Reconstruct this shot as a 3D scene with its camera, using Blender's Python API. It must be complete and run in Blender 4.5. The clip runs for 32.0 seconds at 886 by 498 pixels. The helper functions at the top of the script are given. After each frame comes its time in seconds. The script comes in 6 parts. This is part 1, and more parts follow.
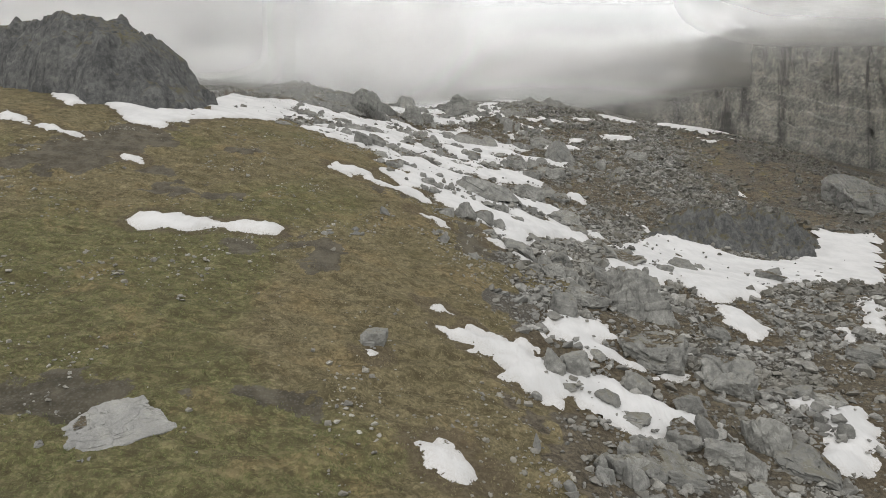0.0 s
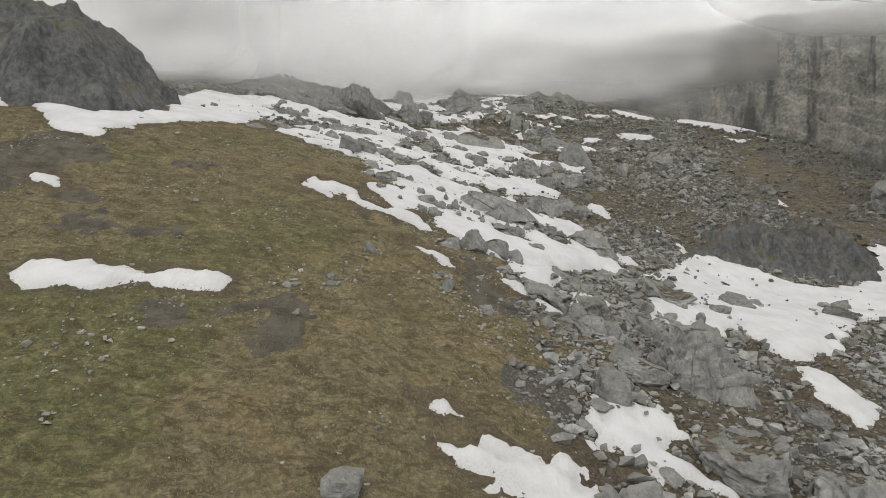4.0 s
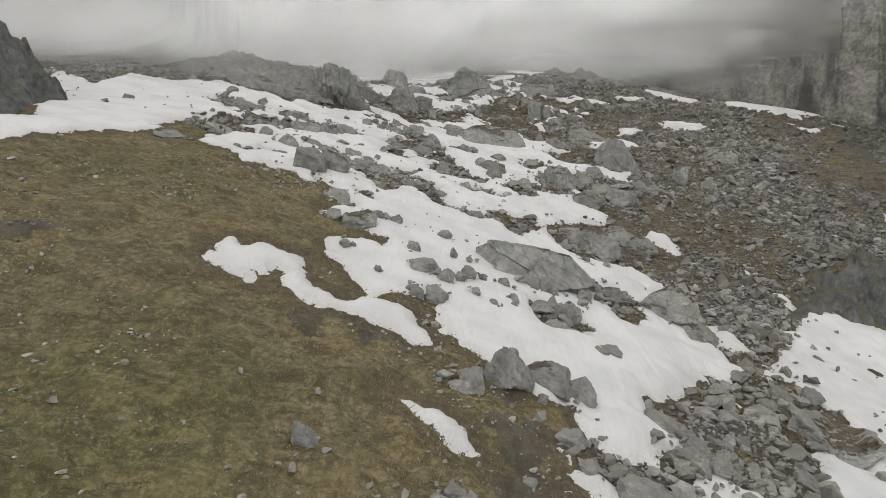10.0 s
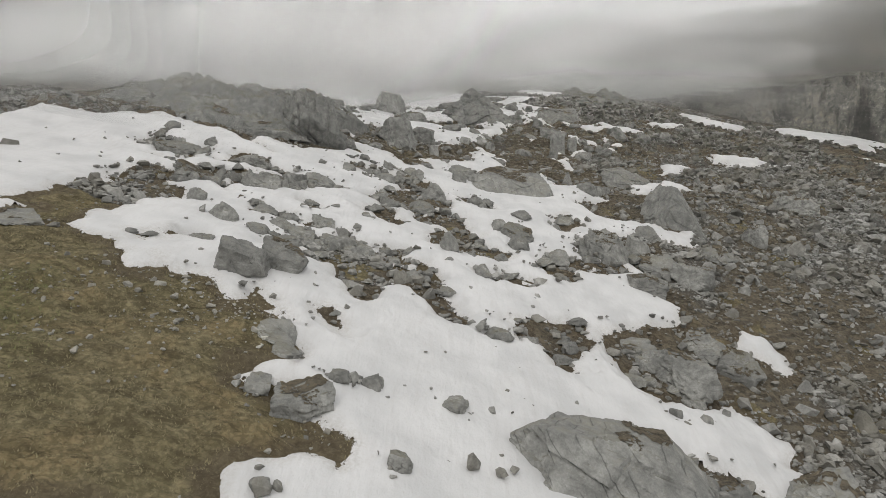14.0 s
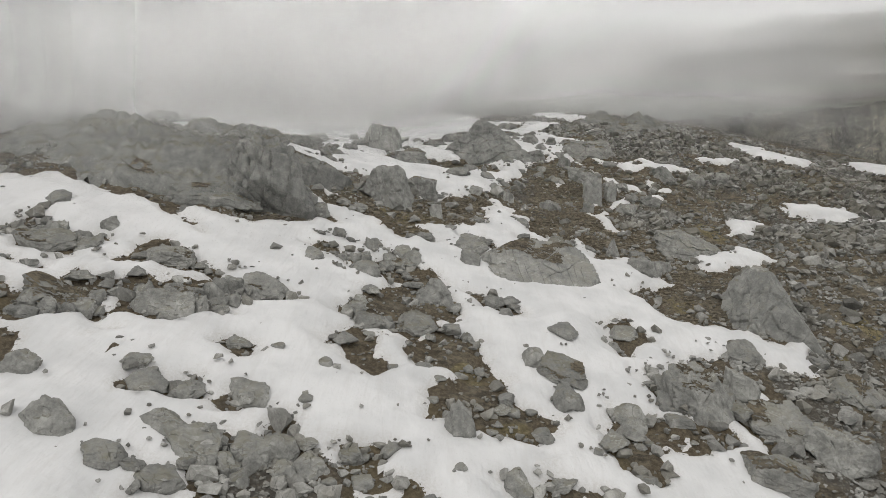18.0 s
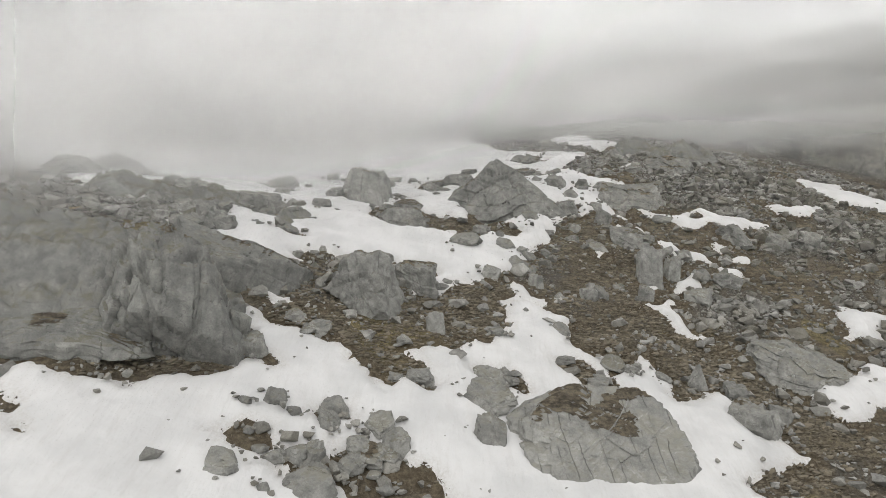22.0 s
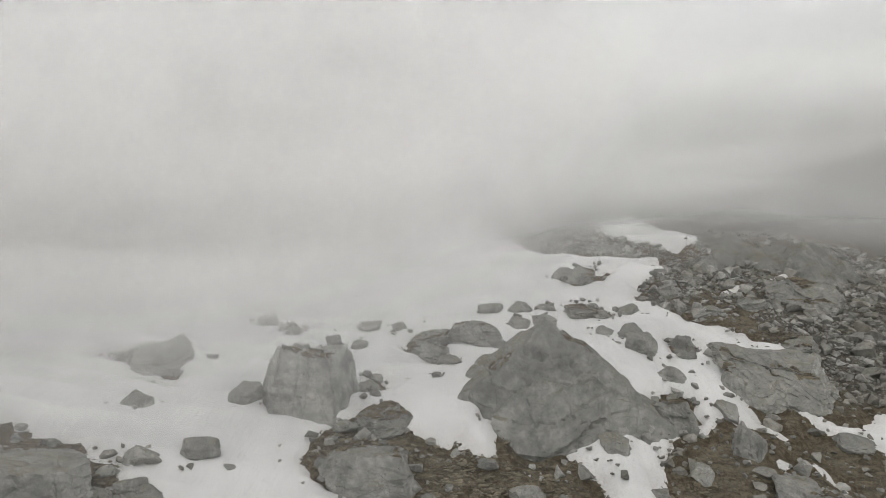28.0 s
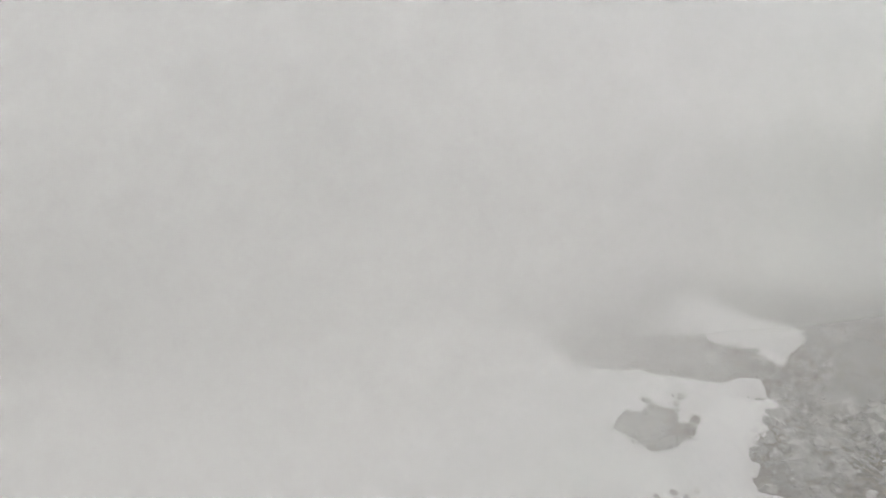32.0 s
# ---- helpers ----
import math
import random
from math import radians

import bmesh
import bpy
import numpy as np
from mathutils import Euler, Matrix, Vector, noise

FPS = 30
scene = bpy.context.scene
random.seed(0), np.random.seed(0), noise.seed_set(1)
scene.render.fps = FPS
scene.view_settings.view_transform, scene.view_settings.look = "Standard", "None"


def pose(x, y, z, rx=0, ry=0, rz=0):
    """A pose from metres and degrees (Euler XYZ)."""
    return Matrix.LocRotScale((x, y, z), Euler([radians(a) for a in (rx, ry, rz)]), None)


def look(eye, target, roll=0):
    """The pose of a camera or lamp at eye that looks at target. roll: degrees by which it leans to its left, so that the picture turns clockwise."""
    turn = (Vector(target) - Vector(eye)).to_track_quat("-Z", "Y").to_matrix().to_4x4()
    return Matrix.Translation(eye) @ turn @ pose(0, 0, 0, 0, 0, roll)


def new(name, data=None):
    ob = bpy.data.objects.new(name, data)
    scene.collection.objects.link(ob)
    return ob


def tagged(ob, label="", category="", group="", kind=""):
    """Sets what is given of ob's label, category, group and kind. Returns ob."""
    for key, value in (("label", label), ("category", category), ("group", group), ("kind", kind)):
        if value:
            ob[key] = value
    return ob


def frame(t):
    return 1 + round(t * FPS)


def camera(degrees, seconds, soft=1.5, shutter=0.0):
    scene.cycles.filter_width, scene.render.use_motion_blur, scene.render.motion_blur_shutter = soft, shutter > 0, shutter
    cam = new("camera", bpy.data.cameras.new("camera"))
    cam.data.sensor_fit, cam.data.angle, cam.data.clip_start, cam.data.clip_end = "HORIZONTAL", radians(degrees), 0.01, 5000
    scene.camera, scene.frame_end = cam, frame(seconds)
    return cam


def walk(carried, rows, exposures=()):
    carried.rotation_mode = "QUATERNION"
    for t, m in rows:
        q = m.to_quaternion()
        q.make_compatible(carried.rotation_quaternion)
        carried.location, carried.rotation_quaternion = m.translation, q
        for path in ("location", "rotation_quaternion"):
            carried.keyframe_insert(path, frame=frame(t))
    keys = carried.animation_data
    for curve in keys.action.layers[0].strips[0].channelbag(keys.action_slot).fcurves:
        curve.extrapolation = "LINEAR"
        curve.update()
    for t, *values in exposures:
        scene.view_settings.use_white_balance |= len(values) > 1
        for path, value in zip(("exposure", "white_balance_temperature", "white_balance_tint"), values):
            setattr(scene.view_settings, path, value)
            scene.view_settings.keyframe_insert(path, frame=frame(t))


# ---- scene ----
cam = camera(72.2, 32.0, 0.8)
METRES, EYE, TILT, LEAN, TURN = 200.0, 30.0, 0.0, 0.0, 0.0
ROWS = [
    (0.0, 0.0, 0.0, 0.0, 0.0, 0.0, -0.0),
    (0.5, -0.0003, 0.0114, 0.0034, -0.0, -0.3, 0.01),
    (1.0, -0.0006, 0.023, 0.0069, -0.01, -0.32, 0.01),
    (1.5, -0.0007, 0.0342, 0.0105, 0.0, -0.33, 0.01),
    (2.0, -0.001, 0.0456, 0.0141, -0.02, -0.3, 0.03),
    (2.5, -0.0011, 0.0565, 0.0175, -0.02, -0.28, 0.03),
    (3.0, -0.0012, 0.0672, 0.0208, -0.01, -0.24, 0.04),
    (3.5, -0.0013, 0.0779, 0.0241, -0.01, -0.26, 0.04),
    (5.5, -0.0024, 0.1259, 0.0392, -0.02, -3.32, 0.42),
    (6.0, -0.0025, 0.1384, 0.0433, -0.01, -3.36, 0.43),
    (6.5, -0.0025, 0.1518, 0.0472, -0.01, -3.29, 0.47),
    (7.0, -0.0024, 0.1654, 0.0513, 0.02, -3.3, 0.43),
    (7.5, -0.0029, 0.1795, 0.0555, -0.06, -3.28, 0.43),
    (8.0, -0.0029, 0.1933, 0.0599, -0.02, -3.29, 0.45),
    (8.5, -0.0033, 0.2078, 0.064, -0.07, -3.28, 0.46),
    (9.0, -0.0033, 0.2219, 0.0684, -0.01, -3.29, 0.43),
    (9.5, -0.0036, 0.2365, 0.0726, -0.0, -3.28, 0.47),
    (10.0, -0.0042, 0.2512, 0.0769, -0.05, -3.29, 0.47),
    (10.5, -0.0045, 0.2659, 0.0813, -0.04, -3.29, 0.48),
    (11.0, -0.0046, 0.2812, 0.0859, -0.0, -3.33, 0.46),
    (11.5, -0.0047, 0.2966, 0.0908, 0.02, -3.36, 0.46),
    (12.0, -0.0045, 0.3122, 0.0961, 0.1, -3.42, 0.45),
    (12.5, -0.0057, 0.3286, 0.101, -0.05, -3.35, 0.54),
    (13.0, -0.0054, 0.3447, 0.1068, 0.08, -3.42, 0.49),
    (13.5, -0.006, 0.3612, 0.1125, 0.06, -2.94, 0.44),
    (14.0, -0.0062, 0.3773, 0.1185, 0.08, -2.32, 0.4),
    (14.5, -0.0067, 0.3934, 0.1245, 0.06, -1.91, 0.42),
    (16.5, -0.0045, 0.4544, 0.1492, 0.47, -1.87, 0.44),
    (17.0, -0.0058, 0.4701, 0.1552, 0.33, -1.85, 0.49),
    (17.5, -0.0056, 0.4854, 0.1616, 0.45, -1.91, 0.48),
    (18.0, -0.0065, 0.501, 0.1679, 0.47, -1.87, 0.5),
    (18.5, -0.0063, 0.5167, 0.1744, 0.46, -1.91, 0.51),
    (19.0, -0.0069, 0.5325, 0.1805, 0.4, -1.81, 0.53),
    (19.5, -0.0075, 0.5481, 0.1869, 0.34, -1.81, 0.54),
    (20.0, -0.0065, 0.5632, 0.1936, 0.57, -1.83, 0.51),
    (20.5, -0.008, 0.5787, 0.1996, 0.34, -1.8, 0.53),
    (21.0, -0.0069, 0.5938, 0.2058, 0.67, -1.84, 0.54),
    (21.5, -0.0088, 0.6099, 0.2121, 0.38, -1.87, 0.55),
    (22.0, -0.0077, 0.6255, 0.2186, 0.6, -1.93, 0.57),
    (22.5, -0.008, 0.6414, 0.2252, 0.65, -1.96, 0.57),
    (23.0, -0.0081, 0.6573, 0.2317, 0.67, -1.94, 0.58),
    (23.5, -0.0094, 0.6736, 0.2378, 0.5, -1.88, 0.59),
    (24.0, -0.0101, 0.69, 0.2443, 0.43, -1.91, 0.55),
    (24.5, -0.0104, 0.7062, 0.2509, 0.45, -1.92, 0.52),
    (25.0, -0.0111, 0.7222, 0.2577, 0.39, -1.58, 0.56),
    (25.5, -0.0105, 0.7376, 0.2648, 0.62, -1.0, 0.56),
    (27.5, -0.0106, 0.7992, 0.2849, 0.92, 0.56, -0.17),
    (28.0, -0.0114, 0.8138, 0.2915, 0.74, 0.54, -0.15),
    (28.5, -0.0119, 0.8288, 0.298, 0.77, 0.16, -0.14),
    (29.0, -0.0124, 0.8439, 0.305, 0.82, -0.12, -0.22),
    (29.5, -0.012, 0.8591, 0.3119, 0.99, -0.09, -0.27),
    (30.0, -0.0135, 0.8749, 0.3191, 0.81, -0.15, -0.4),
    (30.5, -0.0133, 0.8899, 0.3263, 0.92, -0.18, -0.39),
    (31.0, -0.0119, 0.9039, 0.3324, 1.29, 0.15, -0.17),
    (31.5, -0.0135, 0.9198, 0.3396, 1.17, 0.05, -0.29),
    (32.0, -0.0131, 0.935, 0.3482, 1.28, -0.11, 0.03),
]
walk(cam, [(t, pose(0, 0, EYE, TILT, LEAN, TURN) @ pose(METRES * x, METRES * y, METRES * z, 90 + pitch, roll, yaw)) for t, x, y, z, yaw, pitch, roll in ROWS],
     exposures=[(0, 0.06), (5, 0.02), (12, -0.08), (16, -0.1), (22, 0.12), (24, 0.13), (25.5, 0.03), (27, -0.06), (28, -0.13), (29, -0.08), (30, -0.3), (32, -0.36)])

# ---- light: an overcast sky, bright overhead ----
world = bpy.data.worlds.new("sky")
scene.world = world
world.use_nodes = True
wn, wl = world.node_tree.nodes, world.node_tree.links
wn.clear()
SUN_UP, SUN_ROUND = 48.0, 200.0
w_out = wn.new("ShaderNodeOutputWorld")
w_sky = wn.new("ShaderNodeTexSky")
w_sky.sky_type = "NISHITA"
w_sky.sun_disc = False
w_sky.sun_elevation, w_sky.sun_rotation = radians(SUN_UP), radians(SUN_ROUND)
w_blue = wn.new("ShaderNodeBackground")
w_blue.inputs[1].default_value = 0.012
wl.new(w_sky.outputs[0], w_blue.inputs[0])
w_pos = wn.new("ShaderNodeTexCoord")
w_xyz = wn.new("ShaderNodeSeparateXYZ")
w_ramp = wn.new("ShaderNodeValToRGB")
w_ramp.color_ramp.elements[0].position, w_ramp.color_ramp.elements[0].color = 0.0, (0.72, 0.72, 0.712, 1)
w_ramp.color_ramp.elements[1].position, w_ramp.color_ramp.elements[1].color = 0.6, (1.0, 0.995, 0.98, 1)
w_grey = wn.new("ShaderNodeBackground")
w_grey.inputs[1].default_value = 1.0
w_sum = wn.new("ShaderNodeAddShader")
wl.new(w_pos.outputs["Generated"], w_xyz.inputs[0])
wl.new(w_xyz.outputs["Z"], w_ramp.inputs[0])
wl.new(w_ramp.outputs[0], w_grey.inputs[0])
wl.new(w_blue.outputs[0], w_sum.inputs[0])
wl.new(w_grey.outputs[0], w_sum.inputs[1])
wl.new(w_sum.outputs[0], w_out.inputs[0])

sun = new("sun", bpy.data.lights.new("sun", "SUN"))
sun.data.energy, sun.data.angle, sun.data.color = 0.7, radians(35), (1.0, 0.97, 0.92)
sun_dir = Vector((math.sin(radians(SUN_ROUND)) * math.cos(radians(SUN_UP)), math.cos(radians(SUN_ROUND)) * math.cos(radians(SUN_UP)), math.sin(radians(SUN_UP))))
sun.matrix_world = look((0, 0, 300), Vector((0, 0, 300)) - sun_dir)
scene.view_settings.exposure = 0.0
scene.cycles.transparent_max_bounces = 64
scene.cycles.diffuse_bounces = 6

# ---- tools ----
def lattice(ix, iy, iz, seed):
    h = (ix.astype(np.int64) * 374761393 + iy.astype(np.int64) * 668265263 + iz.astype(np.int64) * 2147483647 + seed * 144665) & 0xFFFFFFFF
    h = ((h ^ (h >> 13)) * 1274126177) & 0xFFFFFFFF
    h = ((h ^ (h >> 16)) * 2246822519) & 0xFFFFFFFF
    return ((h ^ (h >> 15)) & 0xFFFFFF) / float(0xFFFFFF) * 2 - 1


def soft_noise(x, y, z=0.0, seed=0):
    """Smooth noise from -1 to 1 on arrays."""
    x, y, z = np.broadcast_arrays(np.asarray(x, float), np.asarray(y, float), np.asarray(z, float))
    ix, iy, iz = np.floor(x), np.floor(y), np.floor(z)
    u, v, w = x - ix, y - iy, z - iz
    u, v, w = (a * a * (3 - 2 * a) for a in (u, v, w))
    total = 0
    for a, fa in ((0, 1 - u), (1, u)):
        for b, fb in ((0, 1 - v), (1, v)):
            for c, fc in ((0, 1 - w), (1, w)):
                total = total + fa * fb * fc * lattice(ix + a, iy + b, iz + c, seed)
    return total


def fractal(x, y, z=0.0, seed=0, octaves=4):
    total, gain = 0, 0.55
    for k in range(octaves):
        total = total + gain ** k * soft_noise(x * 2.03 ** k, y * 2.03 ** k, z * 2.03 ** k, seed + k)
    return total


def smooth(a, b, v):
    t = np.clip((v - a) / (b - a), 0, 1)
    return t * t * (3 - 2 * t)


def mesh_from(name, verts, faces, smooth_faces=True):
    """A mesh from an (n, 3) array and an (m, 3 or 4) array of corners."""
    me = bpy.data.meshes.new(name)
    verts, faces = np.asarray(verts, np.float32), np.asarray(faces, np.int32)
    m, k = faces.shape
    me.vertices.add(len(verts))
    me.vertices.foreach_set("co", verts.ravel())
    me.loops.add(m * k)
    me.loops.foreach_set("vertex_index", faces.ravel())
    me.polygons.add(m)
    me.polygons.foreach_set("loop_start", np.arange(0, m * k, k, dtype=np.int32))
    me.polygons.foreach_set("loop_total", np.full(m, k, np.int32))
    me.polygons.foreach_set("use_smooth", np.full(m, smooth_faces))
    me.update()
    return me


def float_mark(me, name, values):
    me.attributes.new(name, "FLOAT", "POINT").data.foreach_set("value", np.asarray(values, np.float32))


BALLS = {}


def ball(level):
    """Corners and faces of a unit icosphere."""
    if level not in BALLS:
        bm = bmesh.new()
        bmesh.ops.create_icosphere(bm, subdivisions=level, radius=1.0)
        bm.verts.ensure_lookup_table()
        v = np.array([p.co[:] for p in bm.verts])
        f = np.array([[p.index for p in q.verts] for q in bm.faces])
        bm.free()
        BALLS[level] = v, f
    return BALLS[level]


SLAB, BLOCK, PEAK = "slab", "block", "peak"


def rock_shape(kind, level, seed, rough=1.0, strata=1.0, cuts=None):
    """A broken rock about 2 across: a solid cut by planes, its edges chipped, with beds and cracks."""
    rng = np.random.default_rng(seed)
    d, f = ball(level)
    n = 4 if kind == BLOCK else 3
    normals = rng.normal(size=(n, 3))
    normals /= np.linalg.norm(normals, axis=1)[:, None]
    off = rng.uniform(0.74, 0.98, n)
    if kind == BLOCK:
        turn = np.array(Euler(rng.uniform(-0.35, 0.35, 3)).to_matrix())
        box = np.vstack([np.eye(3), -np.eye(3)]) + rng.normal(size=(6, 3)) * 0.16
        box = (box / np.linalg.norm(box, axis=1)[:, None]) @ turn
        normals, off = np.vstack([normals, box]), np.concatenate([np.maximum(off, 0.76), rng.uniform(0.52, 0.8, 6)])
    elif kind == SLAB:
        tilt = np.array([rng.uniform(-0.45, 0.45), rng.uniform(-0.75, -0.1), 1.0])
        tilt /= np.linalg.norm(tilt)
        side = np.array([[math.cos(a), math.sin(a), rng.uniform(-0.2, 0.6)] for a in np.arange(5) * 1.257 + rng.uniform(0, 1.2)])
        side /= np.linalg.norm(side, axis=1)[:, None]
        normals, off = np.vstack([normals, tilt, side]), np.concatenate([np.maximum(off, 0.86), [rng.uniform(0.42, 0.6)], rng.uniform(0.66, 0.92, 5)])
    else:
        a = np.arange(4) * 1.571 + rng.uniform(0, 1.2) + rng.uniform(-0.3, 0.3, 4)
        side = np.stack([np.cos(a), np.sin(a), rng.uniform(0.35, 1.0, 4)], 1)
        side /= np.linalg.norm(side, axis=1)[:, None]
        normals, off = np.vstack([normals, side]), np.concatenate([np.maximum(off, 0.88), rng.uniform(0.48, 0.74, 4)])
    normals, off = np.vstack([normals, (0, 0, -1)]), np.append(off, 0.42)
    if cuts:
        normals = np.array([q[:3] for q in cuts], float)
        normals /= np.linalg.norm(normals, axis=1)[:, None]
        off = np.array([q[3] for q in cuts], float)
    nc = 4 if cuts else 9
    chips = rng.normal(size=(nc, 3))
    chips /= np.linalg.norm(chips, axis=1)[:, None]
    first = np.min(np.where(chips @ normals.T > 0.05, off / np.maximum(chips @ normals.T, 0.05), 9.0), axis=1)
    normals, off = np.vstack([normals, chips]), np.concatenate([off, first * rng.uniform(0.92, 1.0, nc)])
    reach = d @ normals.T
    r = np.min(np.where(reach > 0.05, off / np.maximum(reach, 0.05), 9.0), axis=1)
    r = np.minimum(r, 1.45)
    v = d * r[:, None]
    if level >= 3:
        s = seed * 7.31
        bump = fractal(v[:, 0] * 1.4 + s, v[:, 1] * 1.4, v[:, 2] * 1.4, seed, 6 if level > 4 else 4) * 0.045 * rough
        axis = np.array([rng.uniform(-0.9, 0.9), rng.uniform(-0.9, 0.9), 1.0])
        warp = fractal(v[:, 0] * 0.9 + s, v[:, 1] * 0.9, v[:, 2] * 0.9, seed + 5, 3)
        q = (v @ axis) * rng.uniform(2.2, 4.4) + warp * 0.9
        saw = q - np.floor(q)
        where = smooth(-0.1, 0.5, soft_noise(v[:, 0] * 1.2 - s, v[:, 1] * 1.2, v[:, 2] * 1.2, seed + 2))
        bump += 0.03 * strata * where * (saw - smooth(0.86, 1.0, saw) - 0.4)
        if level >= 4:
            # joint sets split the rock into blocks that stand a little proud of one another
            spin = np.array(Euler(rng.uniform(-0.7, 0.7, 3)).to_matrix())
            for fine, lift in ((1.0, 0.055), (2.3, 0.028)):
                g = (v @ spin) * rng.uniform((1.2, 1.7, 2.2), (2.0, 2.8, 3.6)) * fine + 0.16 * warp[:, None] + s
                cellid = np.floor(g)
                bump += lift * rough * lattice(cellid[:, 0], cellid[:, 1], cellid[:, 2], seed + 31)
                gap = np.min(0.5 - np.abs(g - cellid - 0.5), axis=1)
                bump -= 0.5 * lift * rough * (1 - smooth(0.0, 0.05, gap))
        joint = np.abs(soft_noise(v[:, 0] * 1.1 + s, v[:, 1] * 1.1, v[:, 2] * 0.7, seed + 9))
        bump -= 0.035 * rough * (1 - smooth(0.0, 0.045, joint))
        v = v * (1 + bump / np.maximum(r, 0.3))[:, None]
    else:
        v = v * (1 + rng.uniform(-0.05, 0.05, len(v)))[:, None]
    return v, f


# ---- materials ----
def material(name):
    m = bpy.data.materials.new(name)
    m.use_nodes = True
    m.node_tree.nodes.clear()
    return m, m.node_tree.nodes, m.node_tree.links


class Web:
    """Short calls for building node webs."""

    def __init__(self, name):
        self.mat, self.n, self.l = material(name)
        self.out = self.n.new("ShaderNodeOutputMaterial")
        self.geo = self.n.new("ShaderNodeNewGeometry")

    def put(self, node, slot, value):
        if isinstance(value, bpy.types.NodeSocket):
            self.l.new(value, node.inputs[slot])
        elif value is not None:
            node.inputs[slot].default_value = value

    def noise(self, scale, detail=4.0, rough=0.55, vec=None, warp=0.0):
        q = self.n.new("ShaderNodeTexNoise")
        self.put(q, "Vector", vec or self.geo.outputs["Position"])
        self.put(q, "Scale", scale)
        self.put(q, "Detail", detail)
        self.put(q, "Roughness", rough)
        self.put(q, "Distortion", warp)
        return q.outputs[0]

    def cells(self, scale, feature="F1", vec=None):
        q = self.n.new("ShaderNodeTexVoronoi")
        q.feature = feature
        self.put(q, "Vector", vec or self.geo.outputs["Position"])
        self.put(q, "Scale", scale)
        return q.outputs[0]

    def span(self, value, a, b, c=0.0, d=1.0):
        q = self.n.new("ShaderNodeMapRange")
        q.interpolation_type = "SMOOTHSTEP"
        for k, x in enumerate((value, a, b, c, d)):
            self.put(q, k, x)
        return q.outputs[0]

    def sums(self, how, a, b=None):
        q = self.n.new("ShaderNodeMath")
        q.operation = how
        self.put(q, 0, a)
        if b is not None:
            self.put(q, 1, b)
        return q.outputs[0]

    def mix(self, factor, a, b, how="MIX"):
        q = self.n.new("ShaderNodeMix")
        q.data_type, q.blend_type = "RGBA", how
        self.put(q, 0, factor)
        self.put(q, 6, a if isinstance(a, bpy.types.NodeSocket) else (*a, 1))
        self.put(q, 7, b if isinstance(b, bpy.types.NodeSocket) else (*b, 1))
        return q.outputs[2]

    def mark(self, name):
        q = self.n.new("ShaderNodeAttribute")
        q.attribute_name = name
        return q.outputs["Fac"]

    def bump(self, height, strength, distance, normal=None):
        q = self.n.new("ShaderNodeBump")
        self.put(q, "Strength", strength)
        self.put(q, "Distance", distance)
        self.put(q, "Height", height)
        if normal is not None:
            self.put(q, "Normal", normal)
        return q.outputs[0]

    def stretch(self, sx, sy, sz, turn=(0, 0, 0), vec=None):
        q = self.n.new("ShaderNodeMapping")
        self.put(q, "Vector", vec or self.geo.outputs["Position"])
        q.inputs["Rotation"].default_value = turn
        q.inputs["Scale"].default_value = (sx, sy, sz)
        return q.outputs[0]

    def finish(self, color, roughness, normal=None, sheen=None):
        q = self.n.new("ShaderNodeBsdfPrincipled")
        self.put(q, "Base Color", color)
        self.put(q, "Roughness", roughness)
        self.put(q, "Specular IOR Level", 0.3)
        if normal is not None:
            self.put(q, "Normal", normal)
        self.l.new(q.outputs[0], self.out.inputs[0])
        return self.mat


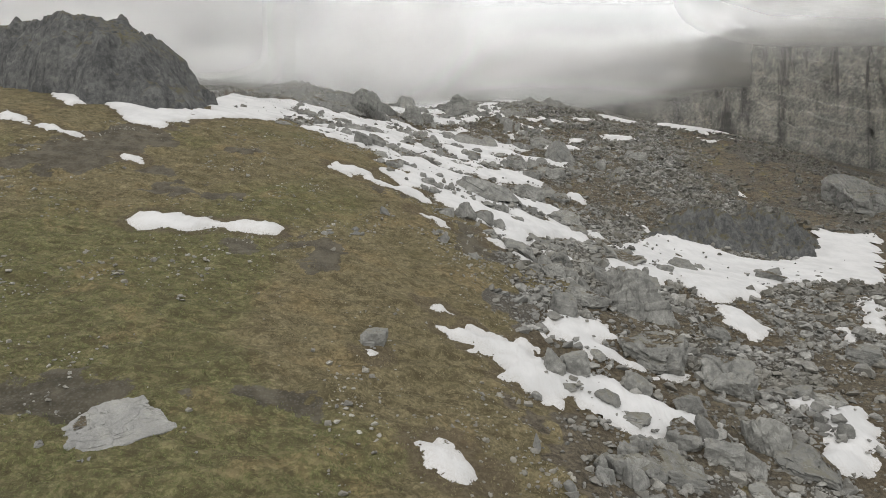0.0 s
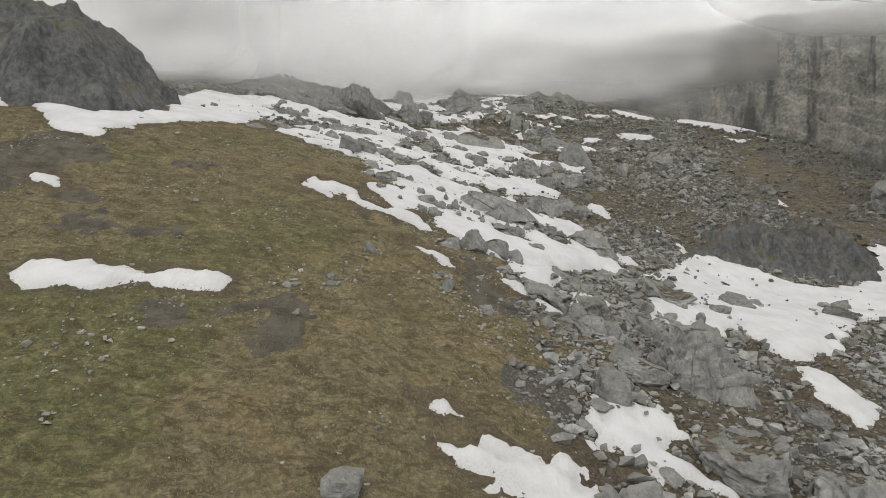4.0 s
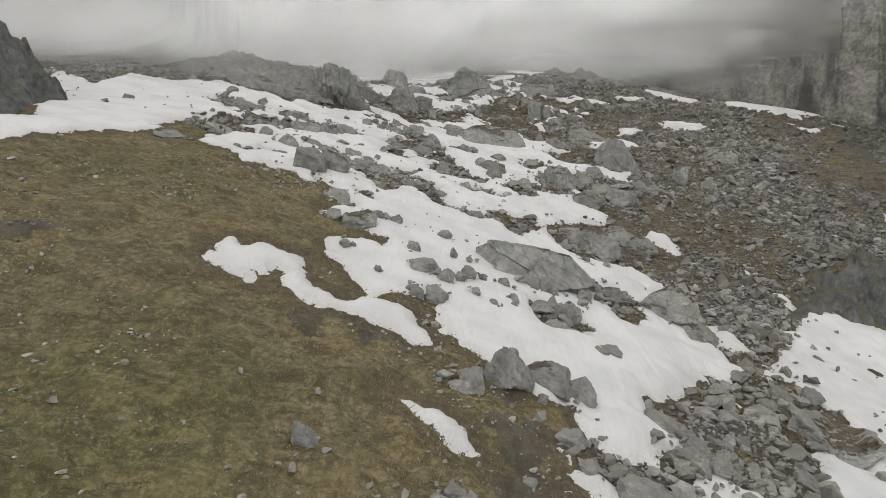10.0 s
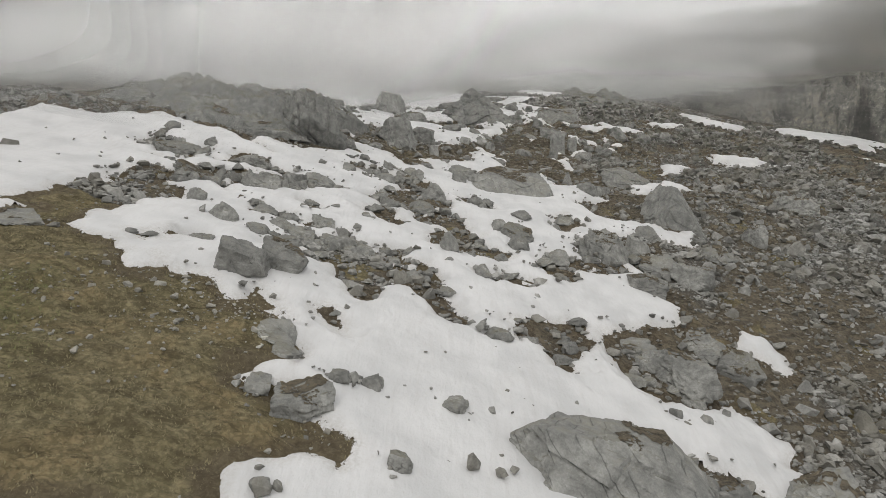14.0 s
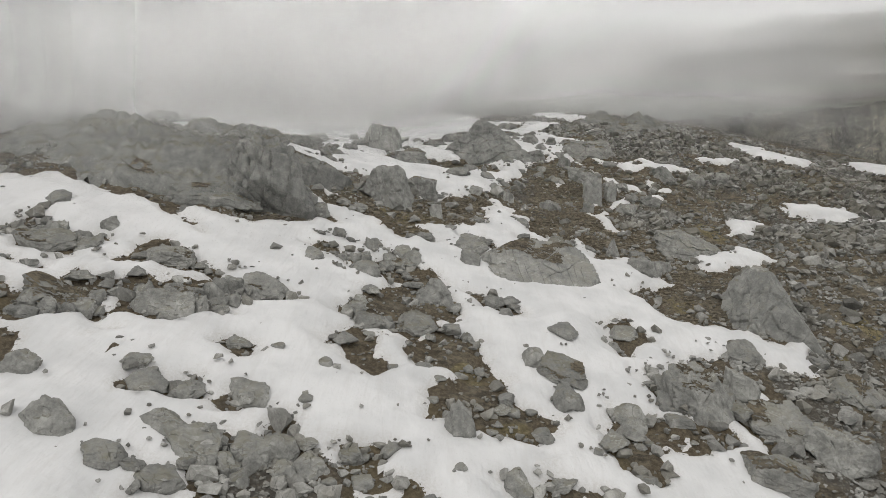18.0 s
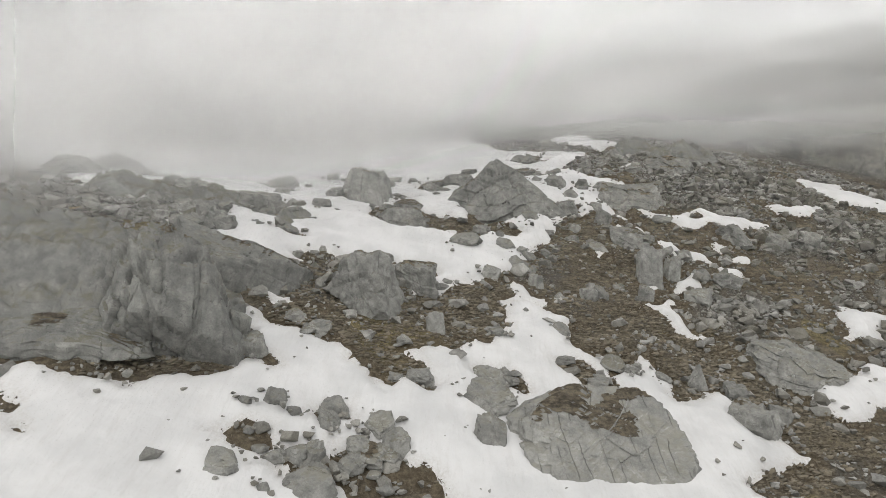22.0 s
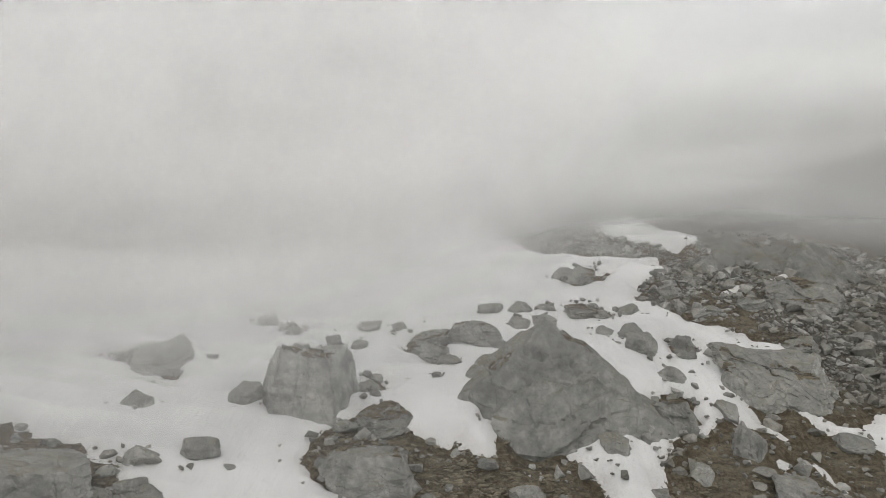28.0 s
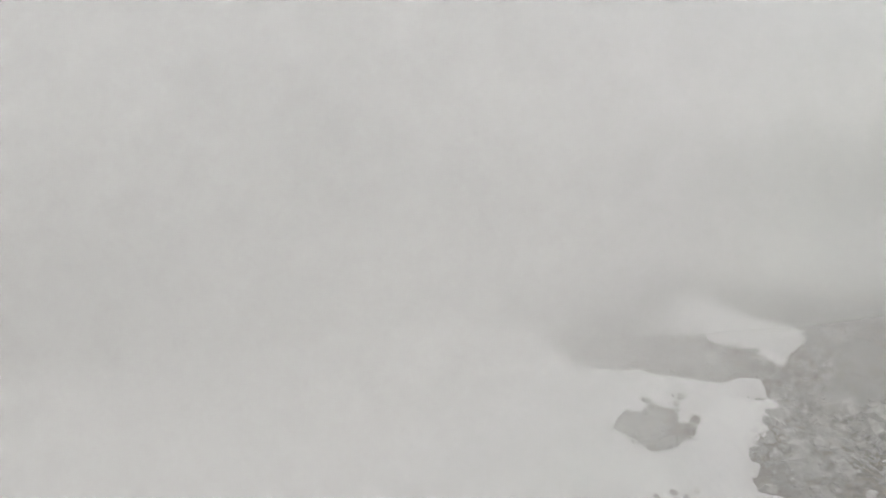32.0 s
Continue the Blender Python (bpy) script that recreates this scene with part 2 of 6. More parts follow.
def rock_material(name, dark, light, lichen, stain=0.3, per_island=False, moss=0.0, coarse=1.0, split=0.0):
    w = Web(name)
    obj = w.n.new("ShaderNodeObjectInfo")
    rnd = w.geo.outputs["Random Per Island"] if per_island else obj.outputs["Random"]
    big = w.noise(0.22, 5, 0.6)
    mid = w.noise(1.1, 7, 0.68)
    grain = w.noise(9.0, 5, 0.75)
    tip = w.n.new("ShaderNodeVectorRotate")
    tip.rotation_type = "AXIS_ANGLE"
    w.put(tip, "Vector", w.geo.outputs["Position"])
    tip.inputs["Axis"].default_value = (0.5, 0.75, 0.43)
    w.put(tip, "Angle", w.sums("MULTIPLY", obj.outputs["Random"], 5.0))
    turned = tip.outputs[0]
    beds = w.noise(1.0, 6, 0.62, w.stretch(0.35, 0.6, 1.5, (0.55, 0.35, 0.0), turned), 0.8)
    cleave = w.noise(1.0, 1.6, 0.5, w.stretch(0.22, 1.9, 0.6, (0.2, 0.5, 0.6), turned), 0.15)
    tone = w.sums("ADD", w.sums("MULTIPLY", beds, 0.18), w.sums("ADD", w.sums("MULTIPLY", mid, 0.47), w.sums("MULTIPLY", big, 0.35)))
    c = w.mix(w.span(tone, 0.38, 0.62), dark, light)
    c = w.mix(w.sums("MULTIPLY", rnd, 0.42), c, tuple(x * 0.68 for x in dark))
    c = w.mix(w.sums("MULTIPLY", w.span(mid, 0.52, 0.68), w.sums("MULTIPLY", w.span(big, 0.40, 0.6), 0.45)), c, lichen)
    streak = w.noise(1.0, 5, 0.65, w.stretch(0.9 * coarse, 0.9 * coarse, 0.10 * coarse), 0.4)
    c = w.mix(w.sums("MULTIPLY", w.span(streak, 0.50, 0.66), stain), c, tuple(x * 0.38 for x in dark))
    if per_island:
        c = w.mix(w.sums("MULTIPLY", w.span(w.noise(0.16, 4, 0.6), 0.42, 0.60), 0.5), c, (0.16, 0.145, 0.11))
        c = w.mix(w.span(w.sums("FRACT", w.sums("MULTIPLY", rnd, 7.3)), 0.55, 1.0, 0.0, 0.5), c, tuple(x * 0.42 for x in dark))
    line = w.span(w.sums("ABSOLUTE", w.sums("SUBTRACT", cleave, 0.5)), 0.0, 0.006, 1.0, 0.0)
    line = w.sums("MULTIPLY", line, w.span(mid, 0.47, 0.57, 0.0, 0.25 if split else 1.0))
    if split:
        q = w.n.new("ShaderNodeSeparateXYZ")
        w.l.new(w.stretch(1.0, 1.0, 1.0, (0.35, 0.45, 0.5)), q.inputs[0])
        band = w.sums("ADD", w.sums("MULTIPLY", q.outputs["X"], 1.9), w.sums("MULTIPLY", w.noise(0.35, 3, 0.5), 1.1))
        seam = w.span(w.sums("ABSOLUTE", w.sums("SUBTRACT", w.sums("FRACT", band), 0.5)), 0.01, 0.07, 0.8, 0.0)
        seam = w.sums("MULTIPLY", seam, w.span(w.noise(1.0, 2, 0.4, w.stretch(0.9, 0.35, 0.5, (0.35, 0.45, 0.5))), 0.47, 0.6))
        line = w.sums("MAXIMUM", line, w.sums("MULTIPLY", seam, split))
    c = w.mix(w.sums("MULTIPLY", line, 0.6), c, tuple(x * 0.3 for x in dark))
    rift = w.span(w.sums("ABSOLUTE", w.sums("SUBTRACT", w.noise(0.45, 2.0, 0.4, None, 0.2), 0.5)), 0.0, 0.007, 1.0, 0.0)
    rift = w.sums("MULTIPLY", rift, w.span(big, 0.42, 0.56, 0.0, 0.3 if split else 1.0))
    c = w.mix(w.sums("MULTIPLY", rift, 0.28), c, tuple(x * 0.25 for x in dark))
    c = w.mix(w.sums("MULTIPLY", w.span(grain, 0.40, 0.70), 0.18), c, tuple(x * 0.55 for x in dark))
    c = w.mix(w.sums("MULTIPLY", w.span(grain, 0.55, 0.35), 0.10), c, tuple(min(1, x * 1.2) for x in light))
    if moss:
        up = w.n.new("ShaderNodeSeparateXYZ")
        w.l.new(w.geo.outputs["Normal"], up.inputs[0])
        on = w.sums("MULTIPLY", w.span(up.outputs["Z"], 0.50, 0.85), w.span(w.sums("ADD", mid, w.sums("MULTIPLY", big, 0.6)), 0.70, 0.92))
        c = w.mix(w.sums("MULTIPLY", on, moss), c, w.mix(w.span(grain, 0.35, 0.65), (0.05, 0.042, 0.02), (0.12, 0.105, 0.045)))
    h = w.sums("ADD", w.sums("MULTIPLY", beds, 0.22), w.sums("SUBTRACT", w.sums("MULTIPLY", grain, 0.16), w.sums("MULTIPLY", w.sums("MAXIMUM", line, w.sums("MULTIPLY", rift, 0.4)), 0.6)))
    n = w.bump(w.sums("ADD", h, w.sums("MULTIPLY", mid, 0.45)), 0.7, 0.20)
    return w.finish(c, 0.9, n)


ROCK = rock_material("gneiss", (0.158, 0.157, 0.146), (0.385, 0.381, 0.353), (0.40, 0.40, 0.37), 0.3, False, 0.5)
STONE = rock_material("loose_stone", (0.190, 0.187, 0.172), (0.46, 0.452, 0.42), (0.38, 0.37, 0.34), 0.2, True)
RIDGE_STONE = rock_material("lichen_stone", (0.115, 0.112, 0.10), (0.31, 0.30, 0.27), (0.24, 0.23, 0.19), 0.25, True)
PEBBLE = rock_material("bleached_stone", (0.26, 0.25, 0.22), (0.55, 0.53, 0.47), (0.45, 0.43, 0.36), 0.15, True)
CRAG = rock_material("dark_crag", (0.060, 0.061, 0.061), (0.175, 0.175, 0.168), (0.20, 0.20, 0.17), 0.5, False, 0.8)
FACE = rock_material("outcrop_rock", (0.155, 0.155, 0.145), (0.33, 0.328, 0.303), (0.34, 0.335, 0.30), 0.22, False, 0.6, 0.55)
CLEFT = rock_material("cleft_gneiss", (0.18, 0.179, 0.167), (0.42, 0.416, 0.388), (0.42, 0.42, 0.385), 0.25, False, 0.4, 1.0, 1.0)
WALL = rock_material("cliff_limestone", (0.12, 0.119, 0.112), (0.35, 0.335, 0.295), (0.42, 0.36, 0.24), 0.85, False, 0.0, 0.16)


def ground_material():
    w = Web("alpine_ground")
    turf, scree, lush, worn = w.mark("turf"), w.mark("scree"), w.mark("lush"), w.mark("worn")
    big = w.noise(0.07, 5, 0.62)
    mid = w.noise(0.5, 6, 0.66)
    fine = w.noise(2.6, 6, 0.74)
    blades = w.noise(9.0, 4, 0.8, w.stretch(1.0, 0.6, 1.0))
    terr = w.noise(1.0, 5, 0.65, w.stretch(0.35, 1.5, 2.0), 0.5)
    straw = w.mix(w.span(mid, 0.36, 0.64), (0.215, 0.180, 0.112), (0.37, 0.315, 0.205))
    green = w.mix(w.span(mid, 0.36, 0.66), (0.130, 0.155, 0.062), (0.235, 0.258, 0.105))
    grass = w.mix(w.span(w.sums("ADD", w.sums("MULTIPLY", w.sums("SUBTRACT", big, 0.5), 0.9), lush), 0.25, 0.85), straw, green)
    clump = w.noise(1.25, 5, 0.7)
    grass = w.mix(w.span(clump, 0.34, 0.66, 0.0, 0.7), grass, w.mix(0.5, grass, (0.14, 0.12, 0.06)))
    grass = w.mix(w.sums("MULTIPLY", w.span(clump, 0.58, 0.42), 0.35), grass, (0.36, 0.30, 0.165))
    grass = w.mix(w.sums("MULTIPLY", w.span(terr, 0.50, 0.70), 0.4), grass, (0.165, 0.125, 0.075))
    grass = w.mix(w.sums("MULTIPLY", w.span(fine, 0.47, 0.66), 0.62), grass, (0.115, 0.098, 0.056))
    grass = w.mix(w.sums("MULTIPLY", w.span(fine, 0.48, 0.34), 0.45), grass, (0.46, 0.40, 0.25))
    grass = w.mix(w.sums("MULTIPLY", w.span(blades, 0.46, 0.68), 0.45), grass, (0.42, 0.36, 0.21))
    patchy = w.noise(0.16, 4, 0.6, None, 0.6)
    grass = w.mix(w.sums("MULTIPLY", w.span(patchy, 0.52, 0.66), 0.55), grass, (0.40, 0.300, 0.165))
    grass = w.mix(w.sums("MULTIPLY", w.span(patchy, 0.46, 0.32), 0.45), grass, (0.150, 0.135, 0.066))
    dell = w.noise(0.42, 5, 0.68, None, 0.8)
    grass = w.mix(w.sums("MULTIPLY", w.span(dell, 0.54, 0.68), 0.55), grass, (0.125, 0.105, 0.060))
    sway = w.n.new("ShaderNodeVectorMath")
    sway.operation = "MULTIPLY_ADD"
    wob = w.n.new("ShaderNodeTexNoise")
    w.put(wob, "Vector", w.geo.outputs["Position"])
    w.put(wob, "Scale", 1.4)
    w.put(wob, "Detail", 4.0)
    w.l.new(wob.outputs["Color"], sway.inputs[0])
    sway.inputs[1].default_value = (1.6, 1.6, 1.6)
    w.l.new(w.geo.outputs["Position"], sway.inputs[2])
    tussock = w.cells(2.5, "F1", sway.outputs[0])
    crack = w.span(w.sums("ABSOLUTE", w.sums("SUBTRACT", w.noise(1.0, 5, 0.6, w.stretch(0.16, 0.42, 0.42), 1.2), 0.5)), 0.0, 0.016, 1.0, 0.0)
    crack = w.sums("MULTIPLY", crack, w.span(dell, 0.46, 0.56))
    grass = w.mix(w.sums("MULTIPLY", crack, 0.75), grass, (0.075, 0.060, 0.038))
    grass = w.mix(w.sums("MULTIPLY", w.span(tussock, 0.34, 0.62), 0.5), grass, (0.115, 0.098, 0.052))
    grass = w.mix(w.sums("MULTIPLY", w.span(tussock, 0.26, 0.10), w.span(mid, 0.42, 0.6, 0.0, 0.4)), grass, (0.48, 0.41, 0.24))
    blot = w.noise(1.0, 5, 0.7, w.stretch(0.55, 1.1, 1.1), 0.7)
    grass = w.mix(w.span(blot, 0.50, 0.62, 0.0, 0.62), grass, (0.095, 0.078, 0.042))
    grass = w.mix(w.span(blot, 0.46, 0.36, 0.0, 0.30), grass, (0.44, 0.37, 0.215))
    grass = w.mix(1.0, grass, (0.75, 0.745, 0.70), "MULTIPLY")
    heath = w.mix(w.span(w.sums("ADD", w.sums("MULTIPLY", terr, 0.5), w.sums("MULTIPLY", fine, 0.5)), 0.38, 0.62), (0.055, 0.047, 0.036), (0.195, 0.164, 0.115))
    heath = w.mix(w.sums("MULTIPLY", w.span(mid, 0.50, 0.66), 0.5), heath, (0.135, 0.122, 0.10))
    heath = w.mix(w.sums("MULTIPLY", w.span(blades, 0.5, 0.7), 0.4), heath, (0.21, 0.18, 0.125))
    soil = w.mix(w.span(mid, 0.35, 0.65), (0.060, 0.052, 0.039), (0.130, 0.115, 0.088))
    pebbles = w.cells(4.2)
    gravel = w.mix(w.span(pebbles, 0.05, 0.6), (0.215, 0.207, 0.185), (0.095, 0.088, 0.075))
    gravel = w.mix(w.span(fine, 0.42, 0.68, 0.0, 0.6), gravel, (0.14, 0.115, 0.085))
    gravel = w.mix(w.span(terr, 0.5, 0.7, 0.0, 0.5), gravel, (0.065, 0.062, 0.058))
    c = w.mix(w.span(w.sums("ADD", scree, w.sums("MULTIPLY", w.sums("SUBTRACT", fine, 0.5), 0.9)), 0.35, 0.62), heath, gravel)
    c = w.mix(w.span(w.sums("ADD", turf, w.sums("MULTIPLY", w.sums("SUBTRACT", mid, 0.5), 0.9)), 0.40, 0.60), c, grass)
    stony = w.mix(w.span(pebbles, 0.05, 0.5), w.mix(0.35, soil, (0.20, 0.195, 0.175)), soil)
    c = w.mix(w.span(w.sums("ADD", worn, w.sums("ADD", w.sums("MULTIPLY", w.sums("SUBTRACT", fine, 0.5), 0.9), w.sums("MULTIPLY", w.sums("SUBTRACT", mid, 0.5), 1.5))), 0.40, 0.54, 0.0, 0.9), c, stony)
    wet = w.mark("wet")
    c = w.mix(w.span(w.sums("ADD", wet, w.sums("MULTIPLY", w.sums("SUBTRACT", mid, 0.5), 1.2)), 0.35, 0.9, 0.0, 0.75), c, w.mix(w.span(fine, 0.4, 0.65), (0.075, 0.058, 0.038), (0.16, 0.13, 0.085)))
    h = w.sums("ADD", w.sums("MULTIPLY", fine, 1.0), w.sums("ADD", w.sums("MULTIPLY", blades, 0.35), w.sums("MULTIPLY", mid, 0.8)))
    return w.finish(c, 0.95, w.bump(h, 0.8, w.sums("SUBTRACT", 0.45, w.sums("MULTIPLY", turf, 0.12))))


def snow_material():
    w = Web("old_snow")
    big, mid = w.noise(0.25, 4), w.noise(1.4, 5, 0.6)
    cups = w.noise(1.0, 3, 0.5, w.stretch(2.2, 0.7, 1.0, (0, 0, 0.3)))
    dirt = w.noise(6.0, 5, 0.75)
    runs = w.noise(1.0, 4, 0.6, w.stretch(1.6, 0.16, 0.5, (0, 0, 0.12)), 0.6)
    c = w.mix(w.span(big, 0.35, 0.7), (0.625, 0.618, 0.61), (0.53, 0.527, 0.522))
    c = w.mix(w.sums("MULTIPLY", w.span(dirt, 0.56, 0.76), 0.34), c, (0.38, 0.355, 0.32))
    c = w.mix(w.sums("MULTIPLY", w.span(mid, 0.55, 0.75), 0.14), c, (0.55, 0.52, 0.49))
    c = w.mix(w.sums("MULTIPLY", w.span(runs, 0.50, 0.66), 0.16), c, (0.46, 0.44, 0.42))
    edge = w.mark("rim")
    c = w.mix(w.sums("MULTIPLY", edge, w.span(dirt, 0.35, 0.65, 0.0, 0.55)), c, (0.40, 0.37, 0.33))
    n = w.bump(w.sums("ADD", w.sums("MULTIPLY", cups, 1.0), w.sums("ADD", w.sums("MULTIPLY", mid, 0.8), w.sums("MULTIPLY", runs, 0.4))), 0.45, 0.22)
    w.finish(c, 0.75, n)
    solid = w.out.inputs[0].links[0].from_socket
    frill = w.sums("ADD", w.mark("deep"), w.sums("MULTIPLY", w.sums("SUBTRACT", w.noise(2.2, 6, 0.7), 0.5), 2.2))
    clear, cut = w.n.new("ShaderNodeBsdfTransparent"), w.n.new("ShaderNodeMixShader")
    w.l.new(w.span(frill, 0.02, 0.07), cut.inputs[0])
    w.l.new(clear.outputs[0], cut.inputs[1])
    w.l.new(solid, cut.inputs[2])
    w.l.new(cut.outputs[0], w.out.inputs[0])
    return w.mat


GROUND, SNOW = ground_material(), snow_material()


def tuft_material(name, dry, dry_tip, wet, wet_tip):
    """Plant tufts, shaded like the mat that they form together."""
    w = Web(name)
    rnd = w.geo.outputs["Random Per Island"]
    lush = w.mark("lush")
    c = w.mix(w.span(w.sums("ADD", w.sums("MULTIPLY", rnd, 0.7), lush), 0.5, 1.1), w.mix(rnd, dry, dry_tip), w.mix(rnd, wet, wet_tip))
    return w.finish(c, 0.95)


TUFT = tuft_material("dry_grass", (0.14, 0.118, 0.066), (0.30, 0.255, 0.15), (0.095, 0.105, 0.045), (0.195, 0.205, 0.085))
SHRUB = tuft_material("heath_shrub", (0.07, 0.061, 0.046), (0.19, 0.163, 0.12), (0.09, 0.08, 0.045), (0.19, 0.165, 0.095))
CUSHION = tuft_material("heath_cushion", (0.115, 0.100, 0.075), (0.215, 0.185, 0.140), (0.12, 0.105, 0.075), (0.20, 0.175, 0.125))
PLANE = (3.09, -0.1525, 0.3623)
SWELLS = [
    [-1.1, -0.1, 2.2, -1.7, -0.9, 0.5, 0.3],
    [0.6, -1.5, 1.2, -2.4, -1.7, 0.8, 0.9],
    [3.0, -0.7, 1.7, 0.9, 0.5, 0.8, 1.0],
    [3.0, 2.7, 1.5, -3.5, -5.0, -3.7, -1.2],
    [-1.8, -1.7, -0.5, 0.7, 0.5, -2.1, -2.2],
    [0.9, 2.4, -2.1, -1.7, 1.3, -0.6, 0.0],
    [0.4, 3.7, 0.1, -2.0, -2.3, 0.4, 3.9],
    [-4.6, -3.4, -1.3, 3.0, 1.7, -0.6, 2.7],
    [-2.5, -1.1, -2.4, -1.9, 2.5, -0.3, 0.2],
]

# ---- the slope ----
def base_height(x, y):
    x, y = np.asarray(x, float), np.asarray(y, float)
    # the slope eases off far beyond the crags, up in the cloud
    xe = np.where(x < -90, -90 + 40 * np.tanh((x + 90) / 40), x)
    ye = np.where(y > 262, 262 + 50 * np.tanh((y - 262) / 50), y)
    z = PLANE[0] + PLANE[1] * xe + PLANE[2] * ye
    for j, row in enumerate(SWELLS):
        for i, h in enumerate(row):
            z = z + h * np.exp(-((x + 62 - 26 * i) ** 2 + (y - 36 - 26 * j) ** 2) / 1152.0)
    return z


def bank(x, y):
    """How far inside the grassy hummock a place lies, in metres."""
    edge = np.interp(y, (0, 40, 60, 80, 95, 105, 118, 126, 132), (13, 9, 6.5, 6, 2, -6, -14, -24, -60))
    return np.minimum(edge - x, (135 - y) * 1.5) + 2.6 * fractal(x / 5.0, y / 5.0, 0, 41, 4) + 9.0 * smooth(-50, -75, x) * fractal(x / 24.0, y / 24.0, 0, 43, 3)


def detail(x, y):
    turf = smooth(-1.5, 1.5, bank(x, y))
    rough = fractal(x / 3.1, y / 3.1, 0, 3, 4) * 0.42 + fractal(x / 0.9, y / 0.9, 0, 8, 2) * 0.10
    lumps = fractal(x / 2.6, y / 1.7, 0, 5, 3) * 0.26 + np.abs(soft_noise(x / 0.8, y / 0.8, 0, 6)) * 0.19
    tread = fractal(x / 9.0, y / 9.0, 0, 12, 2)
    step = 0.30 * (smooth(0.0, 0.25, np.mod(base_height(x, y) / 2.1 + tread * 0.8, 1.0)) - np.mod(base_height(x, y) / 2.1 + tread * 0.8, 1.0))
    return turf * (lumps + step) + (1 - turf) * rough


def axis_steps(lo, hi, step, far_lo, far_hi):
    """Even steps in the middle, growing steps out to the horizon."""
    mid = np.arange(lo, hi + step / 2, step)
    out, d = [], step
    p = mid[-1]
    while p < far_hi:
        d *= 1.22
        p += d
        out.append(p)
    low, d = [], step
    p = mid[0]
    while p > far_lo:
        d *= 1.22
        p -= d
        low.append(p)
    return np.concatenate([low[::-1], mid, out])


GX = axis_steps(-62.0, 74.0, 0.42, -1800, 1800)
GY = axis_steps(28.0, 262.0, 0.42, -1200, 1900)
XX, YY = np.meshgrid(GX, GY)
ZB = base_height(XX, YY)
ZZ = ZB + detail(XX, YY)

SNOW_FIELD = np.full(XX.shape, -9.0)
BARE_FIELD = np.full(XX.shape, -9.0)
EDGE = 1.25 * fractal(XX / 3.4, YY / 3.4, 0, 21, 4) + 1.0 * fractal(XX / 1.5, YY / 1.5, 0, 27, 4)


def outline_depth(points, x, y):
    """Distance inside a closed outline (outside: minus)."""
    p = np.array(points)
    q = np.roll(p, -1, axis=0)
    best, inside = np.full(x.shape, 1e9), np.zeros(x.shape, bool)
    for (ax, ay), (bx, by) in zip(p, q):
        ex, ey = bx - ax, by - ay
        t = np.clip(((x - ax) * ex + (y - ay) * ey) / max(ex * ex + ey * ey, 1e-9), 0, 1)
        best = np.minimum(best, (x - ax - t * ex) ** 2 + (y - ay - t * ey) ** 2)
        if ey != 0:
            inside ^= ((ay > y) != (by > y)) & (x < ax + ex * (y - ay) / ey)
    return np.sqrt(best) * np.where(inside, 1, -1)


def stamp(field, ragged, points):
    p = np.array(points)
    i0, i1 = np.searchsorted(GX, (p[:, 0].min() - 4, p[:, 0].max() + 4))
    j0, j1 = np.searchsorted(GY, (p[:, 1].min() - 4, p[:, 1].max() + 4))
    view = (slice(j0, j1), slice(i0, i1))
    field[view] = np.maximum(field[view], outline_depth(points, XX[view], YY[view]) + 1.3 * ragged * EDGE[view] - 0.12)


WORN_FIELD = np.full(XX.shape, -9.0)


def worn_patch(ragged, *points):
    stamp(WORN_FIELD, ragged, points)


def snow_patch(ragged, *points):
    stamp(SNOW_FIELD, ragged, points)


def bare_patch(ragged, *points):
    stamp(BARE_FIELD, ragged, points)


LATE_FIELD = np.full(XX.shape, -9.0)


def late_patch(ragged, *points):
    """Snow left in the hollows of ground that has otherwise melted free."""
    stamp(LATE_FIELD, ragged, points)


# trodden and slumped soil showing through the turf
worn_patch(0.5, (-30, 34), (-29, 37.5), (-25, 39.3), (-20, 38.8), (-20.3, 37), (-22, 34.6))
worn_patch(0.7, (-15.5, 39), (-14, 41), (-9.5, 41), (-9.5, 39.2))
worn_patch(0.6, (-31.5, 89.6), (-30, 91.6), (-26, 92.4), (-25.2, 91.2))
worn_patch(0.7, (-38, 77.5), (-37, 79.5), (-34, 79), (-34, 77.8))
worn_patch(0.9, (-36, 72.5), (-33, 75.5), (-26, 76), (-25.5, 74))
worn_patch(0.8, (-27, 60), (-25, 62.5), (-20, 64.6), (-13, 69), (-10, 66), (-9.5, 61), (-13, 59), (-15, 63.5), (-21, 61.5))
worn_patch(0.9, (-56, 70), (-48, 92), (-42, 98), (-39, 88), (-44, 74))
worn_patch(0.9, (2.5, 74), (1.5, 84), (3.5, 90), (5.5, 86), (5.5, 76))
worn_patch(0.8, (-10, 88), (-9, 93), (-3, 94), (0, 90), (-3, 87))


snow_patch(0.3, (35.5, 235.3), (38.3, 236.8), (36.9, 234.2))
snow_patch(0.3, (45.4, 215.7), (54.2, 217.2), (50.4, 213.4), (45.5, 212.9))
snow_patch(0.3, (40.6, 191.6), (45.5, 189.9), (42.9, 187.3), (39.8, 186), (40, 188.3))
snow_patch(0.3, (51.6, 198), (59.1, 197.3), (56, 192.9), (51.2, 193.3))
snow_patch(0.4, (29.3, 174.8), (37.1, 181.7), (42.1, 179.1), (39.6, 177.1), (34.6, 174.6))
snow_patch(0.3, (32.8, 212), (38.5, 211.5), (42.8, 209.9), (41.5, 208.1), (34.7, 208.6))
snow_patch(0.3, (60.2, 234.8), (67.3, 229.6), (71.1, 220.8), (67.1, 217.7), (59.3, 221.2))
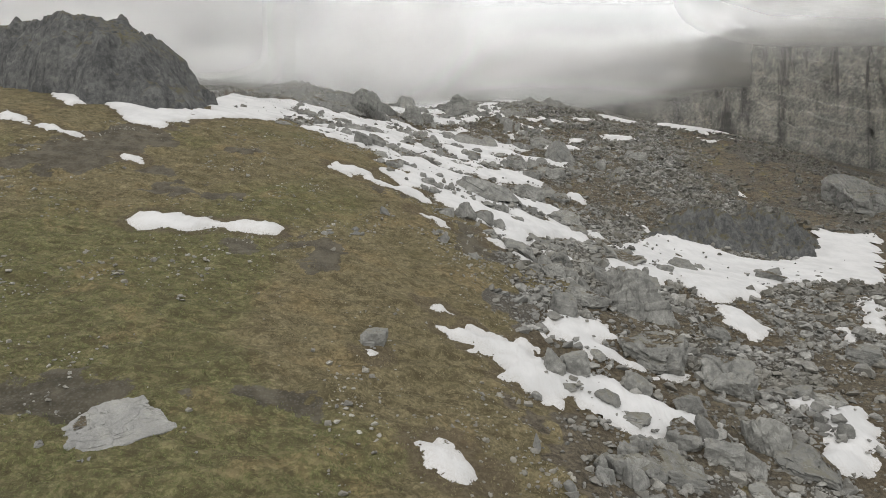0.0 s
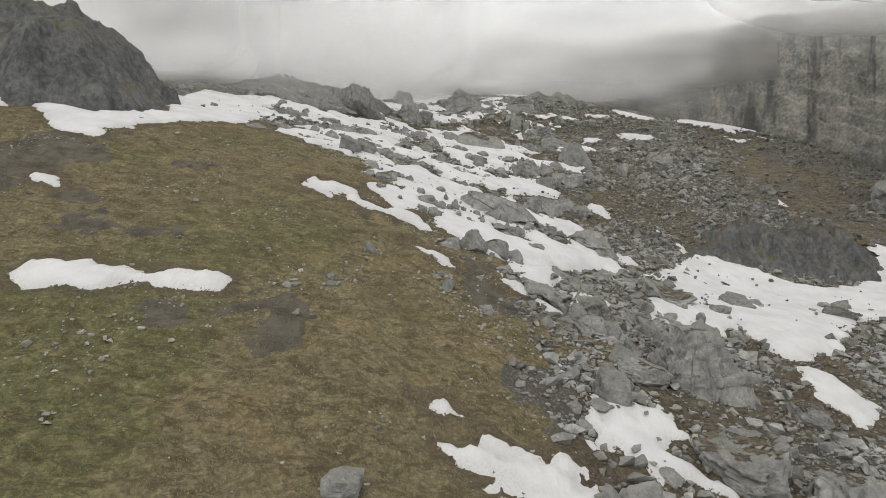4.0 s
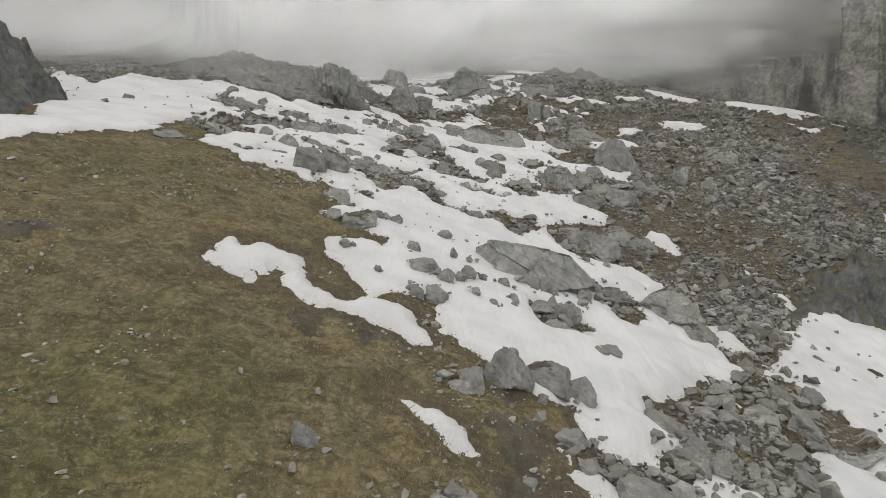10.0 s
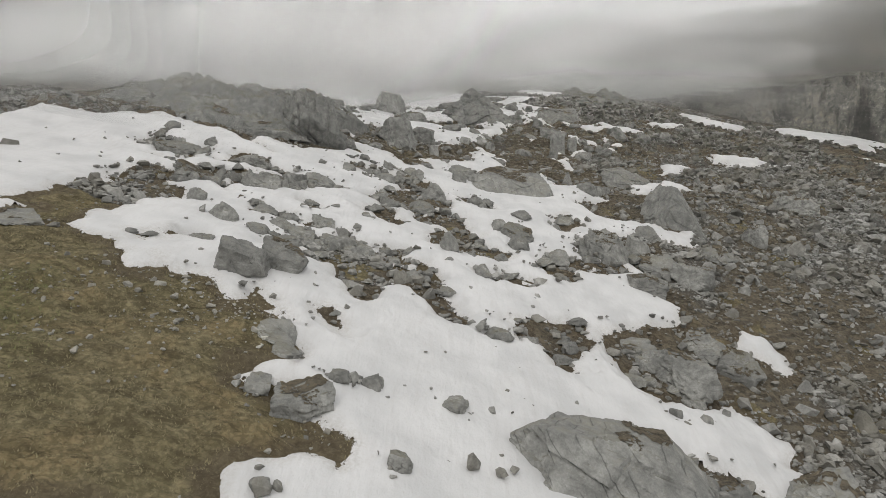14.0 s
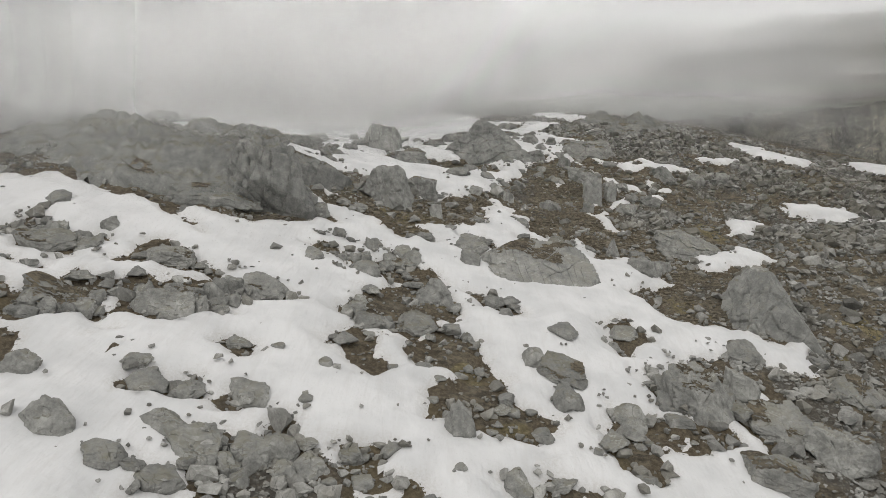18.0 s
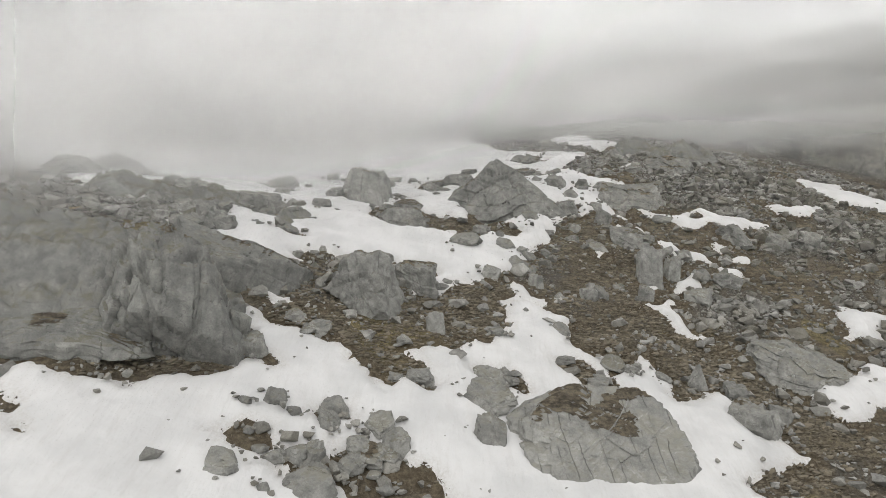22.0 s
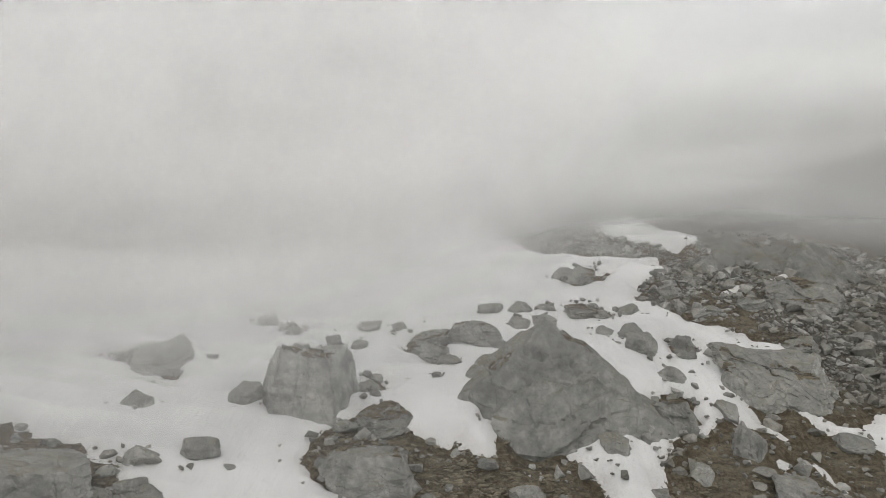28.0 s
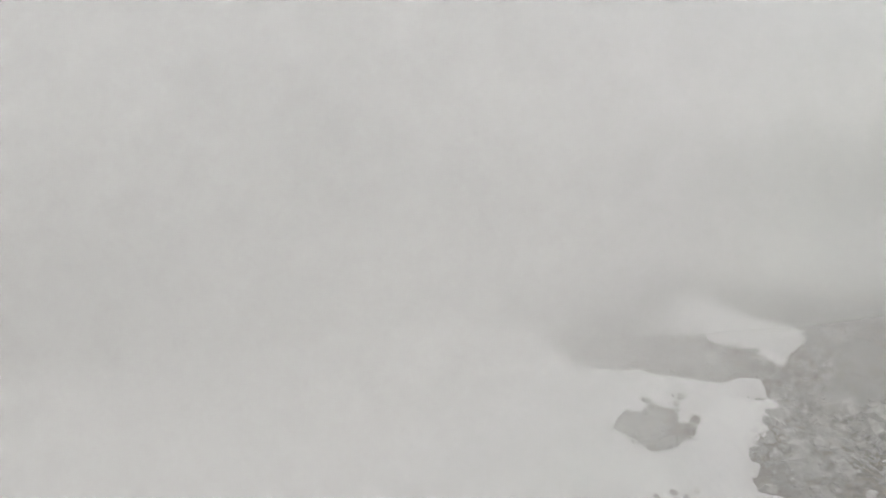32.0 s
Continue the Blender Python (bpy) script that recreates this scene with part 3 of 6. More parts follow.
snow_patch(0.3, (-1.6, 38.8), (-0.3, 40.4), (0.9, 40.4), (1, 38.8), (2.2, 37.5), (0.5, 36.5), (-0.7, 37.4))
snow_patch(0.2, (2.7, 37.7), (3.3, 38.2), (3.3, 37.4), (2.8, 37.1))
snow_patch(0.3, (-2.1, 58.8), (-0.5, 60.1), (1.1, 58.7), (-0.2, 57.5))
snow_patch(0.5, (-1.2, 55.6), (0.8, 55.1), (2.4, 56.6), (4.5, 55.7), (8.4, 58), (9, 54.9), (10.8, 53.7), (14.1, 54.9), (17, 54.5), (19.9, 54.1), (21.8, 52.1), (24.5, 50), (18.1, 48), (15, 47.9), (12.5, 47.9), (10.9, 49.7), (9, 48.2), (6.6, 48.7), (4, 50.1), (4.2, 52.8), (2.5, 52.5), (0.8, 54.2))
snow_patch(0.5, (10, 62.8), (12.6, 65.7), (14.3, 65), (17, 66.3), (18.6, 63.3), (15.8, 61.4), (18, 59.5), (22, 59.7), (25.2, 59.3), (21.9, 57.9), (17.5, 57.6), (14.9, 58), (12, 59.6), (10, 59.4))
snow_patch(0.5, (33.9, 59.1), (36.6, 59.2), (39.8, 56.6), (37.8, 51.8), (34.1, 46.8), (33.2, 47.8), (30.6, 48), (28.7, 50.2), (30.2, 51.9), (34.1, 53.4), (34, 55.7), (32.8, 56.7))
snow_patch(0.3, (-33.5, 64.4), (-32.5, 67.3), (-29.3, 67.9), (-27.3, 67), (-23.1, 68.3), (-18.2, 68.9), (-18.3, 66.8), (-23.4, 65.5), (-27.5, 63.8), (-31.5, 63.5))
snow_patch(0.2, (-6.4, 48), (-5, 48.5), (-5.7, 47.5))
snow_patch(0.4, (37.9, 117.9), (47, 124.5), (54.1, 122.3), (57.2, 119.2), (69, 120.5), (80.6, 132), (83.8, 139.5), (91.5, 137.4), (101.1, 138.7), (77.9, 106.8), (68.8, 103.2), (59, 102.9), (43.1, 84.9), (38.6, 81.9), (33.1, 81.5), (35, 90.4), (33.2, 97.5))
snow_patch(0.4, (36.3, 82), (38.6, 78.9), (40.3, 72.7), (35.5, 69.9), (34.1, 73.3))
snow_patch(0.4, (48.3, 75.6), (50.6, 75.9), (49.8, 71.8), (47.5, 71.3))
snow_patch(0.4, (62, 91.1), (63.5, 87.1), (53.7, 73.7), (52.8, 76.2))
snow_patch(0.2, (-4.6, 84.4), (-3.1, 84.6), (-0.9, 84.1), (0.4, 82.7), (1.2, 81.1), (-0.2, 81.1), (-1.6, 81.9))
snow_patch(0.5, (5.4, 84.3), (6.9, 84.4), (7.6, 83.6), (8.7, 82), (10.7, 80.4), (13.3, 80.8), (12.6, 79.3), (10.4, 79.3), (8.4, 80.5), (6.7, 80.7), (5, 81.1), (5.5, 82.2), (6.6, 82.8))
snow_patch(0.4, (37.4, 210.7), (41.8, 208.7), (35.1, 207.3))
snow_patch(0.5, (45.8, 216.7), (53.8, 216.8), (46.8, 212.9))
snow_patch(0.4, (59.9, 233.5), (68, 234.5), (62.2, 221.2), (58.5, 224.2))
snow_patch(0.4, (-68.5, 157.1), (-55.6, 147.3), (-54.8, 157.5), (-47.1, 156.4), (-41.4, 160.7), (-30.5, 159.7), (-23.6, 156.6), (-12, 164.5), (-18.6, 151.3), (-28.7, 145.2), (-33.1, 141.8), (-34.5, 120.6), (-31.6, 121.1), (-36.4, 111), (-40.1, 105.3), (-41.1, 100.4), (-44.1, 104.8), (-41.6, 110.5))
snow_patch(0.4, (-65, 89.1), (-54.1, 85), (-49.5, 84), (-53.8, 83.4), (-62.3, 85.5))
snow_patch(0.4, (-93.8, 136.5), (-61.3, 104), (-57.3, 98), (-59, 95.6), (-69.3, 105.9))
snow_patch(0.4, (-58.2, 102.7), (-51.9, 102.6), (-46.3, 102.9), (-38.9, 129.2), (-39.4, 104.9), (-43, 96.4), (-41.6, 91.5), (-46.8, 92.4))
snow_patch(0.3, (-43.2, 80.3), (-39.9, 81.1), (-39.3, 79.1))
snow_patch(0.5, (76.7, 224.5), (90.8, 222.7), (124, 253.6), (139.5, 255.2), (88.2, 200.9), (78.1, 209.8))
snow_patch(0.5, (79.5, 202.2), (86.5, 192.9), (131, 226.3), (83.8, 188.2))
snow_patch(0.5, (51.8, 197.4), (59.3, 196.7), (64.1, 191), (53.1, 191.4))
snow_patch(0.2, (38.8, 131.2), (40.2, 131.1), (40.4, 128.4), (39.4, 128.4))
snow_patch(0.2, (40.5, 127), (42.1, 126.9), (43.2, 124.2), (41, 123.2))
snow_patch(0.2, (74.9, 156.8), (76.9, 156.5), (77.6, 153.4), (75, 153.6))
snow_patch(0.4, (50.5, 195.7), (59.9, 191.8), (53.9, 190.8))
snow_patch(0.4, (40.5, 191.2), (45.4, 189.1), (38.8, 185.5))

snow_patch(0.35, (-17.5, 92.7), (-17.6, 93.3), (-17.8, 94.2), (-17.5, 94.8), (-17.7, 96.1), (-16.4, 96.3), (-15.9, 95.6), (-14.1, 97.2), (-12.9, 97.1), (-12.3, 96.2), (-11.5, 95.5), (-11.6, 94), (-12.3, 94), (-12.9, 94.3), (-13.3, 93.8), (-13.2, 93.1), (-14.2, 92.3), (-14.5, 91.7), (-15.8, 91.7), (-16.7, 91.9))
snow_patch(0.35, (-11.9, 91.5), (-12, 93.6), (-11, 93.9), (-9.6, 92.6), (-7.8, 92), (-5.6, 93.2), (-3.2, 93.1), (-1.5, 90.4), (-2.2, 89.6), (-3.7, 90.2), (-5.6, 89.9), (-7.4, 89.8), (-9.2, 89.4), (-10.7, 90.1))
# the snow gully, the ground that has melted free in it, and the scraps left on the ridge
snow_patch(0.35, (-1.4, 91.8), (0.1, 90.3), (2.3, 89.5), (5.6, 87.3), (9.1, 89.5), (6.9, 87.1), (7, 85.7), (8.9, 84.7), (10.5, 84.6), (13.3, 87.2), (14.5, 85.7), (13.5, 83.8), (13.1, 81.6), (18.4, 84.4), (16.6, 85), (16.9, 87.5), (14.7, 88.8), (13.2, 91.4), (20.6, 96), (24.4, 94.2), (24.9, 91.1), (23.4, 86.5), (23.2, 83.2), (25.4, 82.9), (31.5, 84.9), (49.3, 109.3), (49.4, 125.8), (42.1, 123.7), (38.9, 117.6), (33.3, 110.5), (26.3, 103.1), (25.2, 108), (25.8, 119), (14.1, 114.4), (-1.5, 99.3))
snow_patch(0.35, (-27, 118.8), (-24.2, 117.8), (-21.6, 114.4), (-20.6, 117.1), (-18.1, 116.4), (-15.1, 114.4), (-14.3, 116.8), (-12, 114.7), (-9.6, 110.1), (-12.1, 108.7), (-11.9, 106.8), (-9.1, 106.5), (-5.9, 104.5), (-6.2, 103.1), (-8.4, 103.2), (-10.4, 100.9), (-9.9, 98.9), (-9.1, 96.4), (-7.4, 94.6), (-6, 93.3), (28.7, 109), (30.4, 111.4), (29.2, 113.7), (28.9, 115.8), (26.6, 112.6), (21.3, 112.6), (21.3, 115.1), (25.3, 119.2), (24.3, 121.6), (22, 124.5), (15.3, 121.3), (13.2, 124.6), (12.4, 128.4), (18, 132), (22.7, 135.2), (21.4, 143.5), (16.3, 156.5), (-7.7, 153.6), (-21.2, 145.4), (-28.1, 129.3), (-28.4, 119.4))
snow_patch(0.35, (-19.4, 124.1), (-35.6, 146.4), (-26.7, 155.4), (-14.9, 163.1), (-7.3, 169.7), (1.7, 169.1), (8.1, 179.4), (13.7, 178.1), (15.5, 173.7), (20.8, 175.2), (23.8, 168.2), (18.3, 164.8), (21.3, 160.1), (25.9, 159.3), (30.5, 157.6), (35.2, 160), (33.3, 157.7), (32.2, 154.2), (30.7, 152.5), (26.4, 153.7), (20.7, 153.2), (14.6, 148.2), (15.4, 145.4), (20.8, 148.1), (18.9, 142.9), (18.8, 139.5), (20.5, 138.6))
snow_patch(0.35, (-22.1, 152.2), (-28, 160.3), (-20.7, 161.6), (-18.7, 163.2), (-15.8, 165.4), (-14.4, 166.8), (-16.1, 168.6), (-17.8, 171.1), (-17.2, 171.8), (-15.3, 171.3), (-12.5, 170.6), (-10, 171.1), (-8.2, 170.2), (-5.5, 168.7), (-3.1, 169.1), (-3.2, 171.5), (-5.9, 172.5), (-1.4, 175.4), (2.5, 177), (3.8, 180.2), (4.4, 186.5), (7.7, 185.6), (9.5, 183.1), (9.3, 179.4), (11.1, 176.6), (16.4, 179.6), (16.8, 176.4), (16.9, 174.2), (20.1, 174.1), (20.3, 170.8), (23.4, 169.5), (22.8, 167.7), (19.6, 166.2), (17.2, 165.8), (17.9, 163.4))
snow_patch(0.35, (-25.1, 182), (-23.9, 180.7), (-19.4, 181.1), (-14.7, 181.2), (-15.7, 183.8), (-12.6, 185.1), (-11.1, 183.3), (-7.6, 186.7), (-3.2, 187.5), (-5.7, 182.7), (-2.1, 184.3), (0.8, 186), (4.3, 190), (6.8, 192.8), (8.3, 195.6), (11, 201.1), (14.6, 206.7), (16.9, 208.9), (20.3, 208.8), (21.8, 211.5), (21.2, 214.8), (28.7, 219.2), (21.5, 223.7), (17.9, 229), (24.3, 238), (15.9, 242.4), (7.6, 247), (-1.6, 253.3), (-74.5, 225.1), (-38.3, 186), (-33, 188.8), (-27.6, 181.4))
snow_patch(0.35, (-33.9, 196.5), (-72.8, 230.9), (2.4, 254.8), (5.4, 253), (9, 245.9), (16.1, 242.8), (23.9, 241.6), (22.8, 238.7), (17.1, 236.9), (17.6, 232.3), (16.7, 227.8), (18.2, 224.6), (21.5, 222.8), (20.9, 220.2), (25.1, 219.2), (28.8, 220.8), (28.7, 218.3), (28.6, 216.5), (21.7, 216.7), (22.5, 213.8), (21.1, 209.9), (22.3, 208.1), (19.5, 208.4), (16.8, 207.3), (9.1, 206.5), (11.1, 210.5), (14.9, 212.4), (14.4, 214.1), (11.3, 218), (10, 220.4), (-2.4, 219.5), (-2.8, 210.3), (-0.3, 206.8), (0.3, 205.4))
bare_patch(0.45, (14.5, 92.8), (25.8, 103.5), (30.5, 104.6), (31.5, 98.8), (30.2, 93.9), (28.4, 91.6), (26.1, 91.8), (24.1, 93.5), (21.7, 96.2), (17.5, 94.4))
bare_patch(0.3, (-24.1, 120.1), (-21, 124.7), (-20.7, 123.2), (-23.4, 119.6))
bare_patch(0.45, (-15.1, 130.5), (-10.5, 134.6), (-7.2, 131.4), (-5.9, 129.7), (-6.2, 126.7), (-7.6, 120.4), (-9.2, 121.8), (-10.8, 125.4), (-13, 126))
bare_patch(0.45, (-5.9, 129.7), (-2.6, 131.1), (-0.3, 127.4), (0.1, 122.9), (-1.4, 122.2), (-3.5, 124.5), (-5.4, 126.6))
bare_patch(0.3, (-10, 116.6), (-9.2, 117.2), (-7.2, 115.5), (-7.4, 114.8), (-9.2, 115.5))
bare_patch(0.45, (2.6, 121.8), (4.3, 124.4), (7.5, 128.7), (10.9, 129.1), (11.7, 126.3), (9.9, 124), (8.7, 120.2), (6.8, 120.3), (6.1, 122.4), (4, 121.9))
bare_patch(0.45, (14.2, 128.9), (19.2, 132), (24.6, 135.5), (27.3, 133.1), (28.7, 130.9), (25.3, 126), (15.1, 120.8), (13.6, 122.5), (12.4, 125.6))
bare_patch(0.45, (13.7, 114.7), (15.4, 114.6), (18, 114.8), (18.5, 113.3), (19, 109.6), (18.8, 108.6), (16.8, 107.4), (15.8, 108.5), (14.6, 109.3), (14.7, 111.5), (13.5, 112.8))
bare_patch(0.3, (6.8, 101.9), (8.4, 103.2), (9.3, 101.8), (11, 102.3), (12.4, 102.1), (12.3, 101.6), (7.6, 99.3), (7, 100.2))
bare_patch(0.3, (-3.6, 95.6), (-3.1, 95.5), (-2.4, 95.1), (-3.3, 94.7))
bare_patch(0.3, (-2.4, 95.9), (-1.1, 96.9), (-0.8, 95.8), (-1.6, 95.1))
bare_patch(0.3, (22.8, 108.7), (25.7, 108.4), (26.1, 108), (22.6, 107))
bare_patch(0.45, (-37.1, 149.1), (-37, 152.3), (-34.3, 151.3), (-30.7, 151.5), (-30.1, 150.1), (-31.2, 147.7), (-34.9, 147.3))
bare_patch(0.3, (-35, 145.6), (-32, 145), (-34.3, 144.6))
bare_patch(0.45, (-30.7, 139.6), (-30.6, 141.6), (-28.9, 144.6), (-25.8, 144.4), (-26.2, 142.2), (-23.8, 139.9), (-22.8, 139.1), (-23.6, 138.3), (-25.5, 140.2), (-27.5, 138.2), (-29.7, 138.3))
bare_patch(0.45, (-24.1, 141.5), (-24.5, 144.1), (-26.6, 145), (-25.4, 146.7), (-21.9, 147.8), (-19.4, 149.3), (-15.6, 149), (-14.6, 149.6), (-15.7, 147.9), (-18.6, 147.2), (-17.4, 144.9), (-19.8, 142.6), (-22.4, 141.6))
bare_patch(0.3, (-28, 148.4), (-27.2, 151.3), (-26.2, 153.1), (-22.1, 151.6), (-22.3, 149.7), (-24.6, 148.8))
bare_patch(0.3, (-23.4, 150.2), (-21.7, 151.8), (-19.1, 151.2), (-20.4, 149.8))
bare_patch(0.3, (-16.6, 140.1), (-16, 142.1), (-14.3, 142.2), (-14.6, 140.1), (-15.9, 139.5))
bare_patch(0.3, (-19.4, 133.4), (-18.7, 135.4), (-17.5, 135), (-16.5, 136.5), (-15.4, 134.7), (-17.1, 133.4))
bare_patch(0.3, (-15.1, 134.6), (-13.6, 136), (-12.2, 135.7), (-13.9, 134.2))
bare_patch(0.3, (-14.7, 131.4), (-14.1, 132.2), (-12.4, 132.8), (-13, 131.6))
bare_patch(0.45, (-15.4, 128.5), (-14.4, 130.1), (-12, 132), (-10, 131.4), (-9, 132.3), (-7.5, 130.3), (-7.7, 129), (-6.2, 129.6), (-13.6, 126.4), (-15.1, 126.3), (-14.4, 128.1))
bare_patch(0.3, (-7.5, 134), (-4.8, 135), (-5.4, 132.5), (-4.5, 131.6), (-5.5, 130.7), (-6.9, 132.3))
bare_patch(0.3, (-4.2, 132.3), (-3, 132.6), (-2.1, 131.2), (-3.5, 130.7))
bare_patch(0.45, (-10.2, 149.5), (-9.1, 154.5), (-6.3, 157.4), (-3.2, 160.5), (-1, 156.7), (0, 152.8), (-3.8, 149), (-8.2, 147.7))
bare_patch(0.3, (-10.3, 144.8), (-8.6, 147.5), (-5.5, 147.3), (-7.4, 142.2), (-9.2, 143.7))
bare_patch(0.45, (-5.4, 146), (-2.9, 149.5), (0.4, 150), (1.5, 146.3), (3, 143.9), (5.2, 142.1), (5.8, 140.3), (3.5, 138.6), (1.3, 138), (-0.4, 138.1), (-2.6, 138.1), (-2.8, 140.8), (-1.5, 143.8), (-4.4, 144.4))
bare_patch(0.45, (9.6, 142.4), (12.6, 144.6), (15.3, 144.2), (16, 142.7), (12.9, 139.7), (11.8, 136.7), (10, 137.4), (8.8, 139.4))
bare_patch(0.3, (15.3, 144.2), (19.7, 145.6), (19.3, 143), (15.3, 140.9))
bare_patch(0.45, (14.5, 147.8), (20.4, 152.3), (25.4, 152.7), (27.3, 151), (23.4, 148.7), (22.1, 146.2), (18.6, 145.1), (15.8, 145.5))
bare_patch(0.45, (1.7, 134), (4.1, 135.4), (5.6, 136.2), (7.7, 135.4), (8, 134.9), (1.9, 132.8))
bare_patch(0.3, (0.7, 158.8), (2.8, 158.6), (5.8, 156.4), (4.1, 155.2), (1.6, 156.3))
bare_patch(0.3, (13.6, 157), (15.7, 158.1), (16.6, 154.8), (13.5, 152.2))
bare_patch(0.3, (-7.5, 142.9), (-6, 144.4), (-5.5, 142.8), (-6.7, 141.4))
bare_patch(0.3, (-15, 159.5), (-13.7, 160.2), (-12.4, 160.2), (-11.8, 159.3), (-12.9, 158.5), (-14.2, 158.6))
bare_patch(0.3, (-14.6, 157.4), (-13.5, 158.5), (-12.9, 157.7), (-13.9, 157.1))
bare_patch(0.3, (-11.1, 163), (-10.4, 164.5), (-8.3, 165.4), (-7.9, 163.9), (-8.9, 162.6), (-8.4, 161.6), (-9.5, 162.1), (-10.7, 162.7))
bare_patch(0.45, (-11.9, 158.4), (-11.3, 159.6), (-9.6, 160.7), (-7, 161.9), (-5.1, 162.9), (-4.3, 162.2), (-5.1, 160), (-2.8, 159.1), (-1.9, 158.9), (-7, 157.3), (-7.9, 158.7), (-10.1, 157.5))
bare_patch(0.3, (1.2, 172.6), (3.1, 173.3), (4.7, 171.7), (2.8, 170.4), (1.6, 171.3))
bare_patch(0.3, (7, 175.4), (9.7, 177.1), (11.7, 175.2), (12, 173.1), (9.2, 172.4), (7.7, 174.1))
bare_patch(0.3, (11.3, 177.5), (14.5, 178.3), (14.5, 176.7), (11.8, 175.7))
bare_patch(0.3, (-15.5, 172), (-13.6, 173.5), (-10.3, 172.5), (-10.4, 170.9), (-13.4, 170.8))
bare_patch(0.45, (-8.9, 175), (-5.4, 178.8), (-1.3, 185.1), (0.4, 186), (3.1, 184.9), (2.6, 178.8), (1.5, 176.6), (-5, 172.9), (-6.5, 170), (-4.7, 168.1), (-8, 168.6), (-10, 171.1))
bare_patch(0.45, (-34.4, 190.6), (-34.8, 193.6), (-34, 196.3), (-31.4, 195.1), (-30, 195.1), (-27.7, 189.7), (-27.6, 188.3), (-24.6, 186.9), (-24.4, 185.9), (-25.2, 184.4), (-24.9, 182.7), (-25.8, 181.7), (-27.6, 181.4))
bare_patch(0.45, (-30.4, 194.9), (-29.6, 198.4), (-27, 199.1), (-23.7, 196.9), (-20.8, 196.5), (-19.6, 194.7), (-17.2, 193.8), (-19.7, 192.5), (-21.6, 190.2), (-24.6, 190.6), (-26.7, 191.5))
bare_patch(0.3, (-19.2, 187.2), (-18.5, 188.3), (-17, 187.3), (-17.8, 186.6))
bare_patch(0.45, (-11.4, 200.6), (-9.4, 204.6), (-7.5, 207.2), (-4.1, 205.4), (-1.9, 205.3), (1.7, 202.8), (4.6, 201.6), (7.7, 202.2), (7, 200.8), (2.9, 199.5), (0.9, 198.6), (-0.5, 199.5), (-3.9, 199.5), (-7.2, 198.4))
bare_patch(0.45, (-16.1, 183.1), (-14.7, 185), (-12.6, 185.1), (-11.4, 183.1), (-11.7, 179.6), (-13.9, 178.8), (-14.9, 181.7))
bare_patch(0.45, (0.8, 186), (3, 189.1), (5.6, 188.8), (5.9, 186.5), (3.5, 185), (1, 183.8), (-3.4, 182.5), (-2.8, 184.1))
bare_patch(0.45, (-7.1, 219.4), (-4.4, 221.5), (-2.4, 220.5), (-2.4, 216), (-4.1, 215.1), (-6, 217.5))
bare_patch(0.3, (10.7, 225.2), (13.5, 226.2), (14.1, 224.6), (12.2, 223.1), (10.7, 223.2))
bare_patch(0.45, (11.2, 232.8), (16.3, 236.2), (17.8, 236.9), (14.9, 233.2), (11.6, 232))
bare_patch(0.3, (-10.3, 211.3), (-8.4, 212), (-7.5, 211), (-8.9, 209.8))
bare_patch(0.45, (-28.4, 213.4), (-26.9, 213.7), (-25.3, 210.9), (-22.7, 209.7), (-23, 208.1), (-25.2, 208.6), (-29.3, 210.9), (-29.8, 213))
bare_patch(0.45, (10.5, 208.5), (14.1, 210.3), (16.3, 210.9), (16.4, 208.6), (15.2, 207.6), (10.3, 206.7))
bare_patch(0.3, (18.3, 219.7), (20.1, 219.4), (19.7, 217.6), (18, 216.8), (17.7, 218.2))
late_patch(0.3, (5.3, 83.5), (5.9, 83.8), (7.7, 81), (9.2, 79.5), (11.8, 79.6), (12.9, 80.4), (12.8, 79.1), (11.2, 77.9), (9.6, 78.2), (7.9, 80), (6, 80), (5, 80.3), (6.3, 81.2), (5.7, 82.4))
late_patch(0.3, (19.9, 78.9), (21.1, 78.8), (22.3, 78.4), (21.1, 77.5), (20, 78))
late_patch(0.3, (36.6, 130.3), (38.1, 127.3), (37.4, 126.8), (36.5, 129.4))
late_patch(0.3, (38.9, 126.9), (40, 124.7), (39.3, 123.8), (38.3, 125.2))
late_patch(0.3, (28.6, 136), (31.1, 136), (31.2, 131.8), (29.6, 130.3), (29.1, 132.4), (26.8, 133.4))
late_patch(0.3, (24, 149.5), (25.6, 149.6), (25.4, 147.9), (23.3, 147.7))
late_patch(0.3, (21.2, 144.5), (24.5, 145.8), (25.2, 145.3))
late_patch(0.3, (28, 176.1), (32.7, 177.4), (33.5, 173.9), (29.7, 172.8), (28.1, 174.6))
late_patch(0.3, (41, 190.8), (43.5, 188), (41.3, 185), (37.9, 185.6))
late_patch(0.3, (19, 187.6), (21.7, 188.6), (21.9, 183.3), (20.6, 184))
late_patch(0.3, (22.5, 184.8), (24.4, 182.9), (23.7, 180.1), (22.7, 182.6))
late_patch(0.3, (5.1, 188.9), (6.4, 189), (6.8, 187.1), (8.4, 187.5), (8.2, 185.6), (3.4, 184.5), (5.1, 185.8))
late_patch(0.3, (16.1, 198.6), (17.2, 199.1), (16.4, 197), (15.5, 197))
late_patch(0.3, (22.6, 206.3), (24.5, 204.5), (24.2, 202.9), (25.1, 201.6), (27.9, 201.2), (29.7, 200.1), (30.2, 198.5), (26.3, 198.4), (24.9, 200.2), (23.7, 202.9))
late_patch(0.3, (19.5, 191.4), (22.3, 193.5), (22.5, 192.3), (20, 190.7))
late_patch(0.3, (22.6, 191.8), (26.4, 195.4), (26.8, 193.8), (27.5, 192.4), (23.3, 191.6))
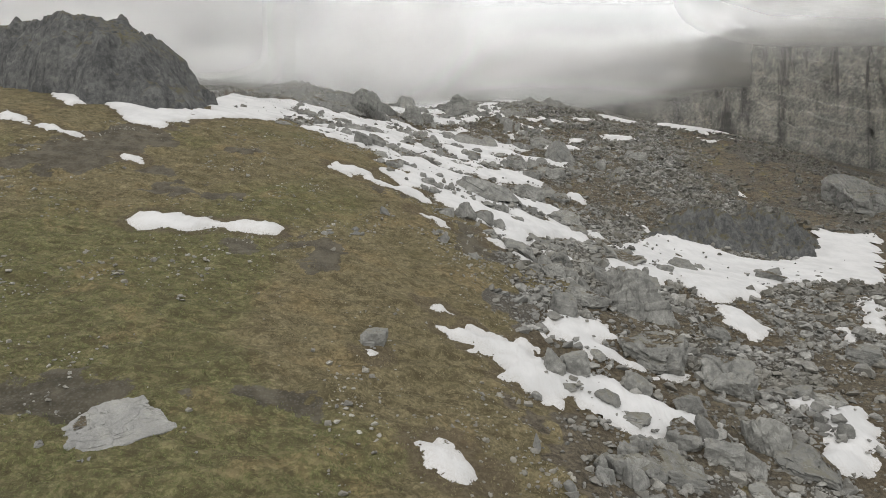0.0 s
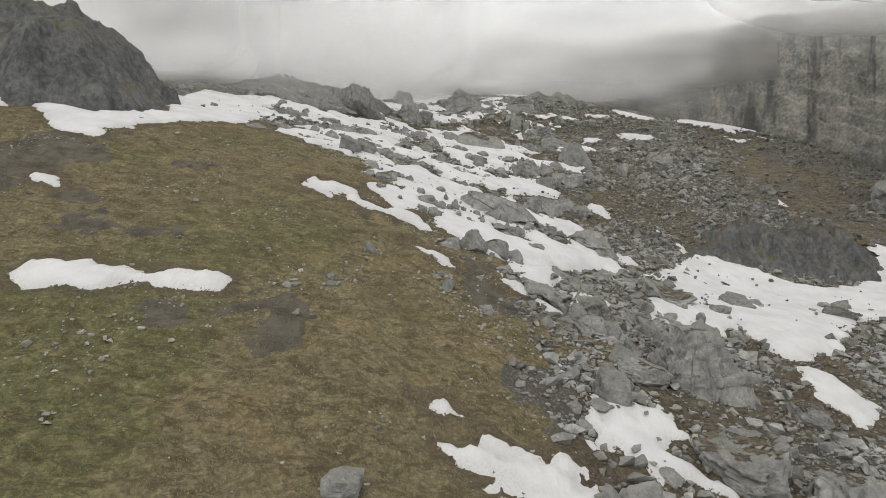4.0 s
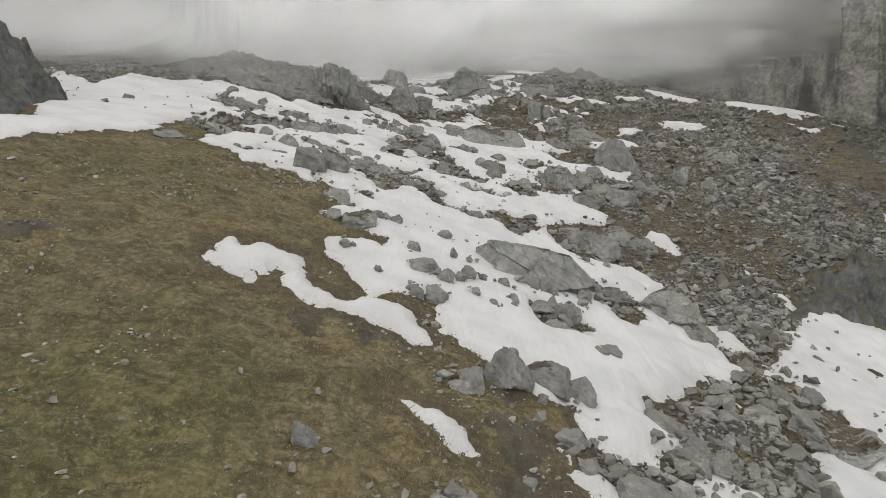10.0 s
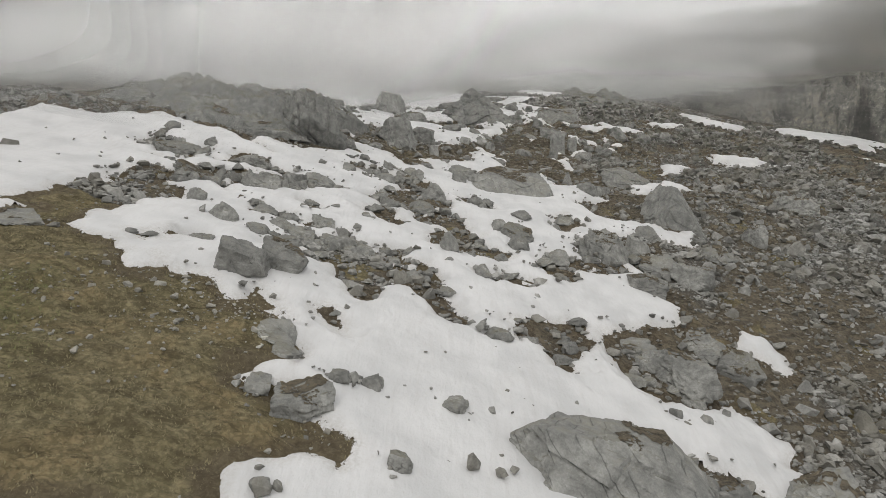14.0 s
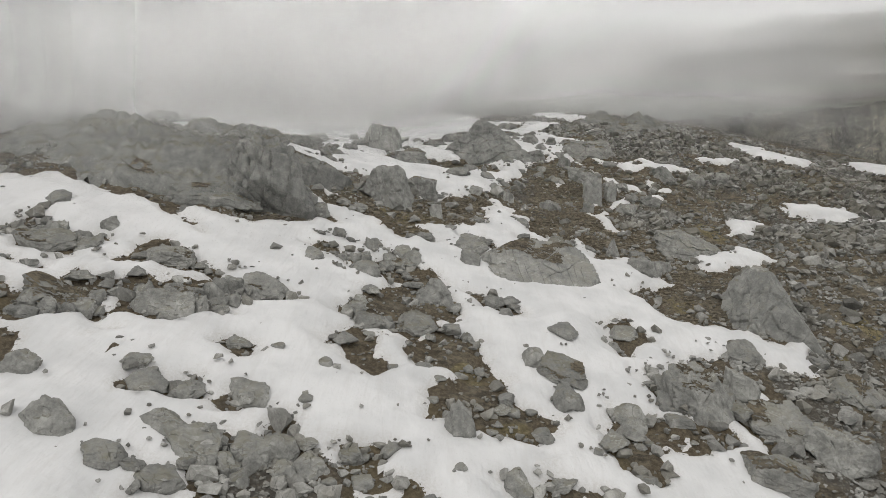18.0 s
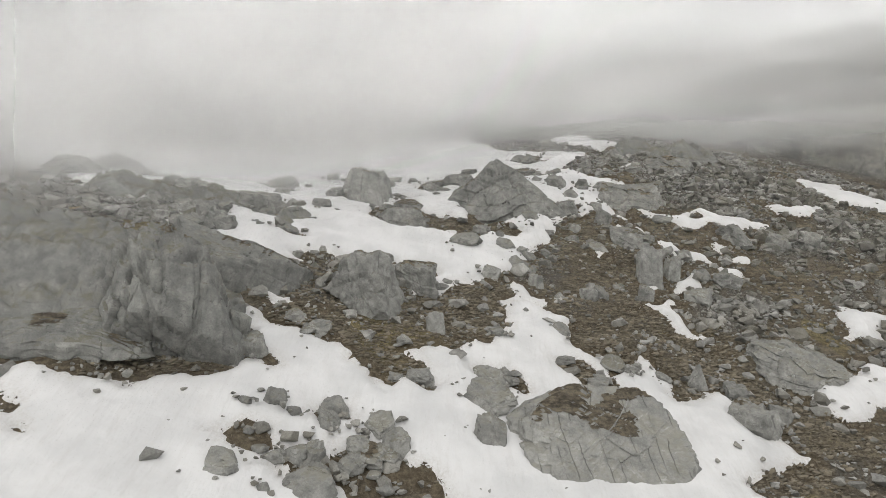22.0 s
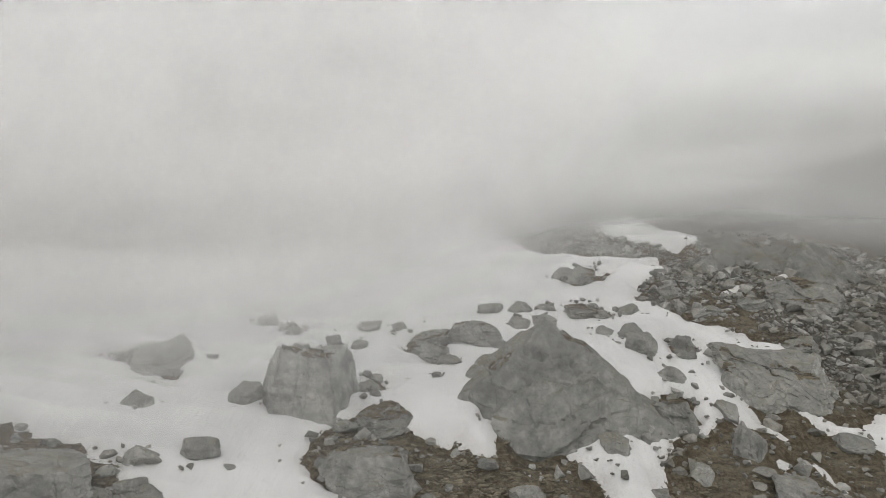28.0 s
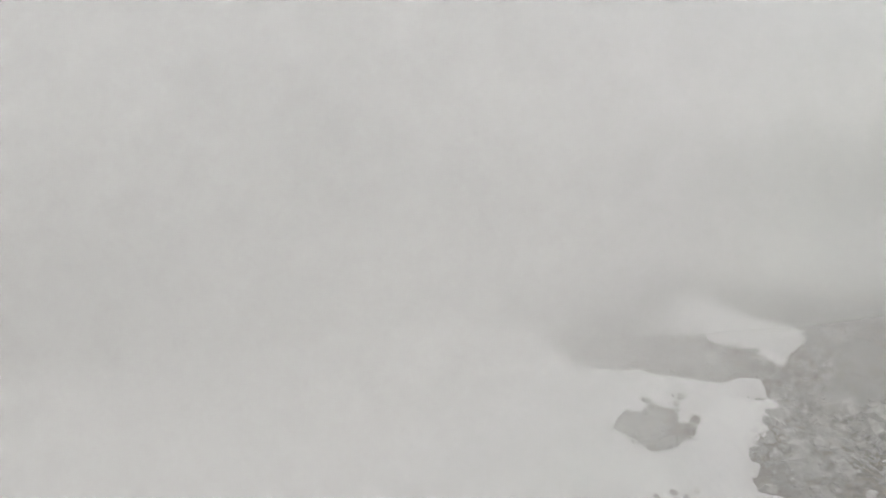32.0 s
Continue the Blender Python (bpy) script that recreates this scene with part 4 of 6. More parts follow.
late_patch(0.3, (18.6, 188), (21.9, 189.7), (22.2, 188.9), (21.1, 187.8), (17.9, 187.3))
late_patch(0.3, (25.2, 209.8), (29.9, 209.9), (32.2, 212.2), (32.1, 209.7), (37.1, 210.5), (39.5, 207.3), (36.2, 206.4), (33.5, 207.3), (29.7, 206.4), (27.5, 207.3))
late_patch(0.3, (32, 203.5), (33.8, 202.7), (32.5, 201.4))
late_patch(0.3, (32.4, 199.8), (35.7, 200.5), (34.4, 198.7), (32, 198.4))
late_patch(0.3, (30.8, 197.7), (33, 196.8), (32.2, 195.5), (30, 196.1))
late_patch(0.3, (33.9, 205.3), (37.2, 205.5), (35.5, 204.5))
late_patch(0.3, (20.2, 205.6), (21.5, 206.2), (20.7, 204.8))
late_patch(0.3, (24.5, 231.5), (27.5, 232.3), (26.5, 230.7))
late_patch(0.3, (27.8, 231.7), (31.2, 232.6), (29.7, 230.9))
late_patch(0.3, (33.9, 232.4), (37.3, 235), (36.2, 232.7))
late_patch(0.3, (33.4, 230.4), (38.3, 231.9), (33.9, 228))
late_patch(0.3, (19.9, 258.2), (26.4, 263.1), (30, 256.5), (34.7, 250.8), (28, 245.2), (23.4, 248.4), (19.1, 251.9))
late_patch(0.3, (45.2, 238.7), (47.6, 239.5), (46.1, 237.5))
late_patch(0.3, (24.7, 210.7), (26.8, 210), (26.4, 209.5), (24.8, 210.3))
bare_patch(0.45, (-2.5, 204), (0.7, 204.2), (3.4, 202.3), (7.7, 202.4), (7.1, 200.3), (2.8, 199.1), (0.8, 197.2), (-0.6, 198.2))
late_patch(0.25, (-18.1, 171.7), (-17.1, 172.4), (-15.1, 171.7), (-13.2, 171.4), (-11.2, 170.8), (-8.9, 170.3), (-8.3, 170.1), (-14.1, 168), (-15.9, 169.6))
late_patch(0.25, (-17.2, 174.6), (-15.1, 176.1), (-13.7, 174.6), (-12.5, 174.4), (-14.7, 174), (-15.9, 173.6))
bare_patch(0.3, (-4.5, 204.8), (-2.5, 203.4), (0.5, 203.5), (1, 205.9), (1.9, 206.9), (5.7, 205.1), (5.5, 204.3), (7.8, 202.6), (8, 200.8), (-0.8, 199.2), (-2.9, 200.2))
bare_patch(0.3, (12.5, 205.7), (15.6, 206.6), (18.4, 207.4), (20.4, 207.4), (18.8, 204.5), (15.9, 201.9), (11, 201.3), (12.8, 204.2))
late_patch(0.25, (-6.3, 182.2), (-5.4, 183.6), (-2.5, 185.2), (-0.4, 185.3), (-3, 182.4), (-5.4, 180.6))

DEPTH = np.maximum(np.minimum(SNOW_FIELD, -BARE_FIELD - 0.05), LATE_FIELD)
TURF = np.maximum(smooth(-1.5, 1.5, bank(XX, YY)), 0.62 * smooth(0.40, 0.85, fractal(XX / 6.0, YY / 6.0, 0, 63, 3)) * smooth(205, 185, YY))
LUSH = smooth(-0.1, 1.2, 0.5 * fractal(XX / 13.0, YY / 13.0, 0, 61, 3) + 1.3 * smooth(74, 50, YY) * smooth(-9, -20, XX) + 0.9 * smooth(46, 36, YY) * smooth(4, -8, XX) + 0.4 * np.exp(-((XX + 15) ** 2 + (YY - 80) ** 2) / 150.0))
SCREE = np.clip(0.50 + 0.4 * smooth(198, 225, YY) * smooth(2, 14, XX) - 0.16 * smooth(95, 70, YY) + 0.95 * fractal(XX / 9.0, YY / 9.0, 0, 71, 4) - 0.12 * smooth(25, 50, XX) * smooth(190, 160, YY) + 0.3 * smooth(-25, -40, XX) * smooth(135, 150, YY), 0, 1) * (1 - smooth(-1.0, 1.0, BARE_FIELD) * (0.15 + 0.6 * smooth(-12, -2, XX)))
nx, ny = len(GX), len(GY)
grid = (np.arange(ny - 1)[:, None] * nx + np.arange(nx - 1)[None, :]).ravel()
quads = np.stack([grid, grid + 1, grid + nx + 1, grid + nx], 1)
ground_mesh = mesh_from("ground", np.stack([XX.ravel(), YY.ravel(), ZZ.ravel()], 1), quads)
float_mark(ground_mesh, "turf", TURF.ravel())
float_mark(ground_mesh, "lush", LUSH.ravel())
float_mark(ground_mesh, "worn", smooth(-1.0, 1.0, WORN_FIELD).ravel())
float_mark(ground_mesh, "wet", smooth(-2.6, -0.3, DEPTH).ravel())
float_mark(ground_mesh, "scree", SCREE.ravel())
ground_mesh.materials.append(GROUND)
tagged(new("ground", ground_mesh), "steep alpine slope of straw-coloured turf, heath and grey gravel", "ground", kind="structure")


def ground_at(x, y, sheet=None):
    """Height of the ground, or of another sheet, at places inside the fine part."""
    sheet = ZZ if sheet is None else sheet
    i = np.clip(np.searchsorted(GX, x) - 1, 0, nx - 2)
    j = np.clip(np.searchsorted(GY, y) - 1, 0, ny - 2)
    u, v = (x - GX[i]) / (GX[i + 1] - GX[i]), (y - GY[j]) / (GY[j + 1] - GY[j])
    return (sheet[j, i] * (1 - u) + sheet[j, i + 1] * u) * (1 - v) + (sheet[j + 1, i] * (1 - u) + sheet[j + 1, i + 1] * u) * v


def scree_at(x, y):
    i = np.clip(np.searchsorted(GX, x) - 1, 0, nx - 2)
    j = np.clip(np.searchsorted(GY, y) - 1, 0, ny - 2)
    return SCREE[j, i]


def snow_at(x, y):
    i = np.clip(np.searchsorted(GX, x) - 1, 0, nx - 2)
    j = np.clip(np.searchsorted(GY, y) - 1, 0, ny - 2)
    return DEPTH[j, i]


def components(cell):
    """Number the connected patches of a grid of cells."""
    mark = np.where(cell, np.arange(cell.size).reshape(cell.shape), -1)
    while True:
        before = mark.copy()
        for a, b in ((np.s_[1:, :], np.s_[:-1, :]), (np.s_[:, 1:], np.s_[:, :-1])):
            for p, q in ((a, b), (b, a)):
                both = cell[p] & cell[q]
                mark[p] = np.where(both, np.maximum(mark[p], mark[q]), mark[p])
        jump = mark.ravel()[np.maximum(mark, 0)]
        mark = np.where(cell, np.maximum(mark, jump), -1)
        if (mark == before).all():
            return mark


# ---- snow: a sheet over the hollows, split into separate patches ----
COVER = np.where(DEPTH > 0, 0.42 * (1 - np.exp(-DEPTH / 0.7)) + 0.10 * np.minimum(DEPTH, 0.5), np.maximum(DEPTH * 0.5, -1.2))
SMOOTHED = ZB + fractal(XX / 4.0, YY / 4.0, 0, 31, 2) * 0.10 + 0.25 * fractal(XX / 11.0, YY / 11.0, 0, 33, 2)
BLEND = smooth(0.2, 2.5, DEPTH)
SZ = np.where(DEPTH > 0, ZZ * (1 - BLEND) + SMOOTHED * BLEND, ZZ) + COVER + BLEND * 0.25
SURFACE = np.where(DEPTH > 0, SZ, ZZ)
ins = (DEPTH > -0.75)
cell = ins[:-1, :-1] & ins[1:, :-1] & ins[:-1, 1:] & ins[1:, 1:]
core = DEPTH > 0
cell &= core[:-1, :-1] | core[1:, :-1] | core[:-1, 1:] | core[1:, 1:]
mark = components(cell)
all_snow = np.stack([XX.ravel(), YY.ravel(), SZ.ravel()], 1)
RIM = 1 - smooth(0.0, 1.1, DEPTH)
labels, counts = np.unique(mark[cell], return_counts=True)


def snow_mesh(chosen):
    q = quads[chosen.ravel()]
    used, back = np.unique(q, return_inverse=True)
    me = mesh_from("snow_patch", all_snow[used], back.reshape(-1, 4))
    float_mark(me, "rim", RIM.ravel()[used])
    float_mark(me, "deep", np.clip(DEPTH, -1, 3).ravel()[used] + 0.12)
    me.materials.append(SNOW)
    return me


small = np.zeros(cell.shape, bool)
for label, count in zip(labels, counts):
    here = mark == label
    if count < 60:
        small |= here
        continue
    size = "broad old snowfield with rocks melting out of it" if count > 6000 else ("old snow patch with ragged, dirty melting edges" if count > 600 else "small remnant of old snow on the slope")
    tagged(new("snow_patch", snow_mesh(here)), size, "snow patch", "old snow patches", "structure")
if small.any():
    tagged(new("snow_scraps", snow_mesh(small)), "scattered scraps of old snow between the stones", "snow", kind="stuff")

# ---- boulders ----
LOOKS = {
    SLAB: "flat grey gneiss slab with split edges, lying on the slope",
    BLOCK: "angular grey gneiss boulder with cracked faces",
    PEAK: "pointed grey gneiss boulder with steep faces",
}
COUNT = [0]
PLACED = []


def cover(ob, v, f, seed):
    """Turf, moss and grit caught on the flat upper sides of a boulder: a part of it."""
    a, b, c = v[f[:, 0]], v[f[:, 1]], v[f[:, 2]]
    nrm = np.cross(b - a, c - a)
    nz = nrm[:, 2] / np.maximum(np.linalg.norm(nrm, axis=1), 1e-9)
    mid = (a + b + c) / 3
    grow = fractal(mid[:, 0] / 1.6 + seed, mid[:, 1] / 1.6, mid[:, 2] / 1.6, 700 + seed, 4)
    high = mid[:, 2] > np.percentile(v[:, 2], 45)
    on = (nz > 0.72) & (grow > 0.14) & high & (mid[:, 2] > 0.3)
    if on.sum() < 30:
        return
    kept = f[on]
    tag = np.arange(len(v))
    for k in range(200):
        low = tag[kept].min(1)
        fresh = tag.copy()
        np.minimum.at(fresh, kept.ravel(), np.repeat(low, 3))
        if (fresh == tag).all():
            break
        tag = fresh
    root = tag[kept[:, 0]]
    names, sizes = np.unique(root, return_counts=True)
    for which in names[np.argsort(-sizes)][:2]:
        mine = kept[root == which]
        if len(mine) < 25:
            continue
        used, back = np.unique(mine, return_inverse=True)
        me = mesh_from("moss_patch", v[used] + np.array((0, 0, 0.04)), back.reshape(-1, 3), False)
        me.materials.append(GROUND)
        patch = new("moss_patch", me)
        patch.parent = ob
        tagged(patch, "dark turf and grit caught on the rock")


def boulder(x, y, wide, deep, high, turn, kind, mat=None, level=None, label=None, name="", sink=0.22, rough=1.0, strata=1.0, group="boulders on the slope", cuts=None):
    COUNT[0] += 1
    PLACED.append((x, y, wide, deep, high))
    seed = COUNT[0]
    name = name or {SLAB: "flat_boulder", BLOCK: "boulder", PEAK: "pointed_boulder"}[kind]
    if level is None:
        level = 6 if wide > 8 else (5 if wide > 3.2 else (4 if wide > 1.0 else 3))
    v, f = rock_shape(kind, level, seed, rough, strata, cuts)
    lo, hi = v.min(0), v.max(0)
    v = (v - (lo + hi) / 2) / (hi - lo)
    v = v * np.array([wide, deep, high * (1 + sink)])
    a = radians(turn)
    wx, wy = v[:, 0] * math.cos(a) - v[:, 1] * math.sin(a), v[:, 0] * math.sin(a) + v[:, 1] * math.cos(a)
    under = ground_at(x + wx * 0.8, y + wy * 0.8, SURFACE)
    foot = float(np.percentile(under, 24))
    lean = np.clip(under - foot, -0.8 * high, 0.8 * high) * 0.95 if kind == SLAB else np.clip(under - foot, -0.3 * high, 0.3 * high) * 0.6
    v = np.stack([wx, wy, v[:, 2] + (0.5 - sink) * high * 1.0 + lean], 1)
    me = mesh_from(name, v, f, False)
    me.materials.append(mat or ROCK)
    ob = new(name, me)
    ob.location = (x, y, foot)
    if wide > 3.0 and name != "rock_block":
        cover(ob, v, f, seed)
    look_words = label or LOOKS[kind]
    if label is None and wide > 6:
        look_words = look_words.replace("grey gneiss", "huge gneiss")
    elif label is None and wide < 1.6:
        look_words = look_words.replace("grey gneiss", "small gneiss")
    if label is None and float(snow_at(x, y)) > 0.3:
        look_words = look_words.replace("lying on the slope", "melting out of the snow")
    return tagged(ob, look_words, "boulder", group)


def heap(x, y, wide, deep, high, turn):
    """A pile of split blocks: separate boulders leaning on one another."""
    rng = np.random.default_rng(int(abs(x * 31 + y * 17)) + 3)
    a = radians(turn)
    for k in range(9):
        u, v = rng.uniform(-0.42, 0.42) * wide, rng.uniform(-0.42, 0.42) * deep
        size = wide * rng.uniform(0.20, 0.42)
        middle = 1 - (u / wide) ** 2 * 2 - (v / deep) ** 2 * 2
        boulder(x + u * math.cos(a) - v * math.sin(a), y + u * math.sin(a) + v * math.cos(a), size, size * rng.uniform(0.6, 0.9), max(0.5 * size, high * middle * rng.uniform(0.6, 1.0)), turn + rng.uniform(-50, 50), (SLAB, BLOCK, BLOCK)[k % 3])



# the large boulders, each cut to its own faces: (normal x, y, z, distance), y pointing uphill
PALE = rock_material("pale_slab", (0.26, 0.257, 0.245), (0.52, 0.515, 0.49), (0.45, 0.45, 0.40), 0.2, False, 0.2)
boulder(8.5, 108.4, 13.2, 6.4, 2.9, 17, SLAB, CLEFT, 6, label="huge tilted gneiss slab with slanting cracks in the snow", strata=0.4, rough=0.6,
        cuts=[(0.05, -0.74, 0.66, 0.52), (0.0, 0.25, 1.0, 0.62), (-1.0, -0.25, 0.25, 0.84), (0.70, -0.15, 0.60, 0.74), (0.1, 1.0, 0.2, 0.8), (0, 0, -1, 0.15), (-0.5, 0.6, 0.7, 0.86)])
boulder(5.5, 209.3, 18.8, 10.8, 6.9, 4, PEAK, FACE, 6, label="huge pyramid-shaped grey boulder standing in the snow", strata=0.4, rough=0.7,
        cuts=[(0.24, -0.86, 0.44, 0.56), (-0.55, -0.74, 0.42, 0.56), (0.62, 0.0, 0.72, 0.55), (-0.66, 0.1, 0.66, 0.50), (0.0, 1.0, 0.5, 0.6), (0, 0, -1, 0.15), (0.85, -0.5, 0.2, 0.88)])
boulder(30.7, 161.3, 11.0, 8.0, 6.4, -12, PEAK, FACE, 6, label="huge dark boulder with an overhanging streaked face", strata=0.4, rough=0.7,
        cuts=[(-0.12, -1.0, 0.02, 0.60), (0.0, -0.62, 0.78, 0.68), (-0.66, -0.25, 0.66, 0.54), (0.72, -0.15, 0.62, 0.54), (0, 0.3, 1.0, 0.80), (-0.8, -0.6, 0.1, 0.74), (0, 1.0, 0.3, 0.7), (0, 0, -1, 0.15)])
boulder(8.3, 166.2, 12.4, 8.6, 2.7, 12, SLAB, CLEFT, 6, label="broad pale gneiss slab with parallel cracks in the snow", strata=0.4, rough=0.6, sink=0.15,
        cuts=[(0.10, -0.46, 0.88, 0.42), (0.0, -1.0, 0.20, 0.84), (1.0, -0.30, 0.25, 0.86), (0.55, -0.8, 0.2, 0.82), (-0.80, -0.45, 0.45, 0.80), (0, 1.0, 0.35, 0.66), (-0.6, 0.5, 0.6, 0.75), (0, 0, -1, 0.15)])
boulder(-18.8, 176.4, 12.5, 5.5, 5.8, 37, BLOCK, FACE, 6, label="dark sheer rock face with water streaks beside the snow", strata=0.3, rough=0.6,
        cuts=[(0.0, -1.0, -0.02, 0.55), (0.46, 0.25, 1.0, 0.50), (0.12, -0.5, 0.9, 0.64), (-1.0, 0.0, 0.15, 0.92), (1.0, 0.0, 0.25, 0.95), (0, 1.0, 0.4, 0.6), (0, 0, -1, 0.2)])
boulder(-12.3, 206.4, 7.4, 5.4, 4.7, 8, BLOCK, level=6, label="square-topped grey boulder standing in the snow", strata=0.6, rough=0.8,
        cuts=[(0.05, -1.0, 0.22, 0.60), (0.10, -0.1, 1.0, 0.62), (-1.0, -0.25, 0.42, 0.62), (1.0, -0.35, 0.30, 0.66), (0, 1, 0.2, 0.7), (0, 0, -1, 0.15), (0.6, -0.8, 0.3, 0.72)])
boulder(-18.7, 34.9, 6.2, 3.2, 1.3, 42, SLAB, PALE, 6, label="pale split rock slab lying beside a bare scar in the turf", strata=1.6,
        cuts=[(0.05, -0.42, 0.90, 0.30), (-0.95, -0.30, 0.10, 0.80), (0.95, 0.25, 0.15, 0.86), (0.15, 1.0, 0.10, 0.72), (-0.15, -1.0, 0.10, 0.80), (0, 0, -1, 0.2)])
boulder(23.6, 72.6, 10.6, 7.5, 5.6, 10, PEAK, ROCK, level=6, label="huge grey boulder with an ochre streak above broken blocks", strata=0.6, rough=0.9,
        cuts=[(0.06, -1.0, 0.32, 0.54), (-0.60, -0.68, 0.42, 0.62), (0.02, 0.0, 1.0, 0.62), (0.68, -0.12, 0.66, 0.58), (-0.8, 0.1, 0.42, 0.64), (0.75, -0.65, 0.25, 0.74), (0, 1, 0.3, 0.7), (0, 0, -1, 0.15)])
# the great dome of rock above the snow, its foot slab and the split blocks beside it
boulder(-20.6, 167.4, 12.4, 10.0, 8.6, 30, BLOCK, FACE, 6, label="huge domed rock face with cracked ledges above the snow", name="rock_dome", strata=1.8, rough=1.2,
        cuts=[(0.10, -1.0, 0.30, 0.60), (-0.60, -0.62, 0.50, 0.62), (0.05, -0.15, 1.0, 0.60), (0.80, -0.35, 0.42, 0.66), (0.55, 0.2, 0.8, 0.60), (-0.7, 0.4, 0.6, 0.62), (0, 1, 0.4, 0.6), (0.35, -0.7, 0.75, 0.66), (0, 0, -1, 0.2)])
boulder(-25.2, 162.9, 9.5, 3.6, 2.0, 12, SLAB, FACE, 5, label="pale rock slab at the foot of the dome, in the snow")


# broken blocks lying on the patches that have melted free
rng = np.random.default_rng(77)
spots = np.argwhere((BARE_FIELD > -0.4) & (SNOW_FIELD > -0.5) & (YY > 60) & (YY < 235) & (XX > -45) & (XX < 50))
for k, (j, i) in enumerate(spots[rng.choice(len(spots), 300, replace=False)]):
    size = 0.8 * (1 - rng.uniform() * 0.80) ** -0.75
    shape = (BLOCK, SLAB, BLOCK, PEAK)[k % 4]
    v, f = rock_shape(shape, 4 if size > 1.4 else 3, 3000 + k)
    v = v * 0.5 * np.array([size, size * rng.uniform(0.6, 0.95), size * rng.uniform(0.5, 0.8)])
    a = rng.uniform(-1, 1)
    block_mesh = mesh_from("broken_block", np.stack([v[:, 0] * math.cos(a) - v[:, 1] * math.sin(a), v[:, 0] * math.sin(a) + v[:, 1] * math.cos(a), v[:, 2]], 1), f, False)
    block_mesh.materials.append(ROCK)
    block = new("broken_block", block_mesh)
    block.location = (XX[j, i], YY[j, i], ZZ[j, i] + 0.12 * size)
    tagged(block, {SLAB: "flat broken grey stone on ground melted free of snow", BLOCK: "angular broken grey stone on ground melted free of snow", PEAK: "pointed broken grey stone on ground melted free of snow"}[shape], "rock", "broken blocks")
heap(12.5, 42.0, 3.8, 2.9, 2.1, -17)
boulder(-5.6, 49.5, 2.3, 1.7, 1.3, 6, BLOCK)
boulder(-13.0, 70.1, 1.0, 0.8, 0.3, 26, BLOCK)
boulder(-10.1, 71.4, 0.9, 0.7, 0.3, 19, SLAB)
boulder(-10.4, 72.6, 0.7, 0.5, 0.5, 19, BLOCK)
heap(18.6, 73.4, 5.8, 4.4, 2.5, -23)
boulder(0.3, 76.6, 1.1, 0.8, 1.0, -2, BLOCK)
boulder(-7.5, 78.8, 1.4, 1.0, 1.2, 11, SLAB)
heap(19.9, 82.3, 3.8, 2.8, 1.6, -28)
boulder(0.8, 86.8, 1.7, 1.3, 1.2, -3, BLOCK)
boulder(-3.1, 95.9, 1.2, 0.9, 0.6, 4, BLOCK)
boulder(-1.3, 96.6, 1.8, 1.4, 1.0, 0, SLAB)
boulder(-5.8, 96.9, 0.6, 0.4, 0.5, 10, BLOCK)
boulder(42.3, 101.3, 2.4, 1.8, 0.7, -30, BLOCK)
boulder(55.7, 103.0, 4.9, 3.7, 1.4, -32, BLOCK)
boulder(58.4, 107.5, 2.8, 2.1, 1.3, -28, BLOCK)
boulder(104.6, 153.5, 17.3, 13.0, 9.2, -34, BLOCK)
boulder(40.6, 157.5, 3.6, 2.7, 2.9, -32, BLOCK)
boulder(54.6, 172.3, 7.0, 5.3, 2.9, -34, BLOCK)
boulder(42.8, 181.5, 1.3, 1.0, 1.1, -35, BLOCK)
boulder(-46.6, 196.6, 8.2, 6.2, 2.3, 35, SLAB)
boulder(41.0, 204.2, 3.1, 2.3, 2.2, -30, BLOCK)
boulder(45.3, 204.2, 2.4, 1.8, 2.1, -33, BLOCK)
boulder(-45.9, 207.4, 8.4, 6.3, 3.3, 30, PEAK)
# piles of split blocks on the islands of bare ground
heap(-27.5, 140.7, 5.5, 4, 1.6, 22)
heap(-21.2, 143.7, 5.5, 4, 2.2, 17)
heap(-18.1, 147.1, 5, 3.6, 2.0, 14)
heap(-32.7, 149.4, 5, 3.4, 1.8, 26)
heap(-7.8, 150, 4.5, 3.2, 1.2, 6)
heap(-11.7, 131.5, 5, 3.6, 1.6, 9)
heap(-9.1, 160.1, 5, 3.4, 1.4, 7)
heap(17.9, 146.7, 6, 4.2, 2.2, -14)
heap(17.4, 124.5, 6, 4, 2.2, -14)
heap(8.9, 102.1, 5, 3.2, 1.4, -7)
heap(-26.7, 185.9, 6, 4.5, 2.0, 21)
heap(-22.6, 192.9, 6, 4, 2.0, 18)
heap(14.1, 77.9, 6, 4.5, 2.4, -11)
heap(15.5, 86.4, 5, 3.5, 1.4, -12)
heap(15.9, 44.5, 6, 4.5, 2.2, -13)
# boulders of the snow gully and the ridge
boulder(8.1, 38.6, 0.9, 0.7, 0.7, -10, BLOCK)
boulder(6.5, 42.2, 0.7, 0.5, 1.1, -8, PEAK)
boulder(12.7, 42.5, 2.6, 1.9, 1.7, -14, BLOCK)
boulder(23, 43.9, 1.7, 1.5, 0.6, -20, SLAB)
boulder(16.4, 43.9, 5, 3.6, 2.1, -16, BLOCK)
boulder(23.6, 46.2, 2, 1.4, 1.7, -20, BLOCK)
boulder(21.6, 46.7, 3, 2.1, 1.8, -19, BLOCK)
boulder(28.7, 48.2, 5.3, 4.5, 1.7, -22, SLAB)
boulder(19.2, 48.3, 3.2, 2.3, 2.2, -17, BLOCK)
boulder(7.5, 48.7, 0.9, 0.7, 0.6, -8, BLOCK)
boulder(21.4, 49.3, 1.8, 1.3, 1.8, -18, BLOCK)
boulder(15.7, 49.4, 2.5, 1.8, 0.8, -14, BLOCK)
